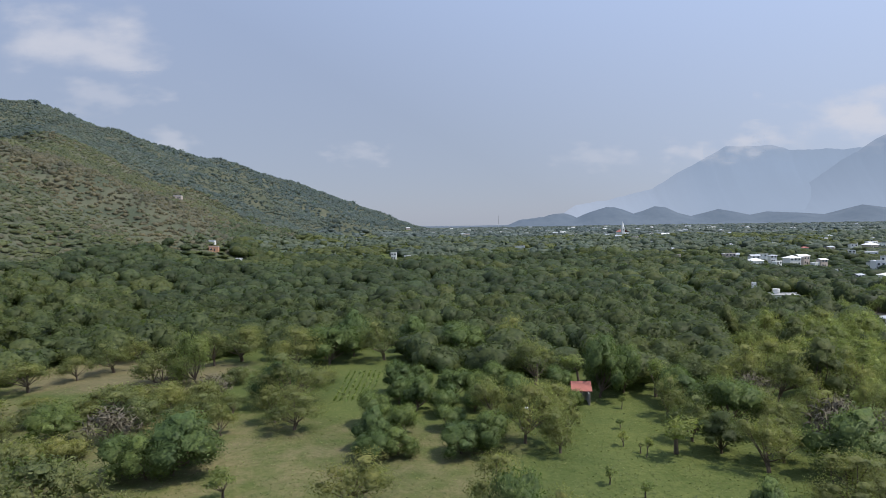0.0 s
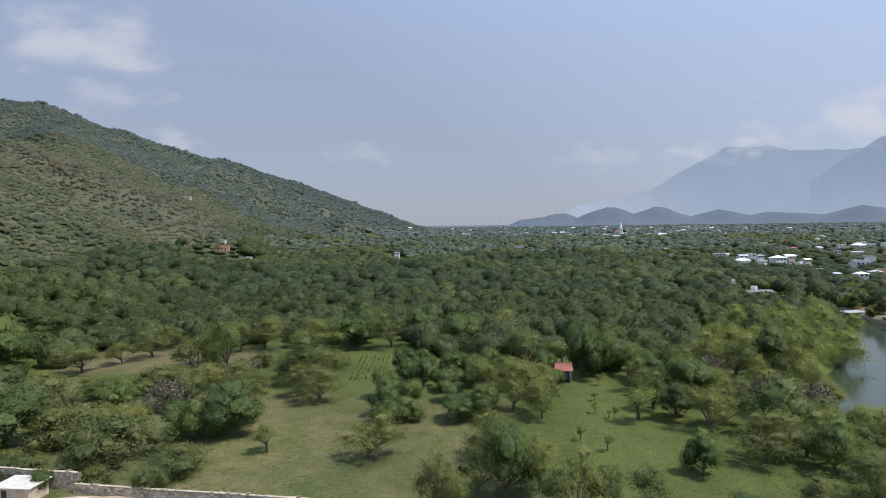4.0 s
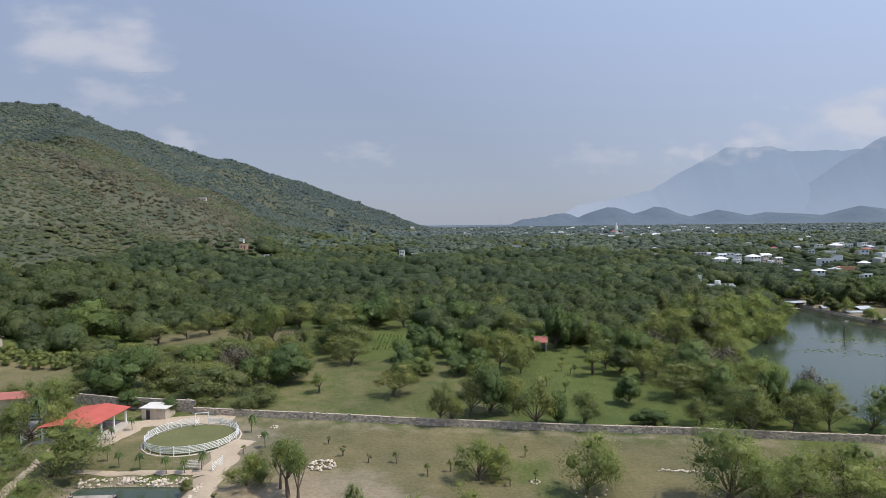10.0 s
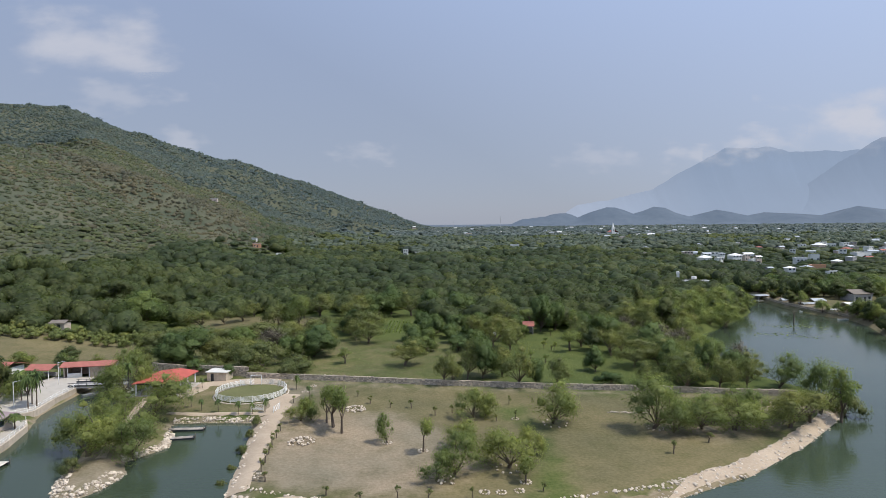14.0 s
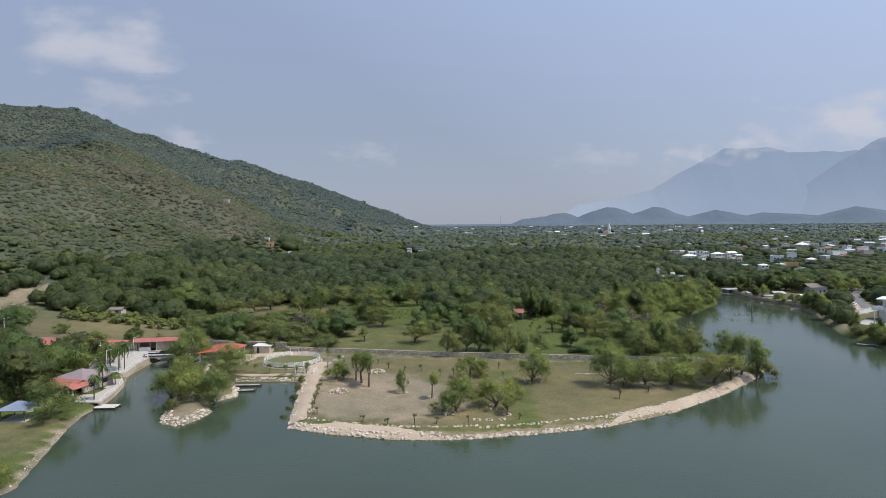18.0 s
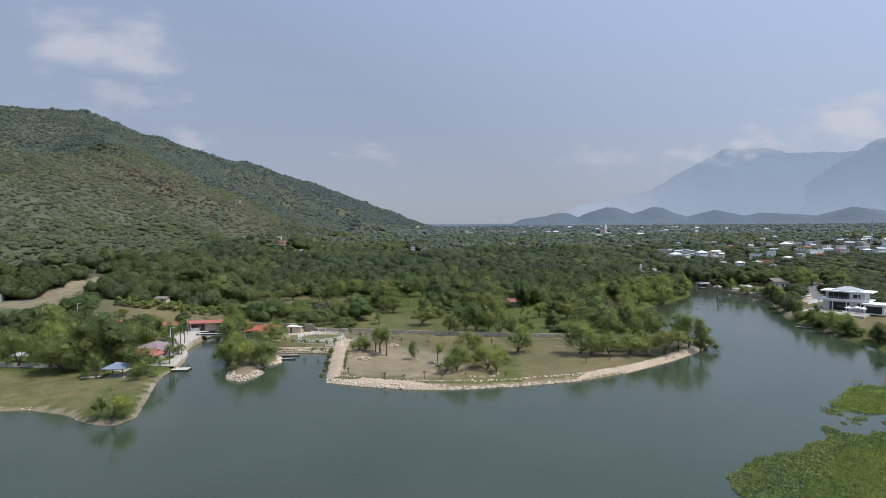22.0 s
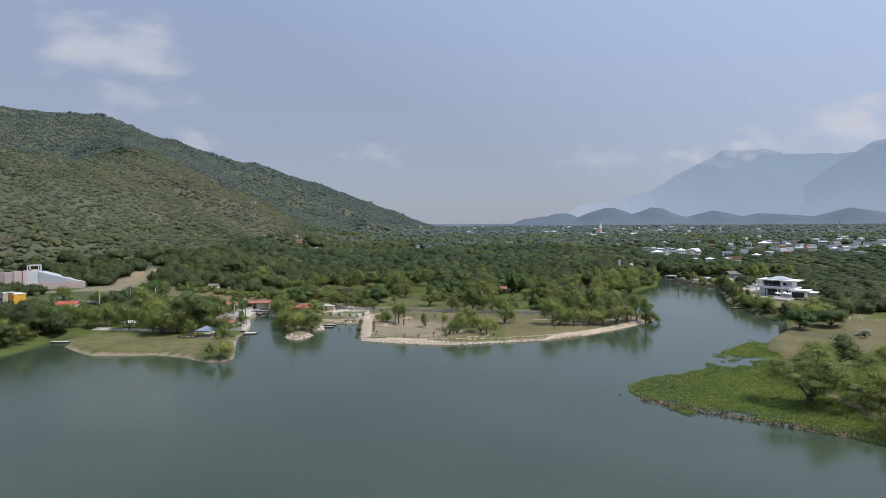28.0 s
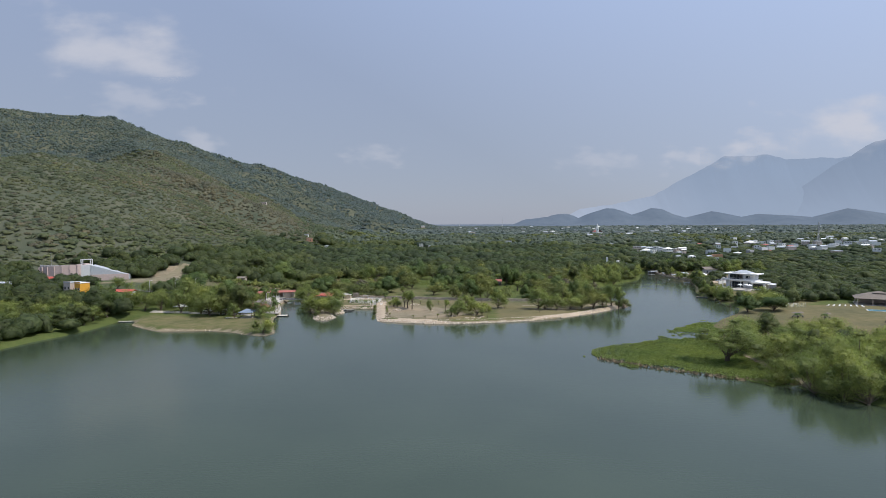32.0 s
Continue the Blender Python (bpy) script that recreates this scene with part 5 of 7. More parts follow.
for x, y, w in TOWN_A + TOWN_B + TOWN_C:
    tall = hr.random() < 0.4
    wall = hr.choice(WALLS)
    style = hr.choice(["flat", "flat", "flat", "gable", "hip"])
    roof = hr.choice(["grey_roof", "white_wall", "grey_roof"]) if style == "flat" else hr.choice(["grey_roof", "tile_roof", "grey_roof", "white_wall"])
    word = {"white_wall": "white plastered", "beige_wall": "beige plastered", "grey_wall": "grey concrete"}[wall]
    w *= 0.62
    small_house(x, y, w, w * hr.uniform(0.6, 0.9), (4.8 if tall else 2.9) + y * 0.0008, hr.uniform(-30, 30), wall, roof, style,
                "%s %s house with %s roof among trees" % ("two-storey" if tall else "low", word, {"flat": "flat", "gable": "pitched", "hip": "hipped"}[style]))
# more of the town, behind and between
spots = []
while len(spots) < 150:
    far = hr.random() < 0.55
    if far:                                  # villages down the valley
        y = hr.uniform(900, 2500)
        x = hr.gauss(0.30, 0.20) * y if hr.random() < 0.7 else hr.uniform(-0.05, 0.62) * y
    else:                                    # eastern quarter
        y = hr.uniform(380, 760)
        x = hr.gauss(0.86, 0.16) * y + 25
    if x < -0.05 * y or x > 0.95 * (y + 60) or x < 260 - 0.12 * (1000 - y) and y < 900:
        continue
    if any(math.hypot(x - a, y - b) < 15 for a, b, c in BUILT) or any(math.hypot(x - a, y - b) < 15 for a, b, c in spots):
        continue
    spots.append((x, y, hr.uniform(6, 9.5) + 0.0015 * y))
for x, y, w in spots:
    wall, style = hr.choice(WALLS), hr.choice(["flat", "flat", "gable"])
    roof = hr.choice(["white_wall", "grey_roof", "grey_roof"])
    word = {"white_wall": "white plastered", "beige_wall": "beige plastered", "grey_wall": "grey concrete"}[wall]
    d, h = w * hr.uniform(0.6, 0.85), hr.choice([3.0, 3.2, 5.2]) + 0.0008 * y
    t = thing("house", pose(x, y, gz(x, y), 0, 0, hr.uniform(-35, 35)), "small %s house with %s roof among trees" % (word, "flat" if style == "flat" else "pitched"), "house", "houses of the town")
    part("wall", ring_wall(w, d, h), MAT[wall], t)
    part("roof", box(0, 0, h - 0.05, w + 0.3, d + 0.3, 0.3) if style == "flat" else gable(w, d, h, d * 0.2), MAT[roof], t)
    if y < 900:
        windows(t, [(-w * 0.28, -d / 2 - 0.02, 1.0, 1.4, 1.2, 0.0), (w * 0.34, -d / 2 - 0.02, 1.0, 1.4, 1.2, 0.0)])
    BUILT.append((x, y, w * 0.5))
for x, y, w in HILLSIDE:
    wall = hr.choice(["white_wall", "beige_wall", "white_wall"])
    small_house(x, y, w, w * 0.7, 2.8 + y * 0.0012, hr.uniform(-25, 25), wall, "grey_roof", "flat",
                "%s house with flat roof on the valley edge" % ("white plastered" if wall == "white_wall" else "beige plastered"), "houses on the slopes")
small_house(-170, 463, 7, 4.5, 3.4, 10, "orange_wall", "grey_roof", "flat", "orange and white house with flat roof on a cleared slope", "houses on the slopes")
small_house(-38, 535, 5, 4.5, 5.4, 0, "white_wall", "white_wall", "flat", "white two-storey block house with flat roof in the woods", "houses on the slopes")
small_house(-25, 517, 5.5, 4.5, 4, 0, "white_wall", "grey_roof", "flat", "pale concrete house with flat roof in the woods", "houses on the slopes")
small_house(266, 333, 9, 6, 4, -10, "orange_wall", "orange_wall", "flat", "orange painted house with flat roof in the town")
small_house(274, 368, 8, 7, 6.4, -8, "white_wall", "white_wall", "flat", "tall white house with flat roof in the town")

# church with a spire
ch = thing("church", pose(326, 1082, gz(326, 1082), 0, 0, 5), "white church with a tall spired bell tower", "church")
part("nave", shell(14, 26, 9), MAT["white_wall"], ch)
part("roof", gable(14, 26, 9, 4, axis="y"), MAT["tile_roof"], ch)
tower = part("tower", box(-5, -14, -1, 5, 5, 19), MAT["white_wall"], ch)
part("spire", rod((-5, -14, 18), (-5, -14, 27), 2.8, 0.2, 8), MAT["white_wall"], tower)
windows(ch, [(-5, -16.53, 12, 1.4, 2.6, 0), (2, -13.05, 4, 2.2, 3, 0)])
BUILT.append((326, 1082, 16))


def mast(x, y, h, label):
    """A slim lattice mast: three legs, rungs and an antenna."""
    t = thing("radio_mast", pose(x, y, gz(x, y)), label, "mast", "radio masts")
    for i in range(3):
        a = i * 2.094
        part("leg", rod((1.6 * math.cos(a), 1.6 * math.sin(a), -0.5), (0.35 * math.cos(a), 0.35 * math.sin(a), h), 0.22, 0.18, 5), MAT["steel"], t)
    for k in range(12):
        z = h * (k + 0.5) / 12
        r = 1.6 - 1.25 * z / h
        bm = bmesh.new()
        for i in range(3):
            a, b = i * 2.094, (i + 1) * 2.094
            add_rod(bm, (r * math.cos(a), r * math.sin(a), z), (r * math.cos(b), r * math.sin(b), z + 0.6), 0.1, 0.1, 4)
        part("brace", bm, MAT["steel"], t)
    part("antenna", rod((0, 0, h - 1), (0, 0, h + 6), 0.18, 0.05, 5), MAT["steel"], t)


mast(196, 2000, 46, "slim steel radio mast far down the valley")
mast(40, 2100, 30, "slim steel radio mast by the houses")
mast(452, 478, 34, "steel lattice mast beside the town")


# ---- waterworks beside the channel ----
wk = thing("pump_house", pose(141, 248, gz(141, 248), 0, 0, -12), "long low white concrete pump house with a slim tower", "building")
part("wall", shell(22, 6, 3.2), MAT["white_wall"], wk)
part("roof", box(0, 0, 3.15, 22.6, 6.6, 0.3), MAT["grey_wall"], wk)
part("tower", box(-6, -1, 3.3, 1.6, 1.6, 5.2), MAT["white_wall"], wk)
part("tank", rod((3, 0, 3.4), (3, 0, 5.6), 1.4, 1.4, 14), MAT["white_wall"], wk)
part("railing", add_rod(rod((-10, -3, 4.4), (10, -3, 4.4), 0.06), (-10, -3, 3.9), (10, -3, 3.9), 0.05), MAT["steel"], wk)
windows(wk, [(-8, -3.03, 1.2, 2, 1.2, 0), (-3, -3.03, 1.2, 2, 1.2, 0), (5, -3.03, 1.2, 2, 1.2, 0), (9, -3.03, 1.2, 2, 1.2, 0)])
BUILT.append((141, 248, 13))

# ---- field wall of stone ----
WALL_LINE = [(-52, 56.2), (-40, 54.2), (-18, 50.8), (3, 47.2), (23, 44), (45, 41), (64, 37.5), (82, 34.5)]


def stone_wall(line, height, thick, name, label):
    """A mortared wall of laid field stones with a coping, following the ground."""
    base = tagged(new(name), label, "wall", kind="structure")
    g = random.Random(21)
    core, v, f = bmesh.new(), [], []
    for (ax, ay), (bx, by) in zip(line, line[1:]):
        ln, a = math.hypot(bx - ax, by - ay), math.atan2(by - ay, bx - ax)
        n = max(1, int(ln / 3))
        for k in range(n):
            s = (k + 0.5) / n
            x, y = ax + (bx - ax) * s, ay + (by - ay) * s
            add_box(core, x, y, gz(x, y) - 0.3, ln / n + 0.05, thick * 0.9, height + 0.22, a)
        d = 0.0
        while d < ln:
            w = g.uniform(0.3, 0.75)
            s = min(1, (d + w / 2) / ln)
            x, y = ax + (bx - ax) * s, ay + (by - ay) * s
            z = gz(x, y) - g.uniform(0.02, 0.25)
            while z < gz(x, y) + height:
                h = g.uniform(0.18, 0.44)
                for side in (-1, 1):
                    j = g.uniform(-0.05, 0.05)
                    ox, oy = -math.sin(a) * side * thick * 0.42, math.cos(a) * side * thick * 0.42
                    o = len(v)
                    hw, ht = w * 0.47 + j, thick * g.uniform(0.10, 0.17)
                    for sx, sy, sz in ((-1, -1, 0), (1, -1, 0), (1, 1, 0), (-1, 1, 0), (-0.85, -0.8, 1), (0.85, -0.8, 1), (0.85, 0.8, 1), (-0.85, 0.8, 1)):
                        lx, ly = sx * hw, sy * ht
                        v.append((x + ox + lx * math.cos(a) - ly * math.sin(a), y + oy + lx * math.sin(a) + ly * math.cos(a), z + sz * h * 0.9))
                    f += [tuple(q + o for q in quad) for quad in ((4, 5, 6, 7), (0, 1, 5, 4), (1, 2, 6, 5), (2, 3, 7, 6), (3, 0, 4, 7))]
                z += h
            d += w
    part("core", core, MAT["mortar"], base)
    st = part("stones", mesh_of("stones", v, f, MAT["stone"]), None, base)
    st["kind"] = "stuff"
    for (ax, ay), (bx, by) in zip(line, line[1:]):
        ln, a = math.hypot(bx - ax, by - ay), math.atan2(by - ay, bx - ax)
        n = max(1, int(ln / 3))
        for k in range(n):
            s = (k + 0.5) / n
            x, y = ax + (bx - ax) * s, ay + (by - ay) * s
            part("coping", box(x, y, gz(x, y) + height + 0.04 + 0.03 * g.random(), ln / n - 0.06, thick * 1.1, 0.14, a, 0.02), MAT["stone"] if g.random() < 0.6 else MAT["mortar"], base)


stone_wall(WALL_LINE, 1.2, 0.42, "wall_field", "long low grey field-stone wall with pale coping")
stone_wall([(-66, 60), (-59, 58.6), (-52.2, 57.4)], 2.4, 0.45, "wall_yard", "taller grey stone yard wall beside the shed")
stone_wall([(163.0, 207), (162.2, 184), (164.2, 160), (168.6, 149.5)], 0.7, 0.4, "wall_quay", "low pale stone quay wall on the far bank")
stone_wall([(-84, 66), (-66.2, 60)], 2.0, 0.4, "wall_yard_west", "grey stone yard wall behind the pavilion")

# ---- pavilion, shed, riding ring ----
pv = thing("pavilion", pose(-68.5, 45.6, 1.35, 0, 0, -4), "open pavilion with a low red sheet roof on white posts", "pavilion")
part("floor", prism([(-6, -6.5), (6, -6.5), (6, 6.5), (-6, 6.5)], -0.4, 0.15), MAT["pavement"], pv)
for sx in (-4.4, 4.4):
    for sy in (-6, -2, 2, 6):
        part("post", box(sx, sy, 0.1, 0.3, 0.3, 2.9), MAT["white_paint"], pv)
part("roof", gable(9.3, 12.8, 2.95, 0.7, 0.45, 0.1, "y"), MAT["red_roof"], pv, "red painted sheet roof")
for sy in (-6, -2, 2, 6):
    part("tie_beam", box(0, sy, 2.78, 9.0, 0.16, 0.16), MAT["dark_metal"], pv)
for i in range(4):
    tb = thing("picnic_table", pose(-71 + 4.0 * (i % 2), 43 + 5 * (i // 2), 1.5, 0, 0, 10 * i), "plain wooden picnic table with benches", "table", "tables under the pavilion")
    part("tabletop", box(0, 0, 0.7, 1.8, 0.8, 0.06), MAT["planks"], tb)
    for s in (-1, 1):
        part("bench", box(0, s * 0.75, 0.42, 1.8, 0.28, 0.05), MAT["planks"], tb)
        part("leg", box(s * 0.7, 0, 0, 0.1, 1.5, 0.7), MAT["planks"], tb)
BUILT.append((-68, 45, 9))

sh = thing("stone_shed", pose(-58.5, 54.6, gz(-58.5, 54.6), 0, 0, -6), "small grey stone shed with flat pale roof", "shed")
part("wall", shell(5.2, 3.8, 2.3, 0.3, (-1.2, 0.9, 1.9)), MAT["stone"], sh)
part("roof", box(0, 0, 2.28, 5.9, 4.5, 0.18), MAT["pale_roof"], sh)
part("door", box(-1.2, -1.78, 0, 0.86, 0.06, 1.86), MAT["dark_metal"], sh)

RC, RR, RN = (-46.0, 41.0), 8.2, 20
ring = thing("riding_ring", pose(RC[0], RC[1], 1.35), "round riding ring of white painted rails on a stone kerb", "fence")
side = 2 * RR * math.sin(math.pi / RN)
rail_me = bpy.data.meshes.new("rail")
rb = box(0, 0, 0, side - 0.12, 0.05, 0.11, 0, 0.01)
rb.to_mesh(rail_me)
rb.free()
rail_me.materials.append(MAT["white_paint"])
post_me = bpy.data.meshes.new("post")
pb = rod((0, 0, -0.4), (0, 0, 1.55), 0.08, 0.08, 8)
pb.to_mesh(post_me)
pb.free()
post_me.materials.append(MAT["white_paint"])
GATE = 5
for i in range(RN):
    a0, a1 = 2 * math.pi * i / RN, 2 * math.pi * (i + 1) / RN
    am = (a0 + a1) / 2
    p = part("post", post_me, None, ring)
    p.matrix_basis = pose(RR * math.cos(a0), RR * math.sin(a0), 0.1)
    kr = part("kerb_stone", box(RR * 1.05 * math.cos(am), RR * 1.05 * math.sin(am), -0.3, side * 1.04, 0.32, 0.42, am + math.pi / 2, 0.08), MAT["pale_stone"], ring)
    if i == GATE:
        continue
    for k in range(5):
        r = part("rail", rail_me, None, ring)
        r.matrix_basis = Matrix.Translation((RR * math.cos(am) * math.cos(math.pi / RN), RR * math.sin(am) * math.cos(math.pi / RN), 0.38 + 0.26 * k)) @ Matrix.Rotation(am + math.pi / 2, 4, "Z")
ga = (2 * math.pi * GATE / RN, 2 * math.pi * (GATE + 1) / RN)
arch = part("gate_arch", rod((RR * math.cos(ga[0]), RR * math.sin(ga[0]), 2.5), (RR * math.cos(ga[1]), RR * math.sin(ga[1]), 2.5), 0.08, 0.08, 8), MAT["white_paint"], ring)
for a in ga:
    part("gate_post", rod((RR * math.cos(a), RR * math.sin(a), -0.2), (RR * math.cos(a), RR * math.sin(a), 2.5), 0.1, 0.1, 8), MAT["white_paint"], arch)
part("turf", prism([(7.9 * math.cos(2 * math.pi * i / 40), 7.9 * math.sin(2 * math.pi * i / 40)) for i in range(40)], -0.3, 0.16), MAT["lawn"], ring, "mown green turf")
for i in range(5):
    part("gate_bar", box(-2.0 + RR * math.cos(ga[0]) * 0.3, RR * 0.9 - 0.4 * i * 0, 0.4 + 0.26 * i, 0.05, 2.2, 0.1), MAT["white_paint"], arch)


def ribbon(name, line, offsets, lift, mat, label, category, step=2.0, taper=0):
    """A strip laid on the ground along a line, between sideways offsets."""
    pts = []
    for (ax, ay), (bx, by) in zip(line, line[1:]):
        n = max(1, int(math.hypot(bx - ax, by - ay) / step))
        pts += [(ax + (bx - ax) * k / n, ay + (by - ay) * k / n) for k in range(n)]
    pts.append(line[-1])
    g = random.Random(len(pts))
    v, f = [], []
    m = len(offsets)
    for i, (x, y) in enumerate(pts):
        (px, py), (qx, qy) = pts[max(0, i - 2)], pts[min(len(pts) - 1, i + 2)]
        a = math.atan2(qy - py, qx - px) + math.pi / 2
        for k, o in enumerate(offsets):
            o = o + (g.uniform(-0.3, 0.3) if k in (0, m - 1) else 0)
            if taper:                            # the strip thins out towards its ends
                o *= min(1.0, 0.15 + min(i, len(pts) - 1 - i) / taper)
            u, w = x + math.cos(a) * o, y + math.sin(a) * o
            v.append((u, w, max(gz(u, w), -0.4) + (lift if 0 < k < m - 1 else lift * 0.3)))
        if i:
            for k in range(m - 1):
                b = (i - 1) * m + k
                f.append((b, b + 1, b + m + 1, b + m)[::-1])
    ob = new(name, mesh_of(name, v, f, mat, True))
    return tagged(ob, label, category, kind="structure")


FRONT = [(-33.5, -15), (-24, -18.8), (-11, -22.2), (-1, -22.8), (7, -21.8), (21, -19.1), (34, -15.5), (50.5, -6.8), (66.5, 5.6), (79, 17.2), (87, 25.6), (91.5, 32)]
ribbon("pavement_shore_track", FRONT[:4], (-0.2, 0.7, 1.5, 2.3, 3.1, 3.9), 0.16, MAT["track"], "pale earth track along the stony lake shore", "path", 1.2, 10)
ribbon("pavement_shore_bank", FRONT[3:8], (-0.2, 0.3, 0.9, 1.6), 0.14, MAT["bank"], "eroded earth bank above the water", "bank", 1.2)
ribbon("pavement_point_track", FRONT[6:], (0.1, 0.9, 1.7, 2.5, 3.4), 0.16, MAT["track"], "pale earth and rubble along the point", "path", 1.2, 8)
ribbon("pavement_bay_track", [(-33, -13), (-33.6, -4), (-34.6, 6), (-36, 16), (-36.5, 24)], (-2.6, -1.5, 0, 1.3, 2.4), 0.15, MAT["track"], "pale earth track beside the bay", "path", 1.2)
ribbon("pavement_ring_track", [(-37, 24), (-36, 30), (-37.5, 34), (-36, 40)], (-2.2, -1, 0, 1, 2.4), 0.14, MAT["track"], "pale earth yard beside the ring", "path", 1.2)
ribbon("pavement_bay_walk", [(-60, 26.6), (-52, 25.8), (-43, 25.9), (-37, 25.4)], (-0.55, -0.3, 0.3, 0.55), 0.2, MAT["track"], "pale trodden walk above the bay", "path", 1.5)
ribbon("pavement_yard", [(-63, 38), (-61.5, 44), (-60.5, 50), (-52, 52.5), (-42, 52.5)], (-2.4, -1.2, 0, 1.2, 2.4), 0.14, MAT["track"], "worn pale earth between pavilion and ring", "path", 1.5)
ribbon("pavement_spit_path", [(-70, 41), (-69, 33), (-66.5, 22), (-63, 10), (-60.5, 1)], (-0.8, -0.4, 0.4, 0.8), 0.18, MAT["track"], "pale footpath along the wooded spit", "path", 1.5)
ribbon("road_west", [(-215, 62), (-179, 79), (-181, 107), (-188, 155)], (-3.5, -1.5, 0, 1.5, 3.5), 0.3, MAT["verge"], "unpaved brown road through the woods", "road", 3)
ribbon("road_east", [(188, 132), (206, 168), (232, 205), (262, 232)], (-3, -1, 1, 3), 0.4, MAT["asphalt"], "narrow grey road from the lakeside", "road", 3)
ribbon("road_lake_house", [(172, 122), (184, 140), (196, 156)], (-8, -4, 0, 4, 8), 0.3, MAT["track"], "pale gravel parking yard by the lake", "road", 3)
ribbon("pavement_left_road", [(-172, 36), (-156, 50), (-142, 61), (-128, 65)], (-4, -2, 0, 2, 4), 0.25, MAT["asphalt"], "grey access road with palms", "road", 3)
ribbon("pavement_camp_road", [(-140, -2), (-120, 0), (-104, 0), (-92, -4)], (-2.5, -1, 1, 2.5), 0.2, MAT["pavement"], "pale paved camp road beneath trees", "road", 2)

# ---- lakeside restaurant and plaza on the canal ----


def quay(name, line, back, z, label):
    """A paved terrace edge: a wall along the water with paving behind it."""
    b = tagged(new(name), label, "terrace", kind="structure")
    poly = line + back
    part("paving", prism(poly, z - 0.25, z), MAT["pavement"], b)
    for (ax, ay), (bx, by) in zip(line, line[1:]):
        ln, a = math.hypot(bx - ax, by - ay), math.atan2(by - ay, bx - ax)
        part("retaining_wall", box((ax + bx) / 2, (ay + by) / 2, -1.2, ln + 0.1, 0.5, z + 1.24, a, 0.03), MAT["pale_stone"], b)
        n = max(2, int(ln / 2.2))
        for k in range(n):
            s = (k + 0.5) / n
            part("railing_post", rod((ax + (bx - ax) * s, ay + (by - ay) * s, z), (ax + (bx - ax) * s, ay + (by - ay) * s, z + 0.95), 0.06, 0.05), MAT["white_paint"], b)
        for zz in (0.5, 0.95):
            part("railing", rod((ax, ay, z + zz), (bx, by, z + zz), 0.035), MAT["white_paint"], b)


quay("pavement_terrace", [(-81.5, 0.5), (-83.2, 10), (-85.6, 19), (-88, 22.5)], [(-92, 22), (-94, 12), (-90, 1)], 1.3, "pale paved terrace with white railing above the canal")
quay("pavement_plaza", [(-92.5, 24), (-89.8, 27.5), (-91.2, 37), (-91.8, 47)], [(-93, 58), (-104, 58), (-108, 44), (-100, 26)], 1.7, "bright pale paved plaza beside the canal")

rs = thing("restaurant", pose(-93.4, 14.2, 1.4, 0, 0, -14), "lakeside restaurant with mauve and red tiled roofs", "building")
part("wall", shell(9.6, 10, 2.6, 0.25, (3, 3.0, 2.3)), MAT["beige_wall"], rs)
part("roof", hip(9.6, 10, 2.6, 2.2, 0.9), MAT["mauve_roof"], rs, "weathered mauve hipped roof")
po = part("porch_roof", gable(8.6, 8.0, 0, 1.5, 0.4), MAT["tile_roof"], rs, "red tiled porch roof")
po.matrix_basis = pose(0.8, -5.6, 1.9, -3, 0, 0)
for sx in (-3.8, -1.2, 1.4, 4.0):
    part("porch_post", rod((sx, -3.6, -2.2), (sx, -3.6, 0.1), 0.12), MAT["white_paint"], po)
en = part("entry_roof", gable(3.4, 5.0, 0, 1.0, 0.3, 0.1, "y"), MAT["tile_roof"], rs, "small red tiled gable over the entry")
en.matrix_basis = pose(4.9, -7.2, 2.1, 0, 0, 0)
for sx in (-1.5, 1.5):
    part("entry_post", rod((sx, -2.3, -2.4), (sx, -2.3, 0.1), 0.12), MAT["white_paint"], en)
windows(rs, [(-3, -5.03, 0.9, 2.0, 1.2, 0), (0, -5.03, 0.9, 2.0, 1.2, 0), (4.83, -2, 0.9, 2.0, 1.2, math.pi / 2), (4.83, 2, 0.9, 2.0, 1.2, math.pi / 2)])
BUILT.append((-91, 12, 9))

b1 = thing("banquet_hall", pose(-124.5, 59.5, 1.5, 0, 0, -5), "long low hall with a faded red pitched roof", "building")
part("wall", shell(17, 9, 2.6, 0.3, (2, 3, 2.3)), MAT["white_wall"], b1)
part("roof", gable(17.5, 9, 2.6, 1.5, 0.7), MAT["tile_roof"], b1)
windows(b1, [(-6.5, -4.53, 0.9, 1.8, 1.2, 0), (-3, -4.53, 0.9, 1.8, 1.2, 0), (6, -4.53, 0.9, 1.8, 1.2, 0)])
BUILT.append((-124, 60, 11))
b3 = thing("open_kitchen", pose(-106.5, 57.5, 1.7, 0, 0, -3), "small open shelter with a red tiled roof", "shelter")
part("roof", gable(6, 5, 2.5, 1.0, 0.5), MAT["tile_roof"], b3)
for sx in (-2.8, 2.8):
    for sy in (-2.3, 2.3):
        part("post", rod((sx, sy, -0.2), (sx, sy, 2.6), 0.11), MAT["white_paint"], b3)
part("counter", box(0, 1.5, 0, 5, 0.7, 1.0), MAT["grey_wall"], b3)
b2 = thing("lake_lodge", pose(-95.2, 60.0, 1.75, 0, 0, 10), "lodge with a red lean-to roof, stone wall and dark openings", "building")
part("back_wall", box(0, 2.6, -0.3, 12, 0.3, 3.4), MAT["beige_wall"], b2)
for sx in (-5.9, 5.9):
    part("side_wall", box(sx, 0, -0.3, 0.3, 5, 3.2), MAT["beige_wall"], b2)
part("stone_wall", box(2.6, -2.4, -0.3, 4.2, 0.35, 3.1), MAT["stone"], b2, "rough grey stone wall panel")
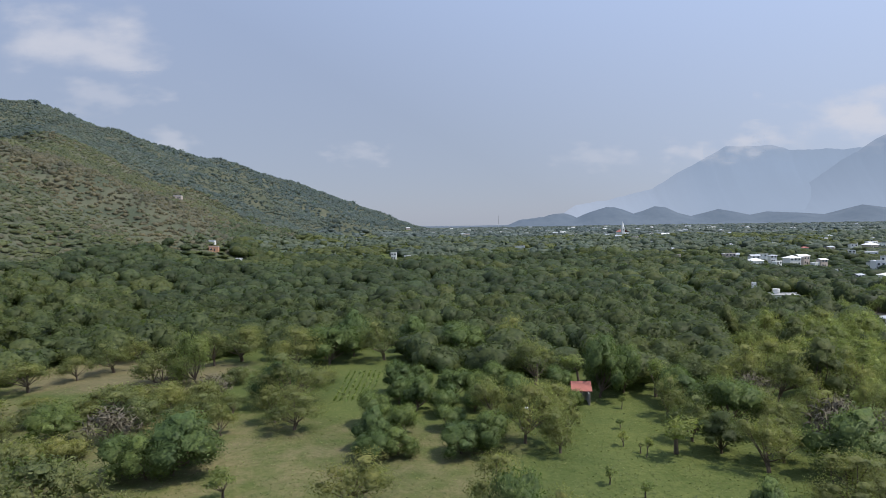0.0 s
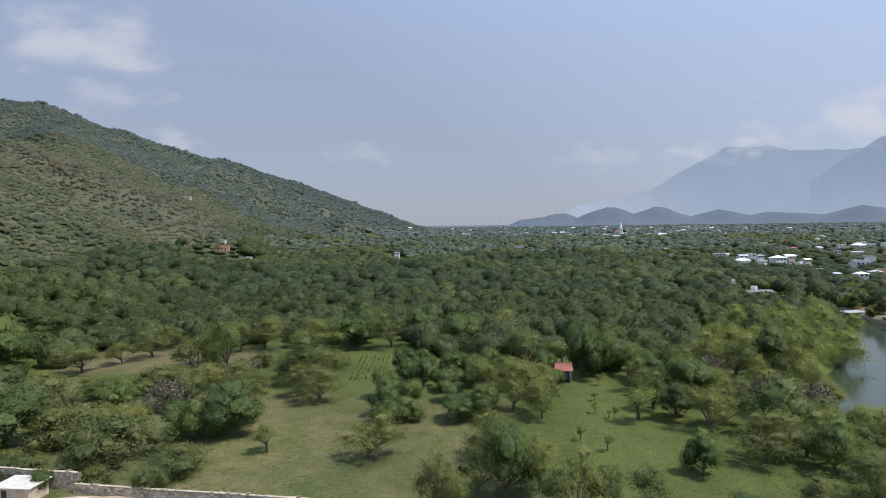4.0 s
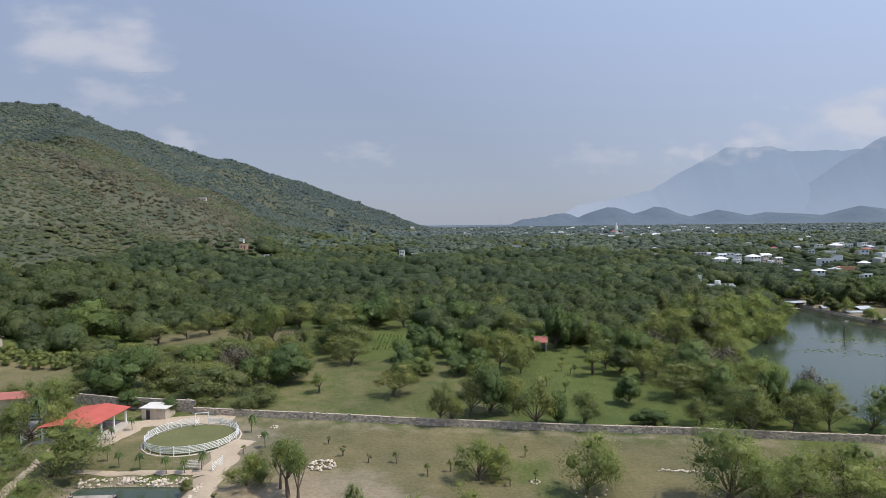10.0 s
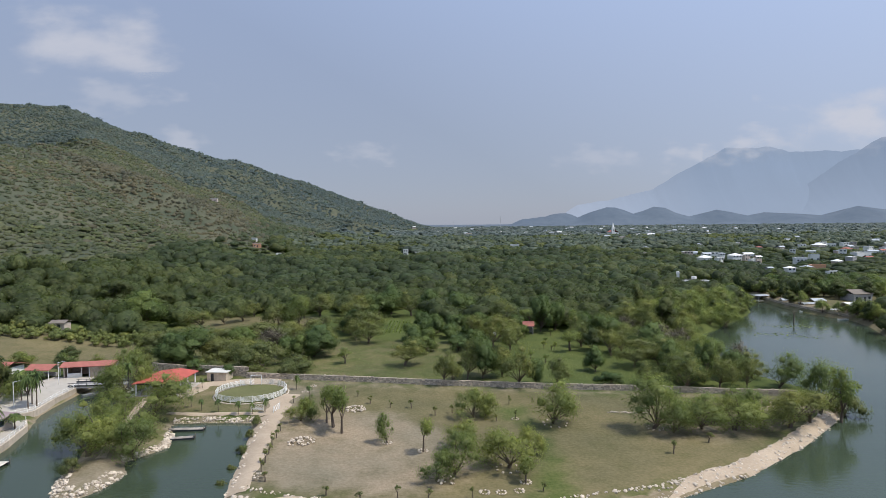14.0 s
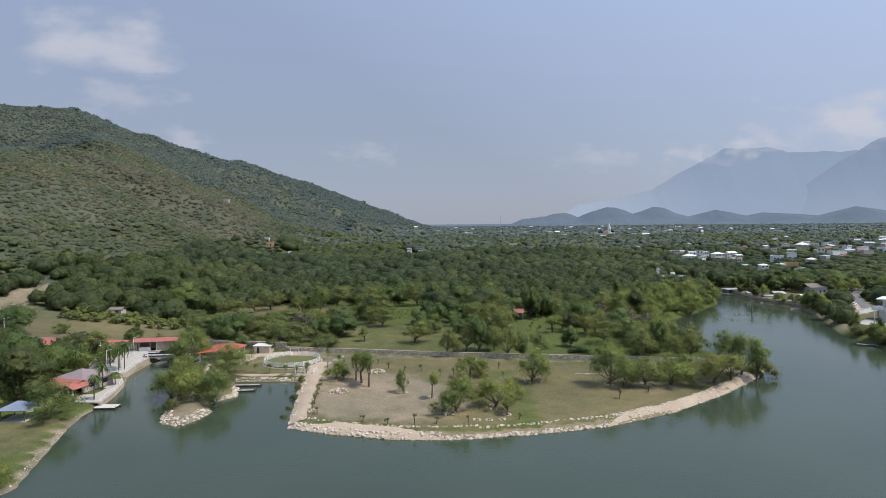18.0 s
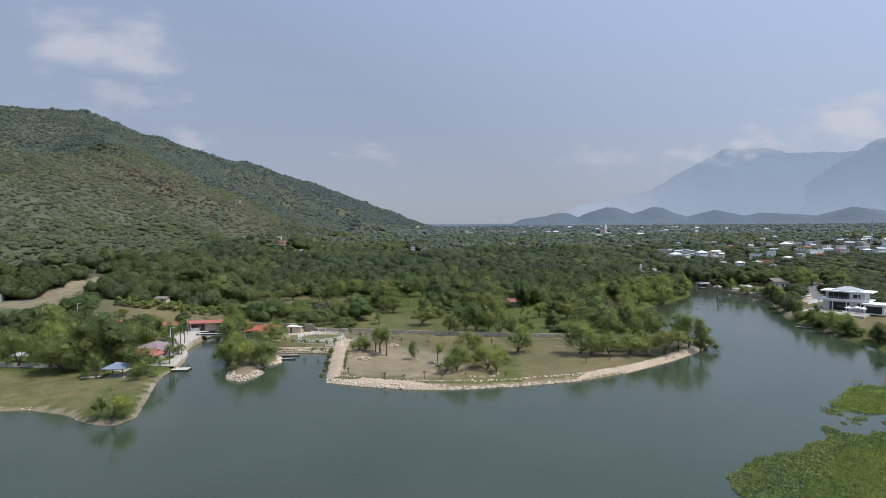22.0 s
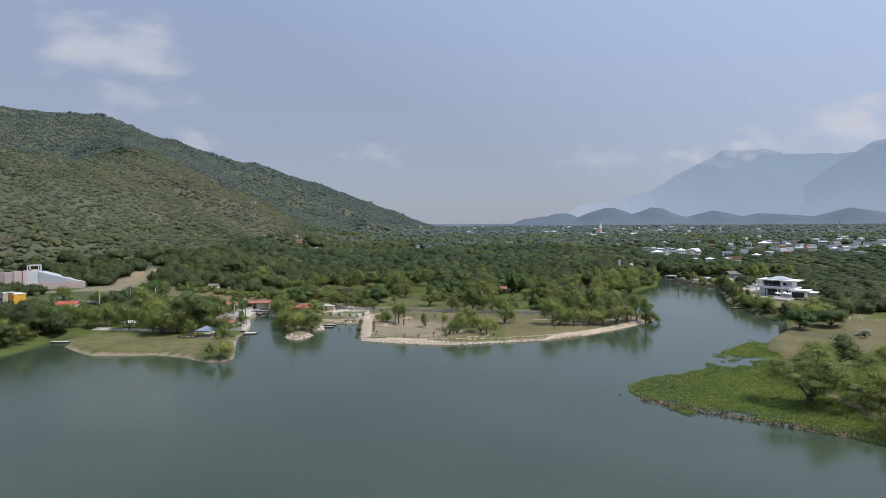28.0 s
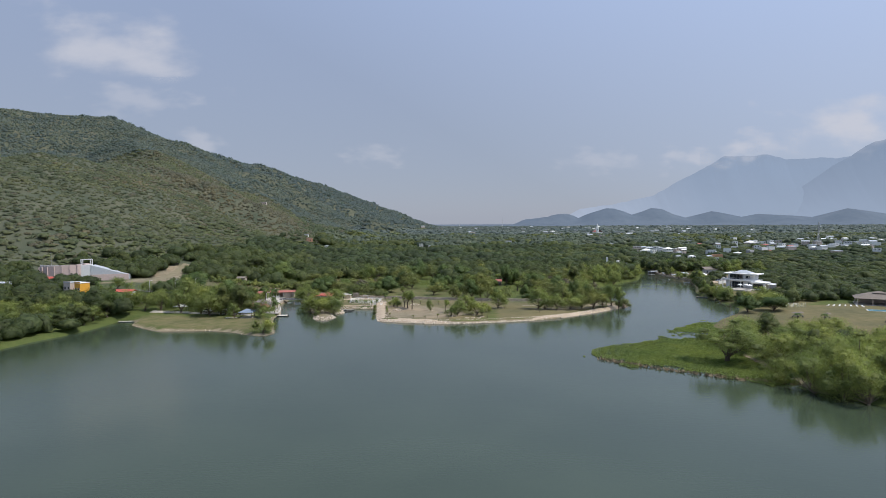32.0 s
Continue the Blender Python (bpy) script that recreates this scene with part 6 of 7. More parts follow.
part("front_wall", box(-3.4, -2.4, -0.3, 3.2, 0.3, 1.4), MAT["white_wall"], b2)
part("roof", gable(12.6, 5.4, 2.85, 0.75, 0.6), MAT["tile_roof"], b2)
for sx in (-5, -1.6, 0.3, 5.3):
    part("post", rod((sx, -2.5, -0.2), (sx, -2.5, 2.95), 0.12), MAT["white_paint"], b2)
BUILT.append((-95, 60, 8))

# bridge across the canal head
br = thing("footbridge", pose(-87.2, 49, 0, 0, 0, 4), "grey concrete footbridge with dark railings over the canal", "bridge")
part("deck", box(0, 0, 1.55, 13, 4.4, 0.4), MAT["grey_wall"], br)
for s in (-1, 1):
    part("railing", box(0, s * 2.1, 2.75, 13, 0.08, 0.1), MAT["dark_metal"], br)
    part("parapet", box(0, s * 2.1, 1.9, 13, 0.12, 0.45), MAT["dark_metal"], br)
    for k in range(7):
        part("railing_post", box(-6 + 2 * k, s * 2.1, 1.9, 0.1, 0.1, 0.9), MAT["dark_metal"], br)
for sx in (-5.5, 5.5):
    part("abutment", box(sx, 0, -1.5, 1.2, 4.2, 3.1), MAT["stone"], br)


def rowboat(x, y, turn, label, mat, length=3.6):
    """An open boat: hull with thickness, thwarts and a gunwale."""
    t = thing("rowing_boat", pose(x, y, 0.0, 0, 0, turn), label, "boat", "boats on the lake")
    bm = bmesh.new()
    rings = []
    for k in range(7):
        s = k / 6
        w = 0.75 * math.sin(math.pi * (0.18 + 0.72 * s)) ** 0.7
        x0 = -length / 2 + length * s
        rise = 0.12 * (abs(s - 0.5) * 2) ** 2
        rings.append([bm.verts.new(p) for p in ((x0, -w, 0.45 + rise), (x0, -w * 0.8, -0.05), (x0, 0, -0.15), (x0, w * 0.8, -0.05), (x0, w, 0.45 + rise))])
    for a, b in zip(rings, rings[1:]):
        for i in range(4):
            bm.faces.new((a[i], b[i], b[i + 1], a[i + 1]))
    bm.faces.new(rings[0])
    bm.faces.new(rings[-1][::-1])
    bmesh.ops.solidify(bm, geom=bm.faces[:], thickness=0.05)
    part("hull", bm, MAT[mat], t)
    for k in (-0.8, 0.1, 0.9):
        part("thwart", box(k, 0, 0.25, 0.25, 1.1, 0.05), MAT["planks"], t)


rowboat(-83.9, -8.2, 40, "small white rowing boat moored by the bank", "white_paint")
rowboat(-84.2, -4.8, 70, "small white rowing boat moored by the bank", "white_paint")
rowboat(-87.6, 45.6, 60, "grey-blue boat tied beneath the footbridge", "grey_roof", 4.0)


def dock(x, y, w, d, turn, label, mat="planks", z=0.35, board=0.5):
    """A floating dock of single boards on floats."""
    t = thing("floating_dock", pose(x, y, 0, 0, 0, turn), label, "dock", "docks")
    n = int(w / board)
    for k in range(n):
        part("board", box(-w / 2 + board * (k + 0.5), 0, z, board - 0.05, d, 0.07, 0, 0.0), MAT[mat], t)
    for s in (-1, 1):
        part("float", box(0, s * (d / 2 - 0.25), -0.25, w - 0.2, 0.4, 0.6), MAT["dark_metal"], t)
        for k in (-1, 1):
            part("mooring_post", rod((k * (w / 2 - 0.1), s * d / 2, -1.5), (k * (w / 2 - 0.1), s * d / 2, 0.9), 0.07), MAT["bark"], t)
    return t


dock(-79.6, 0.4, 5.2, 3.0, 3, "pale plank floating dock beside the restaurant", "pale_planks", 0.4, 0.45)
dock(-52.4, 18.8, 7.2, 1.3, 2, "long narrow grey plank dock in the bay")
dock(-51.6, 13.6, 5.4, 1.2, 10, "long narrow grey plank dock in the bay")
dock(-56.2, 16.4, 5.0, 1.6, 88, "grey plank landing joining the docks")
dock(142.4, 64.0, 7, 1.4, -28, "narrow dark plank jetty by the white house")
dock(-145, -15.5, 6.5, 1.6, 4, "pale concrete-edged landing in the inlet", "pale_planks")


def lamp_post(x, y, h, label="tall pale street lamp with one arm"):
    t = thing("street_lamp", pose(x, y, gz(x, y), 0, 0, 20), label, "street lamp", "street lamps")
    part("pole", rod((0, 0, -0.3), (0, 0, h), 0.11, 0.07, 8), MAT["white_paint"], t)
    a = part("arm", rod((0, 0, h - 0.1), (1.1, 0, h + 0.15), 0.05), MAT["white_paint"], t)
    part("lamp_head", box(1.3, 0, h + 0.05, 0.6, 0.25, 0.12), MAT["steel"], a)


for x, y, h in ((-96, 30.5, 6), (-158, 34, 7), (-143.5, 57, 7.5), (-150, 46, 7), (-98, 50, 6)):
    lamp_post(x, y, h)

# gazebo and camp on the western lawn
gzb = thing("gazebo", pose(-92.5, -11.0, gz(-92.5, -11.0), 0, 0, 2), "open gazebo with a blue-grey hipped sheet roof", "gazebo")
part("roof", hip(5.4, 5.0, 2.5, 1.5, 0.5), MAT["blue_roof"], gzb, "blue-grey sheet roof")
for sx in (-2.5, 2.5):
    for sy in (-2.3, 2.3):
        part("post", rod((sx, sy, -0.3), (sx, sy, 2.6), 0.12), MAT["bark"], gzb)
part("floor", box(0, 0, -0.3, 5.6, 5.2, 0.45), MAT["pavement"], gzb)
ap = thing("boat_ramp", pose(-99, -12.5, 1.2, 0, 0, 12), "long pale plank ramp beside the gazebo", "ramp")
part("ramp", box(0, 0, 0.1, 5.5, 1.6, 0.12), MAT["pale_planks"], ap)
for s in (-1, 1):
    part("support", box(s * 2.4, 0, -0.6, 0.2, 1.4, 0.75), MAT["planks"], ap)


def canopy_tent(x, y, w, d, turn, label):
    t = thing("picnic_shelter", pose(x, y, gz(x, y), 0, 0, turn), label, "shelter", "picnic shelters")
    part("roof", hip(w, d, 2.3, 0.9, 0.3), MAT["white_paint"], t)
    for sx in (-1, 1):
        for sy in (-1, 1):
            part("post", rod((sx * w / 2, sy * d / 2, -0.2), (sx * w / 2, sy * d / 2, 2.35), 0.06), MAT["steel"], t)


canopy_tent(-112, 0, 4.5, 3, 5, "white canvas picnic shelter beneath the trees")
canopy_tent(-104, -3, 4, 3, -10, "white canvas picnic shelter beneath the trees")
canopy_tent(-128, 2, 5, 3, 0, "white canvas picnic shelter beneath the trees")


def car(x, y, turn, mat, label):
    """A parked car: body, cabin glass, four wheels and lamps."""
    t = thing("car", pose(x, y, gz(x, y) + 0.2, 0, 0, turn), label, "car", "parked cars")
    bm = box(0, 0, 0.35, 4.3, 1.75, 0.6, 0, 0.14)
    part("body", bm, MAT[mat], t)
    cb = bmesh.new()
    add_box(cb, -0.2, 0, 0.93, 2.3, 1.5, 0.55, 0, 0.18)
    part("cabin", cb, MAT["glass"], t, "dark window glass")
    part("roof_panel", box(-0.2, 0, 1.46, 1.7, 1.35, 0.06), MAT[mat], t)
    for sx in (-1.35, 1.35):
        for sy in (-0.82, 0.82):
            w = part("wheel", rod((sx, sy - 0.1, 0.33), (sx, sy + 0.1, 0.33), 0.33, 0.33, 14), MAT["dark_metal"], t, "black tyre")
            part("rim", rod((sx, sy - 0.12, 0.33), (sx, sy + 0.12, 0.33), 0.19, 0.19, 10), MAT["steel"], w)
    for sy in (-0.6, 0.6):
        part("headlight", box(2.12, sy, 0.62, 0.08, 0.35, 0.16), MAT["white_paint"], t)


car(-116, 3, 20, "white_paint", "white car parked beneath the trees")
car(-109, 3.5, 5, "steel", "silver car parked beneath the trees")
car(188, 141, 40, "white_paint", "white car parked in the gravel yard")
car(193, 150, 60, "dark_metal", "dark car parked in the gravel yard")
car(180, 131, 30, "steel", "silver car parked in the gravel yard")

# buildings at the western edge
ar = thing("arena", pose(-232, 84, gz(-232, 84) - 1.0, 0, 0, 14) @ Matrix.Scale(0.70, 4), "faded rose arena with curved tiers and a white framed block", "arena")
for k in range(9):
    a = math.radians(200 + 16 * k)
    part("wall_segment", box(21 * math.cos(a), 21 * math.sin(a) * 0.7, -2, 6.4, 0.8, 12 + 0.4 * k, a + math.pi / 2), MAT["rose_wall"], ar)
    part("buttress", box(21.6 * math.cos(a + 0.14), 21.6 * math.sin(a + 0.14) * 0.7, -2, 0.9, 0.9, 11.6 + 0.4 * k, a), MAT["rose_wall"], ar)
for k in range(6):
    rad = 19 - 2.0 * k
    bm = bmesh.new()
    for q in range(12):
        a = math.radians(195 + 13 * q)
        add_box(bm, rad * math.cos(a), rad * math.sin(a) * 0.7, -2, rad * 0.26, 2.0, 14 - 1.9 * k, a + math.pi / 2)
    part("tier", bm, MAT["grey_wall"], ar)
bl = part("upper_block", box(18, -9, -2, 8, 5, 14.0), MAT["white_wall"], ar)
for sx in (14.3, 21.7):
    for sy in (-11.2, -6.8):
        part("frame_post", box(sx, sy, 11.9, 0.6, 0.6, 4.2), MAT["white_wall"], bl)
for sy in (-11.2, -6.8):
    part("frame_beam", box(18, sy, 16.1, 8, 0.6, 0.6), MAT["white_wall"], bl)
bm = prism([(22, -12), (50, -7), (50, 3), (22, 0)], -2, 0.5)
for v in bm.verts:
    if v.co.z > 0:
        v.co.z = 11.5 if v.co.x < 30 else 2.5
part("sloping_stand", bm, MAT["grey_roof"], ar, "long sloping grey concrete stand")
part("stand_wall", box(36, -10.2, -2, 29, 0.5, 5.5, 0.18), MAT["rose_wall"], ar)
part("flagpole", rod((-8, -12, 8), (-8, -12, 24), 0.12), MAT["steel"], ar)
BUILT.append((-232, 82, 18))
BUILT.append((-206, 76, 12))
small_house(-184, 18, 4.8, 4.8, 7.6, -30, "yellow_wall", "white_wall", "flat", "orange-yellow two-storey cube house with white rim", "houses at the western edge")
small_house(-191, 22, 6, 6, 7.0, -30, "beige_wall", "grey_roof", "flat", "beige two-storey house beside the yellow one", "houses at the western edge")
small_house(-226, 54, 10, 7, 3.6, 8, "white_wall", "red_roof", "gable", "white house with a bright red pitched roof", "houses at the western edge")
small_house(-232, 34, 9, 6, 3.2, 0, "grey_wall", "grey_roof", "gable", "grey shed with a pitched sheet roof", "houses at the western edge")
small_house(-165, 23, 8.5, 5, 3, 0, "white_wall", "red_roof", "gable", "small white house with a red pitched roof", "houses at the western edge")
small_house(-157, 20, 5, 4, 2.8, 10, "white_wall", "grey_roof", "gable", "small white cabin with a grey roof", "houses at the western edge")
small_house(-136, 113, 5, 4, 2.4, 0, "beige_wall", "thatch", "gable", "small pale farm shed beneath trees", "houses at the western edge")

# hut in the orchard
ht = thing("orchard_hut", pose(30.6, 113, gz(30.6, 113), 0, 0, -6), "small open hut with a red sheet roof beneath a tree", "hut")
part("roof", gable(3.4, 4.2, 2.9, 1.4, 0.35, 0.08), MAT["tile_roof"], ht, "red painted sheet roof")
for sx in (-1.6, 1.6):
    for sy in (-2.0, 2.0):
        part("post", rod((sx, sy, -0.3), (sx, sy, 3.05), 0.1), MAT["planks"], ht)
part("wall", box(0.0, 1.9, -0.2, 3.0, 0.2, 2.8), MAT["grey_wall"], ht)
part("side_wall", box(1.5, 0, -0.2, 0.2, 3.6, 2.4), MAT["grey_wall"], ht)
wt = thing("water_tank", pose(17.5, 100, gz(17.5, 100)), "small white water tank on a post frame", "tank")
part("tank", rod((0, 0, 2.0), (0, 0, 3.2), 0.55, 0.5, 12), MAT["white_paint"], wt)
for i in range(4):
    a = i * math.pi / 2 + 0.4
    part("leg", rod((0.4 * math.cos(a), 0.4 * math.sin(a), -0.3), (0.4 * math.cos(a), 0.4 * math.sin(a), 2.05), 0.06), MAT["bark"], wt)

# white modern house on the eastern shore
mh = thing("modern_house", pose(181, 98, 2.4, 0, 0, -46) @ Matrix.Diagonal((1.08, 1.0, 1.32, 1)), "white modern two-storey lake house with glass fronts and terraces", "house")
part("lower_walls", shell(16, 9, 3.2, 0.3, (-2, 7, 2.7)), MAT["white_wall"], mh)
part("floor_slab", box(-0.5, -1, 3.2, 19, 12, 0.35), MAT["white_wall"], mh)
for x, y, ln, dp in ((0, 3.85, 14, 0.3), (-6.85, 0, 0.3, 7.4), (6.85, 0, 0.3, 7.4)):
    part("upper_wall", box(x, y, 3.55, ln, dp, 2.65), MAT["white_wall"], mh)
for x, ln in ((-6.6, 0.9), (4.2, 5.6)):
    part("front_pier", box(x, -3.85, 3.55, ln, 0.3, 2.65), MAT["white_wall"], mh)
part("roof_slab", box(0.5, -0.8, 6.2, 18.5, 11, 0.4), MAT["white_wall"], mh)
for z, w, x0 in ((0.2, 6.8, -2), (3.7, 5.3, -3.4)):
    for k in range(3):
        f = part("window", box(x0 - w / 2 + w * (k + 0.5) / 3, -4.2 + 0.4 * (z > 1), z, w / 3 - 0.1, 0.12, 2.4), MAT["dark_metal"], mh)
        part("pane", box(x0 - w / 2 + w * (k + 0.5) / 3, -4.27 + 0.4 * (z > 1), z + 0.1, w / 3 - 0.3, 0.04, 2.2), MAT["glass"], f)
windows(mh, [(4, -4.05, 4.3, 2.4, 1.2, 0), (5.5, -4.55, 1.0, 2.4, 1.4, 0), (-8.03, 0, 1.0, 2.4, 1.4, -math.pi / 2)])
for k in range(10):
    part("balcony_post", rod((-9.5 + 1.7 * k, -6.6, 3.5), (-9.5 + 1.7 * k, -6.6, 4.5), 0.04), MAT["steel"], mh)
part("balcony_rail", rod((-9.6, -6.6, 4.5), (6, -6.6, 4.5), 0.05), MAT["steel"], mh)
for sx in (-9, -4, 1, 6):
    part("column", box(sx, -6.4, -0.3, 0.35, 0.35, 3.5), MAT["white_wall"], mh)
ter = part("terrace", box(-1, -13, -2.6, 22, 15, 2.7), MAT["pavement"], mh)
part("lower_terrace", box(2, -22, -4.2, 18, 6, 2.4), MAT["pale_stone"], ter)
part("pool", box(-4, -10.5, 0.1, 9, 3, 0.06), MAT["water"], ter, "small blue pool")
an = part("annexe", box(11, -5, -0.3, 7, 8, 3.2), MAT["white_wall"], mh)
part("annexe_roof", box(11, -5, 2.9, 8.2, 9.4, 0.3), MAT["white_wall"], an)
# dark panel on the solid annexe, painted as a shaded opening
part("annexe_shade_panel", box(11, -9.02, 0.2, 5.4, 0.12, 2.2), MAT["dark_opening"], an)
part("pergola", box(16.4, -3, 2.3, 3.5, 7, 0.15), MAT["white_paint"], an)
part("garden_wall", box(2, 9, -0.5, 26, 0.4, 2.4), MAT["grey_wall"], mh)
part("upper_roof", hip(9, 6.5, 6.62, 1.3, 0.5), MAT["grey_roof"], mh, "low hipped pale roof")
for k in range(9):
    part("sun_slat", box(4.4 + 0.42 * k, -4.15, 3.6, 0.12, 0.18, 2.5), MAT["white_paint"], mh)
part("parapet", box(-0.5, -7.0, 3.5, 19, 0.2, 0.5), MAT["white_wall"], mh)
for k in range(7):
    part("step", box(-12 + 0.1 * k, -12 - 0.7 * k, -0.2 - 0.32 * k, 3.2, 0.75, 0.3), MAT["pavement"], ter)
for k, (sx, sy) in enumerate(((6, -12), (8.4, -14), (3.6, -15))):
    um = part("parasol", rod((sx, sy, 1.9), (sx, sy, 2.5), 1.5, 0.1, 8), MAT["white_paint"], ter, "white parasol")
    part("parasol_pole", rod((sx, sy, 0), (sx, sy, 2.3), 0.05), MAT["steel"], um)
BUILT.append((184, 99, 16))
BUILT.append((172, 86, 14))
for k, (x, y) in enumerate(((147, 53), (150, 47), (148, 42))):
    dock(x, y, 4.5, 2.2, -20 - 20 * k, "stone-edged boat landing beneath the white house", "pale_planks", 0.6)


def boathouse(x, y, w, d, turn, mat, label, h=2.6, pitched=False):
    t = thing("boathouse", pose(x, y, 0.5, 0, 0, turn), label, "boathouse", "boathouses on the far bank")
    part("deck", box(0, 0, 0, w + 1, d + 1, 0.2), MAT["pale_planks"], t)
    part("roof", gable(w, d, h, d * 0.2, 0.3) if pitched else box(0, 0, h, w + 0.6, d + 0.6, 0.18), MAT[mat], t)
    for sx in (-1, 1):
        for sy in (-1, 1):
            part("post", rod((sx * w / 2, sy * d / 2, -2.2), (sx * w / 2, sy * d / 2, h + 0.1), 0.1), MAT["white_paint"], t)
    part("back_wall", box(0, d / 2, 0.2, w, 0.15, h - 0.3), MAT["grey_wall"], t)


boathouse(162, 207, 8, 5, 15, "grey_roof", "low boathouse with a grey sheet roof")
boathouse(166, 190, 6, 4, -10, "grey_roof", "small boathouse with a weathered roof", 2.4, True)
boathouse(168, 176, 7, 4, 0, "grey_roof", "boathouse with a flat white roof")
boathouse(176, 184, 6, 5, 10, "grey_roof", "boathouse with a pitched grey roof", 2.8, True)
boathouse(182, 168, 9, 6, 20, "white_paint", "wide boathouse with a pitched pale roof", 3.0, True)
boathouse(172, 160, 11, 3, 12, "white_paint", "long pale quay shelter beside the water", 2.2)
rowboat(166, 148, 10, "white motor boat moored on the far bank", "white_paint", 6)
rowboat(163, 172, 30, "white boat moored on the far bank", "white_paint", 5)
small_house(196, 186, 10, 8, 3.4, 10, "grey_wall", "thatch", "gable", "low grey house with a brown roof by the far bank", "houses on the far bank")

part_wall = thing("yard_wall", pose(182, 122, gz(182, 122), 0, 0, 35), "pale rendered yard wall beside the gravel yard", "wall")
part("wall", box(0, 0, -0.5, 20, 0.3, 2.4), MAT["white_wall"], part_wall)
part("coping", box(0, 0, 1.9, 20.2, 0.45, 0.12), MAT["grey_wall"], part_wall)

# club house, pool and garden on the eastern lawn
cl = thing("club_pavilion", pose(214, 24, gz(214, 24), 0, 0, -28), "open club pavilion with a large grey hipped roof", "pavilion")
part("roof", hip(20, 13, 3.2, 3.0, 0.8), MAT["thatch"], cl, "grey hipped shingle roof")
part("lantern_roof", hip(5, 3.5, 5.7, 1.0, 0.5), MAT["thatch"], cl)
for sx in (-9.5, -3.2, 3.2, 9.5):
    for sy in (-6, 6):
        part("column", box(sx, sy, -0.4, 0.5, 0.5, 3.7), MAT["beige_wall"], cl)
part("floor", box(0, 0, -0.5, 21, 14, 0.65), MAT["pavement"], cl)
part("back_wall", box(0, 5, 0, 16, 0.3, 3.0), MAT["beige_wall"], cl)
BUILT.append((214, 24, 13))
pl = thing("swimming_pool", pose(201, 3, gz(201, 3), 0, 0, -28), "small bright blue pool with pale edging", "pool")
part("edging", box(0, 0, -0.3, 12, 6, 0.42), MAT["pavement"], pl)
part("basin_water", box(0, 0, 0.06, 10.6, 4.6, 0.1), MAT["pool"], pl, "bright blue water")


def lounger(x, y, turn):
    t = thing("sun_lounger", pose(x, y, gz(x, y), 0, 0, turn), "white plastic sun lounger on the lawn", "lounger", "sun loungers")
    part("seat", box(0, 0, 0.32, 1.4, 0.65, 0.07), MAT["white_paint"], t)
    bk = part("backrest", box(0, 0, 0, 0.7, 0.65, 0.06), MAT["white_paint"], t)
    bk.matrix_basis = pose(0.95, 0, 0.55, 0, -40, 0)
    for sx in (-0.6, 0.6):
        for sy in (-0.27, 0.27):
            part("leg", box(sx, sy, -0.05, 0.06, 0.06, 0.4), MAT["white_paint"], t)


for k in range(7):
    lounger(186 + 2.4 * k, 20 - 0.8 * k, 30 + 9 * k)
fn = thing("garden_fence", pose(168, 18, gz(168, 18)), "green wire garden fence on steel posts", "fence")
for k in range(7):
    part("post", rod((-6 + 2 * k, 0, -0.3), (-6 + 2 * k, 0, 1.8), 0.05), MAT["steel"], fn)
for k in range(4):
    part("wire", rod((-6, 0, 0.3 + 0.45 * k), (6, 0, 0.3 + 0.45 * k), 0.02, 0.02, 4), MAT["steel"], fn)


def garden_bench(x, y, turn):
    t = thing("garden_table", pose(x, y, gz(x, y), 0, 0, turn), "dark picnic table with a parasol on the lawn", "table", "tables on the lawn")
    part("tabletop", rod((0, 0, 0.7), (0, 0, 0.78), 0.9, 0.9, 12), MAT["dark_metal"], t)
    part("pole", rod((0, 0, -0.1), (0, 0, 2.3), 0.05), MAT["steel"], t)
    part("parasol", rod((0, 0, 1.9), (0, 0, 2.5), 1.5, 0.1, 8), MAT["thatch"], t, "dark thatched parasol")
    for i in range(4):
        a = i * math.pi / 2
        part("stool", rod((1.2 * math.cos(a), 1.2 * math.sin(a), -0.1), (1.2 * math.cos(a), 1.2 * math.sin(a), 0.45), 0.2, 0.2, 8), MAT["dark_metal"], t)


for x, y in ((150, -16), (153, -15), (163, -18), (181, -30), (186, -31)):
    garden_bench(x, y, 20)

# ---- rocks ----
rock_meshes = []
for i in range(8):
    bm = bmesh.new()
    bmesh.ops.create_icosphere(bm, subdivisions=1, radius=0.5)
    g = random.Random(70 + i)
    for v in bm.verts:
        v.co *= g.uniform(0.75, 1.2)
        v.co.z *= 0.7
    me = bpy.data.meshes.new("rock")
    bm.to_mesh(me)
    bm.free()
    me.materials.append(MAT["pale_stone"])
    rock_meshes.append(me)


def along(line, n, g, off):
    """Random places along a line, off to its left by a range."""
    segs = [(a, b, math.hypot(b[0] - a[0], b[1] - a[1])) for a, b in zip(line, line[1:])]
    total = sum(s[2] for s in segs)
    for _ in range(n):
        d = g.uniform(0, total)
        for a, b, ln in segs:
            if d <= ln:
                break
            d -= ln
        t, o = d / ln, g.uniform(*off)
        nx_, ny_ = -(b[1] - a[1]) / ln, (b[0] - a[0]) / ln
        yield a[0] + (b[0] - a[0]) * t + nx_ * o, a[1] + (b[1] - a[1]) * t + ny_ * o


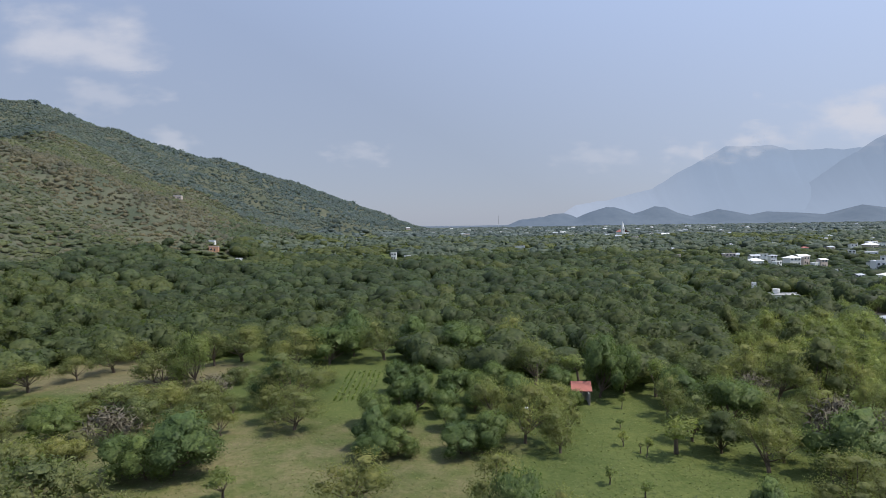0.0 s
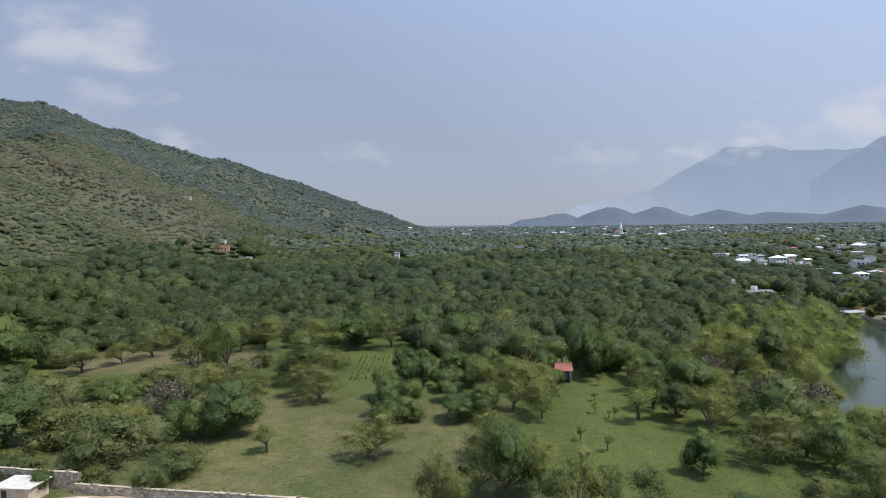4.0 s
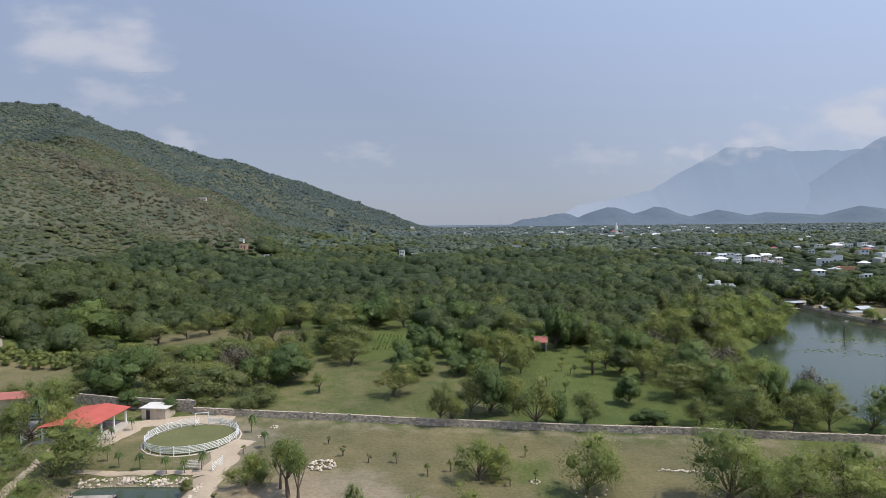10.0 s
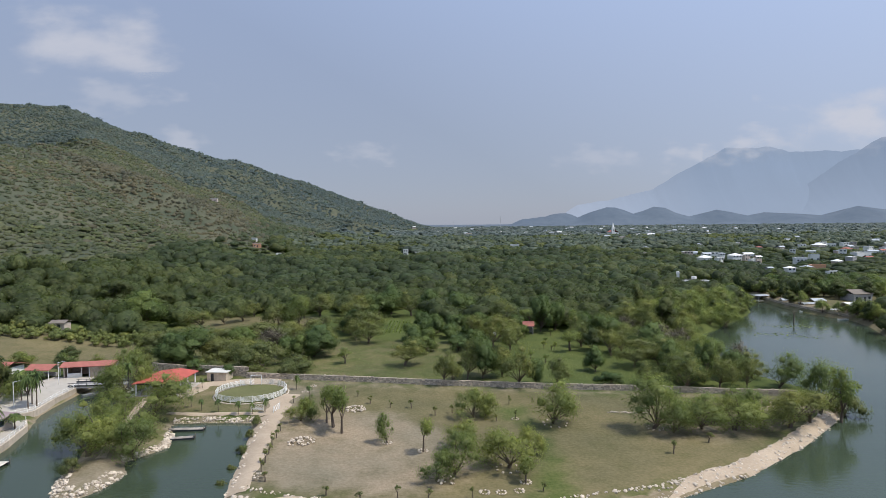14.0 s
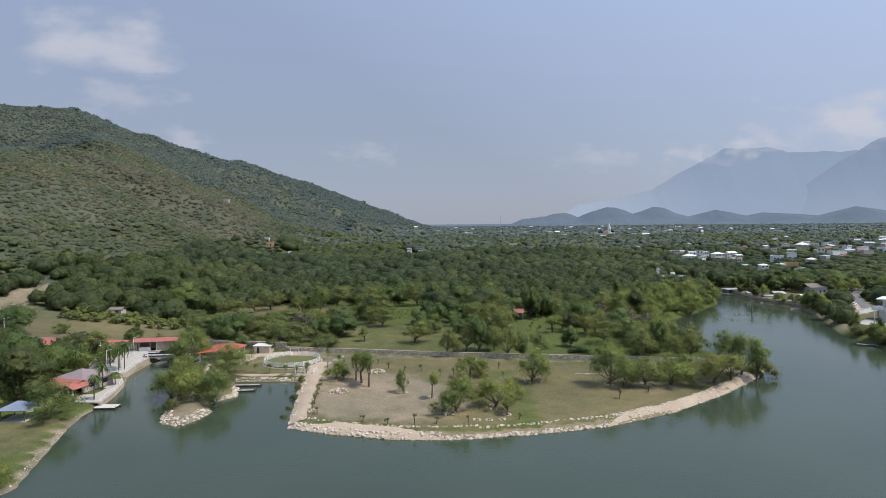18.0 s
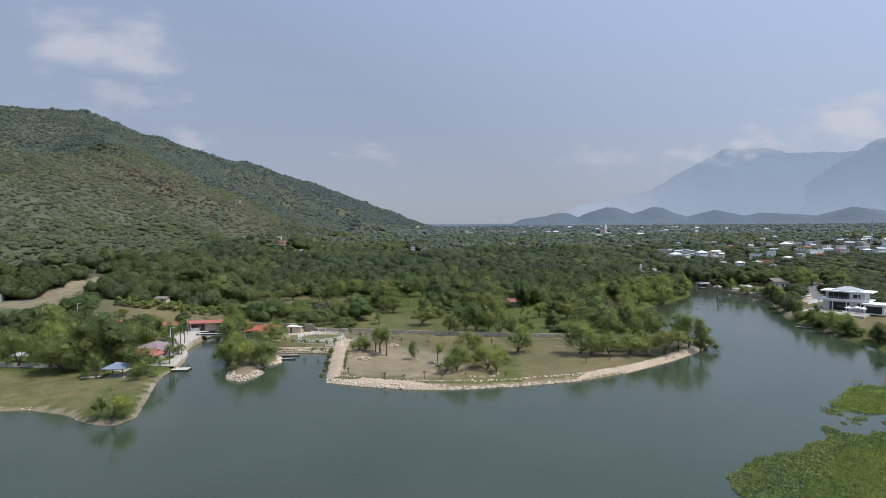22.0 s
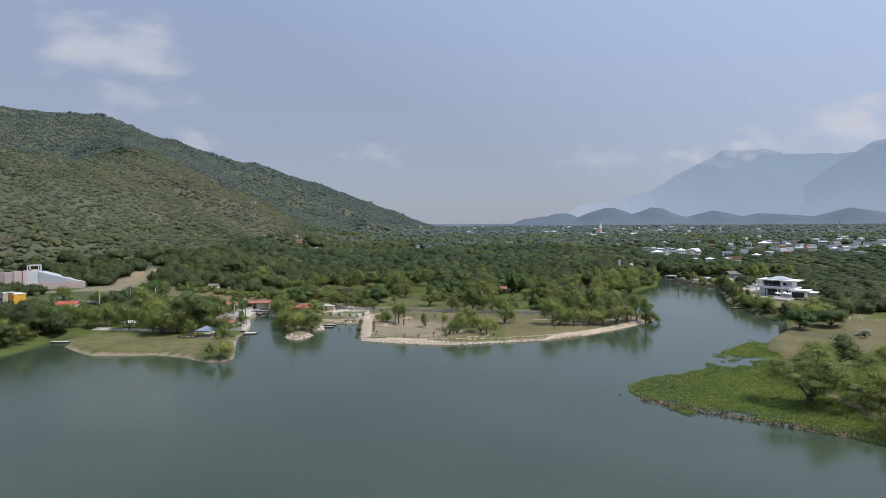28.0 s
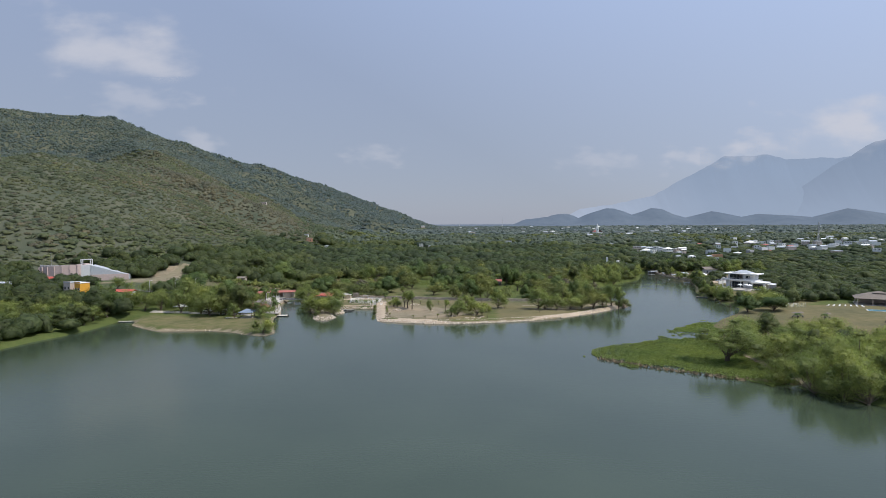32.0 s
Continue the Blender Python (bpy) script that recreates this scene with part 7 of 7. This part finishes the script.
def rock_bank(name, label, lines, singles, loose, size):
    """Rip-rap: the big rocks one by one, the small ones as rubble."""
    b = tagged(new(name), label, "rocks", kind="structure")
    g = random.Random(len(name) + singles)
    for line, off in lines:
        for x, y in along(line, singles // len(lines), g, off):
            r = part("rock", g.choice(rock_meshes), None, b)
            s = g.uniform(0.7, 1.5) * size
            r.matrix_basis = pose(x, y, max(gz(x, y), -0.2) + 0.1 * s, g.uniform(0, 40), g.uniform(0, 40), g.uniform(0, 360)) @ Matrix.Diagonal((s, s * g.uniform(0.7, 1), s * g.uniform(0.7, 1), 1))
    v, f = [], []
    src = [(np.array([q.co for q in me.vertices]), [list(p.vertices) for p in me.polygons]) for me in rock_meshes]
    for line, off in lines:
        for x, y in along(line, loose // len(lines), g, (off[0] - 0.2, off[1] + 0.3)):
            pv_, pf = g.choice(src)
            s, a = g.uniform(0.25, 0.7) * size, g.uniform(0, 6.28)
            ca, sa = math.cos(a), math.sin(a)
            o = len(v)
            z = max(gz(x, y), -0.15) + 0.08 * s
            v += [(x + s * (p[0] * ca - p[1] * sa), y + s * (p[0] * sa + p[1] * ca), z + s * p[2]) for p in pv_]
            f += [tuple(i + o for i in q) for q in pf]
    r = part("rubble", mesh_of("rubble", v, f, MAT["pale_stone"]), None, b)
    r["kind"] = "stuff"


rock_bank("trim_shore_rocks", "pale limestone rip-rap along the lake shore", [(FRONT[:4], (0.0, 1.8)), (FRONT[3:7], (-0.1, 0.7)), (FRONT[6:], (-0.1, 3.1))], 300, 2400, 0.75)
rock_bank("trim_track_edge", "line of pale stones edging the track", [(FRONT[:5], (3.6, 4.3)), (FRONT[4:8], (2.6, 3.3))], 150, 160, 0.5)
rock_bank("trim_spit_rocks", "pale rubble around the tip of the spit", [([(-64.5, -5), (-61.5, -12), (-57, -13.4), (-54.2, -9), (-53.8, -3)], (0.0, 2.2)), ([(-57, 2), (-52, 9), (-54, 16)], (0.0, 1.2))], 130, 500, 0.7)
rock_bank("trim_bay_rocks", "pale stones on the bank of the bay", [([(-58, 23), (-50, 23.5), (-40, 23)], (0.1, 1.3)), ([(-37.2, 22), (-37, 8), (-35, -2), (-34, -12)], (0.0, 1.0))], 120, 300, 0.6)
rock_bank("trim_lawn_edge", "crumbling pale earth and stones edging the western lawn", [([(-138, -24), (-128, -33), (-120, -39), (-99, -38), (-80, -48), (-73, -50)], (-0.1, 0.6)), ([(-71.5, -44), (-76, -28), (-80, -15)], (-0.1, 0.6))], 30, 220, 0.4)


def rock_heap(x, y, r, n, name, label, ring=False):
    t = thing(name, pose(x, y, gz(x, y)), label, "rocks", "stone heaps")
    g = random.Random(int(x * 10) + n)
    for i in range(n):
        a = g.uniform(0, 6.28) if not ring else 6.28 * i / n
        d = r * math.sqrt(g.random()) if not ring else r
        s = g.uniform(0.28, 0.72) * (0.9 if ring else 1)
        q = part("rock", g.choice(rock_meshes), None, t)
        q.matrix_basis = pose(d * math.cos(a), d * math.sin(a), (0.12 if ring else 0.1 + max(0, (1 - d / r)) * 0.8) , g.uniform(0, 50), 0, g.uniform(0, 360)) @ Matrix.Diagonal((s, s * 0.85, s * 0.8, 1))


rock_heap(-19.2, 27.5, 2.3, 80, "stone_heap", "heap of pale quarried stones on the meadow")
rock_heap(-26.5, 7.8, 2.6, 60, "stone_heap", "loose heap of pale stones beside the track")
rock_heap(-29.5, -8.5, 1.8, 12, "stone_heap", "loose pale stones beside the track")
rock_heap(0.5, -9.9, 2.0, 14, "stone_heap", "pale stones heaped beneath a willow")
for x, y, r in ((-10.4, 7.1, 0.8), (-3.5, 3.0, 0.8), (13.1, -10.8, 0.8), (15.1, 20.4, 0.7), (10.8, -5.4, 1.9), (22.8, 17.2, 2.4), (6.4, -14.5, 0.7), (8.9, -14.6, 0.7), (11.7, -14, 0.7),
                (-41, 55, 0.6), (-38.7, 53.6, 0.6), (-32.4, 47.3, 0.7), (-33.3, 41.6, 0.7), (42, 14, 1.6)):
    rock_heap(x, y, r, 9, "stone_ring", "ring of small pale stones around a tree", True)
lnst = thing("stone_row", pose(40, 23.8, gz(40, 23.8)), "row of pale stones on the meadow", "rocks")
g0 = random.Random(2)
for i in range(22):
    q = part("rock", g0.choice(rock_meshes), None, lnst)
    q.matrix_basis = pose(-4.6 + 0.42 * i, 0.6 - 0.06 * i + g0.uniform(-0.3, 0.3), 0.1, 0, 0, g0.uniform(0, 360)) @ Matrix.Scale(g0.uniform(0.35, 0.7), 4)


def white_fence(x, y, turn, w, label, name="white_gate"):
    t = thing(name, pose(x, y, gz(x, y), 0, 0, turn), label, "gate", "white gates")
    for s in (-1, 1):
        part("post", box(s * w / 2, 0, -0.3, 0.12, 0.12, 1.9), MAT["white_paint"], t)
    for k in range(5):
        part("bar", box(0, 0, 0.25 + 0.27 * k, w, 0.05, 0.09), MAT["white_paint"], t)


white_fence(-40.5, 27.0, 4, 2.6, "white barred gate across the walk")
white_fence(-36.2, 26.8, 78, 3.0, "white barred gate standing open by the track")
white_fence(-77.5, 44, 50, 4.5, "white barred panel beside the pavilion")

# ---- marsh, reeds and floating plants on the east side ----
MARSH = [[(44, -87), (52, -77), (60, -70), (73, -57), (86, -53), (100, -46), (112, -60), (108, -120), (95, -123), (84, -119.5), (70, -111.5), (60, -104), (52, -97), (46, -91)],
         [(88, -42), (94, -34), (103, -23), (110, -21), (114, -44), (100, -46)],
         [(98, -50), (103, -38), (111, -33), (119, -31), (121, -48), (112, -60)]]
g1 = np.random.default_rng(9)
pts = []
for poly in MARSH:
    xs, ys = [p[0] for p in poly], [p[1] for p in poly]
    n = int((max(xs) - min(xs)) * (max(ys) - min(ys)) * 30)
    c = np.stack([g1.uniform(min(xs) - 3, max(xs), n), g1.uniform(min(ys) - 3, max(ys) + 3, n)], 1)
    edge = seg_dist(c[:, 0], c[:, 1], poly) * np.where(inside(c[:, 0], c[:, 1], poly), 1, -1)
    keep = edge + (fbm(c[:, 0] / 6, c[:, 1] / 6, 91, 3) - 0.55) * 19 > 0
    pts.append(c[keep])
c = np.concatenate(pts)
hh = 0.1 + 1.3 * np.clip(fbm(c[:, 0] / 5, c[:, 1] / 5, 93, 4) - 0.3, 0, 1) * g1.uniform(0.3, 1, len(c))
v = cards(np.column_stack([c, hh]), 0.125, 1.0, 1.9, 0, None, g1, 3)
tagged(new("marsh_plants", big_mesh("marsh_plants", v, np.arange(len(v)), 3, MAT["marsh_leaf"])), "bright green water plants matted along the shore", "plants", kind="stuff")
mat_pts = [prism([(x + (82 - x) * 0.26, y + (-88 - y) * 0.26) for x, y in MARSH[0]], -0.5, 0.04), prism(MARSH[1], -0.5, 0.04), prism(MARSH[2], -0.5, 0.05)]
for bm in mat_pts:
    me = bpy.data.meshes.new("marsh_ground")
    bm.to_mesh(me)
    bm.free()
    me.materials.append(MAT["marsh_soil"])
    tagged(new("ground_marsh", me), "low wet green mat of marsh soil and roots", "ground", kind="structure")
edge_pts = np.array(list(along(MARSH[0][8:], 700, random.Random(4), (-1.6, 1.0))))
v = cards(np.column_stack([edge_pts, g1.uniform(0.02, 0.4, len(edge_pts))]), 0.24, 0.2, 3.0, 0, None, g1, 3)
tagged(new("dry_reeds", big_mesh("dry_reeds", v, np.arange(len(v)), 3, MAT["reed"])), "brown dead reeds at the edge of the marsh", "reeds", kind="stuff")
for x, y, r, n in ((138, 134, 8, 110), (120, 118, 5, 50), (128, 112, 4, 30)):
    c = np.stack([x + g1.normal(0, r, n), y + g1.normal(0, r * 0.35, n)], 1)
    v = cards(np.column_stack([c, np.full(n, 0.03)]), 0.5, 6.0, 1.0, 0, None, g1, 3)
    tagged(new("floating_plants", big_mesh("floating_plants", v, np.arange(len(v)), 3, MAT["marsh_leaf"])), "thin raft of green floating plants", "plants", kind="stuff")


def dead_tree(x, y, h, label, z=None, seed=1, thick=1.0):
    g = random.Random(seed)
    tubes = [tube([(0, 0, -1.2), (0.1, 0, h * 0.4), (0.25, 0.1, h * 0.7)], [0.34 * thick, 0.26 * thick, 0.16 * thick], 6)]
    for i in range(8):
        a, s = g.uniform(0, 6.28), g.uniform(0.3, 0.7)
        e = (math.cos(a) * h * 0.28, math.sin(a) * h * 0.28, h * (s + g.uniform(0.15, 0.35)))
        tubes.append(tube([(0.1, 0, h * s), ((0.1 + e[0]) / 2, e[1] / 2, h * s + (e[2] - h * s) * 0.4), e], [0.16 * thick, 0.10 * thick, 0.04], 4))
    tv, tf = join_tubes(tubes)
    t = thing("dead_tree", pose(x, y, gz(x, y) if z is None else z), label, "tree", "dead trees")
    part("trunk", mesh_of("dead_trunk", tv, tf, MAT["bare_twig"], True), None, t)


dead_tree(142.2, 143, 6.0, "dead grey tree standing in the water", 0.0, 3)
dead_tree(126.5, -5.0, 8.0, "bare grey tree at the water's edge", None, 5, 0.45)
dead_tree(73, 50, 6.0, "bare grey tree among the shore trees", None, 8)

# vegetable rows in the orchard
rows_pts = []
for i in range(7):
    for k in range(60):
        rows_pts.append((-20.5 + 1.25 * i + g1.normal(0, 0.12), 116 + 0.42 * k + g1.normal(0, 0.1)))
rp_ = np.array(rows_pts)
zz = np.array([gz(x, y) for x, y in rows_pts]) + 0.25
v = cards(np.column_stack([rp_, zz]), 0.34, 0.9, 1.0, 0, None, g1, 3)
tagged(new("crop_rows", big_mesh("crop_rows", v, np.arange(len(v)), 3, MAT["marsh_leaf"])), "rows of low green vegetables in the orchard", "crop", kind="stuff")

# grass tufts and weeds over the near meadows
n = 60000
gxs, gys = g1.uniform(-100, 92, n), g1.uniform(-22, 132, n)
ok = (shore(gxs, gys) > 4) & (gys > 52) & (np.hypot(gxs - RC[0], gys - RC[1]) > 9.5) & (fbm(gxs / 9, gys / 9, 95, 3) + 0.25 * (gys > 50) > 0.52)
gxs, gys = gxs[ok], gys[ok]
zz = np.array([gz(x, y) for x, y in zip(gxs, gys)])
v = cards(np.column_stack([gxs, gys, zz + 0.06]), 0.15, 2.6, 1.0, 0, None, g1, 3)
tagged(new("grass_tufts", big_mesh("grass_tufts", v, np.arange(len(v)), 3, MAT["tuft"])), "scattered grass tufts and weeds on the meadow", "grass", kind="stuff")

# clouds far off
def cloud(name, px, pz, w, h, seed, label, dens):
    """A far cloud bank on a plain backdrop sheet, ragged at its edges."""
    m = bpy.data.materials.new(name)
    m.use_nodes = True
    nt = m.node_tree
    nt.nodes.remove(nt.nodes["Principled BSDF"])
    tc = nt.nodes.new("ShaderNodeTexCoord")
    mp = nt.nodes.new("ShaderNodeMapping")
    mp.inputs["Location"].default_value = (seed, seed * 0.7, 0)
    mp.inputs["Scale"].default_value = (1.4 * w / h, 2.9, 1)
    nz = nt.nodes.new("ShaderNodeTexNoise")
    nz.inputs["Scale"].default_value, nz.inputs["Detail"].default_value = 0.9, 6
    link(nt, tc.outputs["UV"], mp.inputs[0])
    link(nt, mp.outputs[0], nz.inputs["Vector"])
    gr = nt.nodes.new("ShaderNodeTexGradient")
    gr.gradient_type = "SPHERICAL"
    m2 = nt.nodes.new("ShaderNodeMapping")
    m2.inputs["Location"].default_value = (-1, -1, 0)
    m2.inputs["Scale"].default_value = (2, 2, 1)
    link(nt, tc.outputs["UV"], m2.inputs[0])
    link(nt, m2.outputs[0], gr.inputs[0])
    ad = nt.nodes.new("ShaderNodeMath")
    ad.operation = "MULTIPLY_ADD"
    link(nt, gr.outputs["Fac"], ad.inputs[0])
    ad.inputs[1].default_value = 0.78
    nm = nt.nodes.new("ShaderNodeMath")
    nm.operation = "MULTIPLY_ADD"
    link(nt, nz.outputs[0], nm.inputs[0])
    nm.inputs[1].default_value, nm.inputs[2].default_value = 1.75, -0.86
    link(nt, nm.outputs[0], ad.inputs[2])
    r = ramp(nt, ad.outputs[0], [(0.16, (0, 0, 0)), (0.80, (dens,) * 3)])
    r.color_ramp.interpolation = "EASE"
    em = nt.nodes.new("ShaderNodeEmission")
    em.inputs[0].default_value = (0.60, 0.61, 0.68, 1)
    tr = nt.nodes.new("ShaderNodeBsdfTransparent")
    mx = nt.nodes.new("ShaderNodeMixShader")
    link(nt, r.outputs[0], mx.inputs[0])
    link(nt, tr.outputs[0], mx.inputs[1])
    link(nt, em.outputs[0], mx.inputs[2])
    link(nt, mx.outputs[0], nt.nodes["Material Output"].inputs[0])
    me = mesh_of(name, [(px - w / 2, 4400, pz - h / 2), (px + w / 2, 4400, pz - h / 2), (px + w / 2, 4400, pz + h / 2), (px - w / 2, 4400, pz + h / 2)], [(0, 1, 2, 3)], m)
    uv = me.uv_layers.new(name="UVMap")
    for i, c in enumerate(((0, 0), (1, 0), (1, 1), (0, 1))):
        uv.data[i].uv = c
    ob = tagged(new(name, me), label, "cloud", kind="structure")
    ob.visible_shadow = False


cloud("backdrop_cloud", -2440, 1320, 1700, 760, 3.1, "soft white cumulus cloud in the hazy sky", 0.7)
cloud("backdrop_cloud_low", -2380, 960, 1150, 330, 8.4, "thin white cloud streak in the hazy sky", 0.35)
cloud("backdrop_cloud_puff", -1860, 620, 520, 300, 5.2, "small pale cloud above the ridge", 0.4)
cloud("backdrop_cloud_bank", 2980, 745, 1500, 560, 1.7, "white cloud bank on the mountain tops", 0.75)
cloud("backdrop_cloud_peak", 2260, 585, 760, 300, 6.3, "pale cloud lying on the peaks", 0.6)
cloud("backdrop_cloud_streak", 1880, 500, 900, 240, 2.6, "pale cloud streak on the mountain flank", 0.45)
cloud("backdrop_cloud_wisp", -520, 540, 700, 220, 9.9, "faint cloud wisp above the valley", 0.3)
cloud("backdrop_cloud_veil", 1150, 470, 1000, 280, 4.4, "faint cloud veil before the range", 0.3)

# ---- the woods themselves ----
near_crowns = [low_crown(40 + i, 9, 420, 0.030) for i in range(8)]
mid_crowns = [low_crown(60 + i, 8, 120, 0.040) for i in range(8)]
far_crowns = [low_crown(80 + i, 4, 14, 0.085, 2) for i in range(7)]
slope_crowns = [low_crown(85 + i, 4, 16, 0.075, 2) for i in range(7)]
scrub_crowns = [low_crown(90 + i, 1, 7, 0.12, 1) for i in range(7)]


def wood(name, lo, hi, step, crowns, mat, label, thin=1.0):
    """Canopy of the flat valley floor between two distances."""
    p = scatter(lo, hi, step, int(lo) + 3)
    g = np.random.default_rng(int(hi))
    z = gz_all(p[:, 0], p[:, 1])
    keep = (rise_of(p, z) < g.uniform(5, 12, len(p))) & (g.random(len(p)) < thin)
    p, z = p[keep], z[keep]
    size = 0.62 + 0.75 * fbm(p[:, 0] / 45, p[:, 1] / 45, 71, 3)
    w = step * (0.95 + 0.9 * g.random(len(p)) ** 1.4) * size
    h = np.minimum(g.uniform(7.0, 14.0, len(p)) * size, w * 1.15)
    east = np.clip((p[:, 0] - 190) / 60, 0, 1) * np.clip((520 - p[:, 1]) / 120, 0, 1)
    h *= 1 - 0.45 * east
    for px, py, pw in BUILT:
        if lo - 60 < py < hi + 60 and 385 < py < 900:     # gardens round the houses
            h = np.where((np.abs(p[:, 0] - px) < pw + 8) & (p[:, 1] < py + pw) & (p[:, 1] > py - 0.09 * (py + 150)), np.minimum(h, 4.2), h)
    q = np.column_stack([p, z - 0.2 * h])
    tone = fbm(p[:, 0] / 70, p[:, 1] / 70, 83, 3) + g.normal(0, 0.07, len(p))
    light = tone > 0.58
    canopy(name, q[~light], w[~light], h[~light], crowns, mat, label)
    canopy(name, q[light], w[light], h[light], crowns, MAT["olive_wood_leaf"] if lo < 1000 else mat, label.replace("green", "olive-green"))


def rise_of(p, z):
    return z - (1.3 + 0.012 * np.clip(p[:, 1] - 45, 0, 600) + 0.11 * np.clip(-108 - p[:, 0], 0, 68))


def scrub(lo, hi, step, crowns, mat):
    """Low forest on the mountainsides, dry and brown on the spur."""
    p = scatter(lo, hi, step, int(lo) + 50)
    p = p + np.random.default_rng(8).normal(0, 0.32 * step, p.shape)
    g = np.random.default_rng(int(hi) + 5)
    z = gz_all(p[:, 0], p[:, 1])
    keep = rise_of(p, z) >= g.uniform(4.0, 9.0, len(p))
    p, z = p[keep], z[keep]
    e = 6.0
    lean = np.stack([gz_all(p[:, 0] - e, p[:, 1]) - gz_all(p[:, 0] + e, p[:, 1]), gz_all(p[:, 0], p[:, 1] - e) - gz_all(p[:, 0], p[:, 1] + e), np.full(len(p), 2 * e)], 1)
    lean = unit(lean) * 1.0
    size = 0.55 + 0.8 * fbm(p[:, 0] / 40, p[:, 1] / 40, 72, 3)
    w = step * (0.95 + 1.1 * g.random(len(p)) ** 2) * size
    h = w * g.uniform(0.48, 0.75, len(p))
    q = np.column_stack([p, z - 0.38 * h])
    dry_side = fbm(p[:, 0] / 140, p[:, 1] / 140, 77, 3) + 0.5 * np.clip(1 - np.hypot(p[:, 0] + 330, p[:, 1] - 520) / 260, 0, 1) + 0.22 * (furrow(p[:, 0], p[:, 1]) - 0.5) + g.normal(0, 0.12, len(p)) > (0.61 if hi < 1000 else 9)
    foot = rise_of(p, z) < g.uniform(6, 34, len(p)) + 60 * (fbm(p[:, 0] / 90, p[:, 1] / 90, 79, 3) - 0.5)
    foot &= p[:, 1] < 1000
    q[foot, 2] += 0.2 * h[foot]
    canopy("hillside_wood", q[foot], w[foot] * 1.1, h[foot] * 1.1, crowns, MAT["slope_leaf"], "green thicket at the foot of the hill", "scrub", lean[foot])
    q, w, h, lean, dry_side = q[~foot], w[~foot], h[~foot], lean[~foot], dry_side[~foot]
    canopy("hillside_scrub", q[~dry_side], w[~dry_side], h[~dry_side], crowns, mat, "grey-green scrub forest on the mountainside", "scrub", lean[~dry_side])
    canopy("dry_hillside_scrub", q[dry_side], w[dry_side], h[dry_side], crowns, MAT["brown_leaf"], "brownish dry scrub on the mountain spur", "scrub", lean[dry_side])


wood("woodland", -140, 250, 7.8, near_crowns, MAT["wood_leaf"], "dense green woodland canopy beside the lake")
wood("woodland", 250, 520, 9.4, mid_crowns, MAT["wood_leaf"], "dense green woodland canopy in the valley")
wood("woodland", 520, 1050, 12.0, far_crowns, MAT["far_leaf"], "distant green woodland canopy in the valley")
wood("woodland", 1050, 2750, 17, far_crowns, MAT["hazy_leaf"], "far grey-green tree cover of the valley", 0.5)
scrub(60, 480, 4.4, slope_crowns, MAT["hill_leaf"])
scrub(480, 950, 4.6, scrub_crowns, MAT["hill_leaf"])
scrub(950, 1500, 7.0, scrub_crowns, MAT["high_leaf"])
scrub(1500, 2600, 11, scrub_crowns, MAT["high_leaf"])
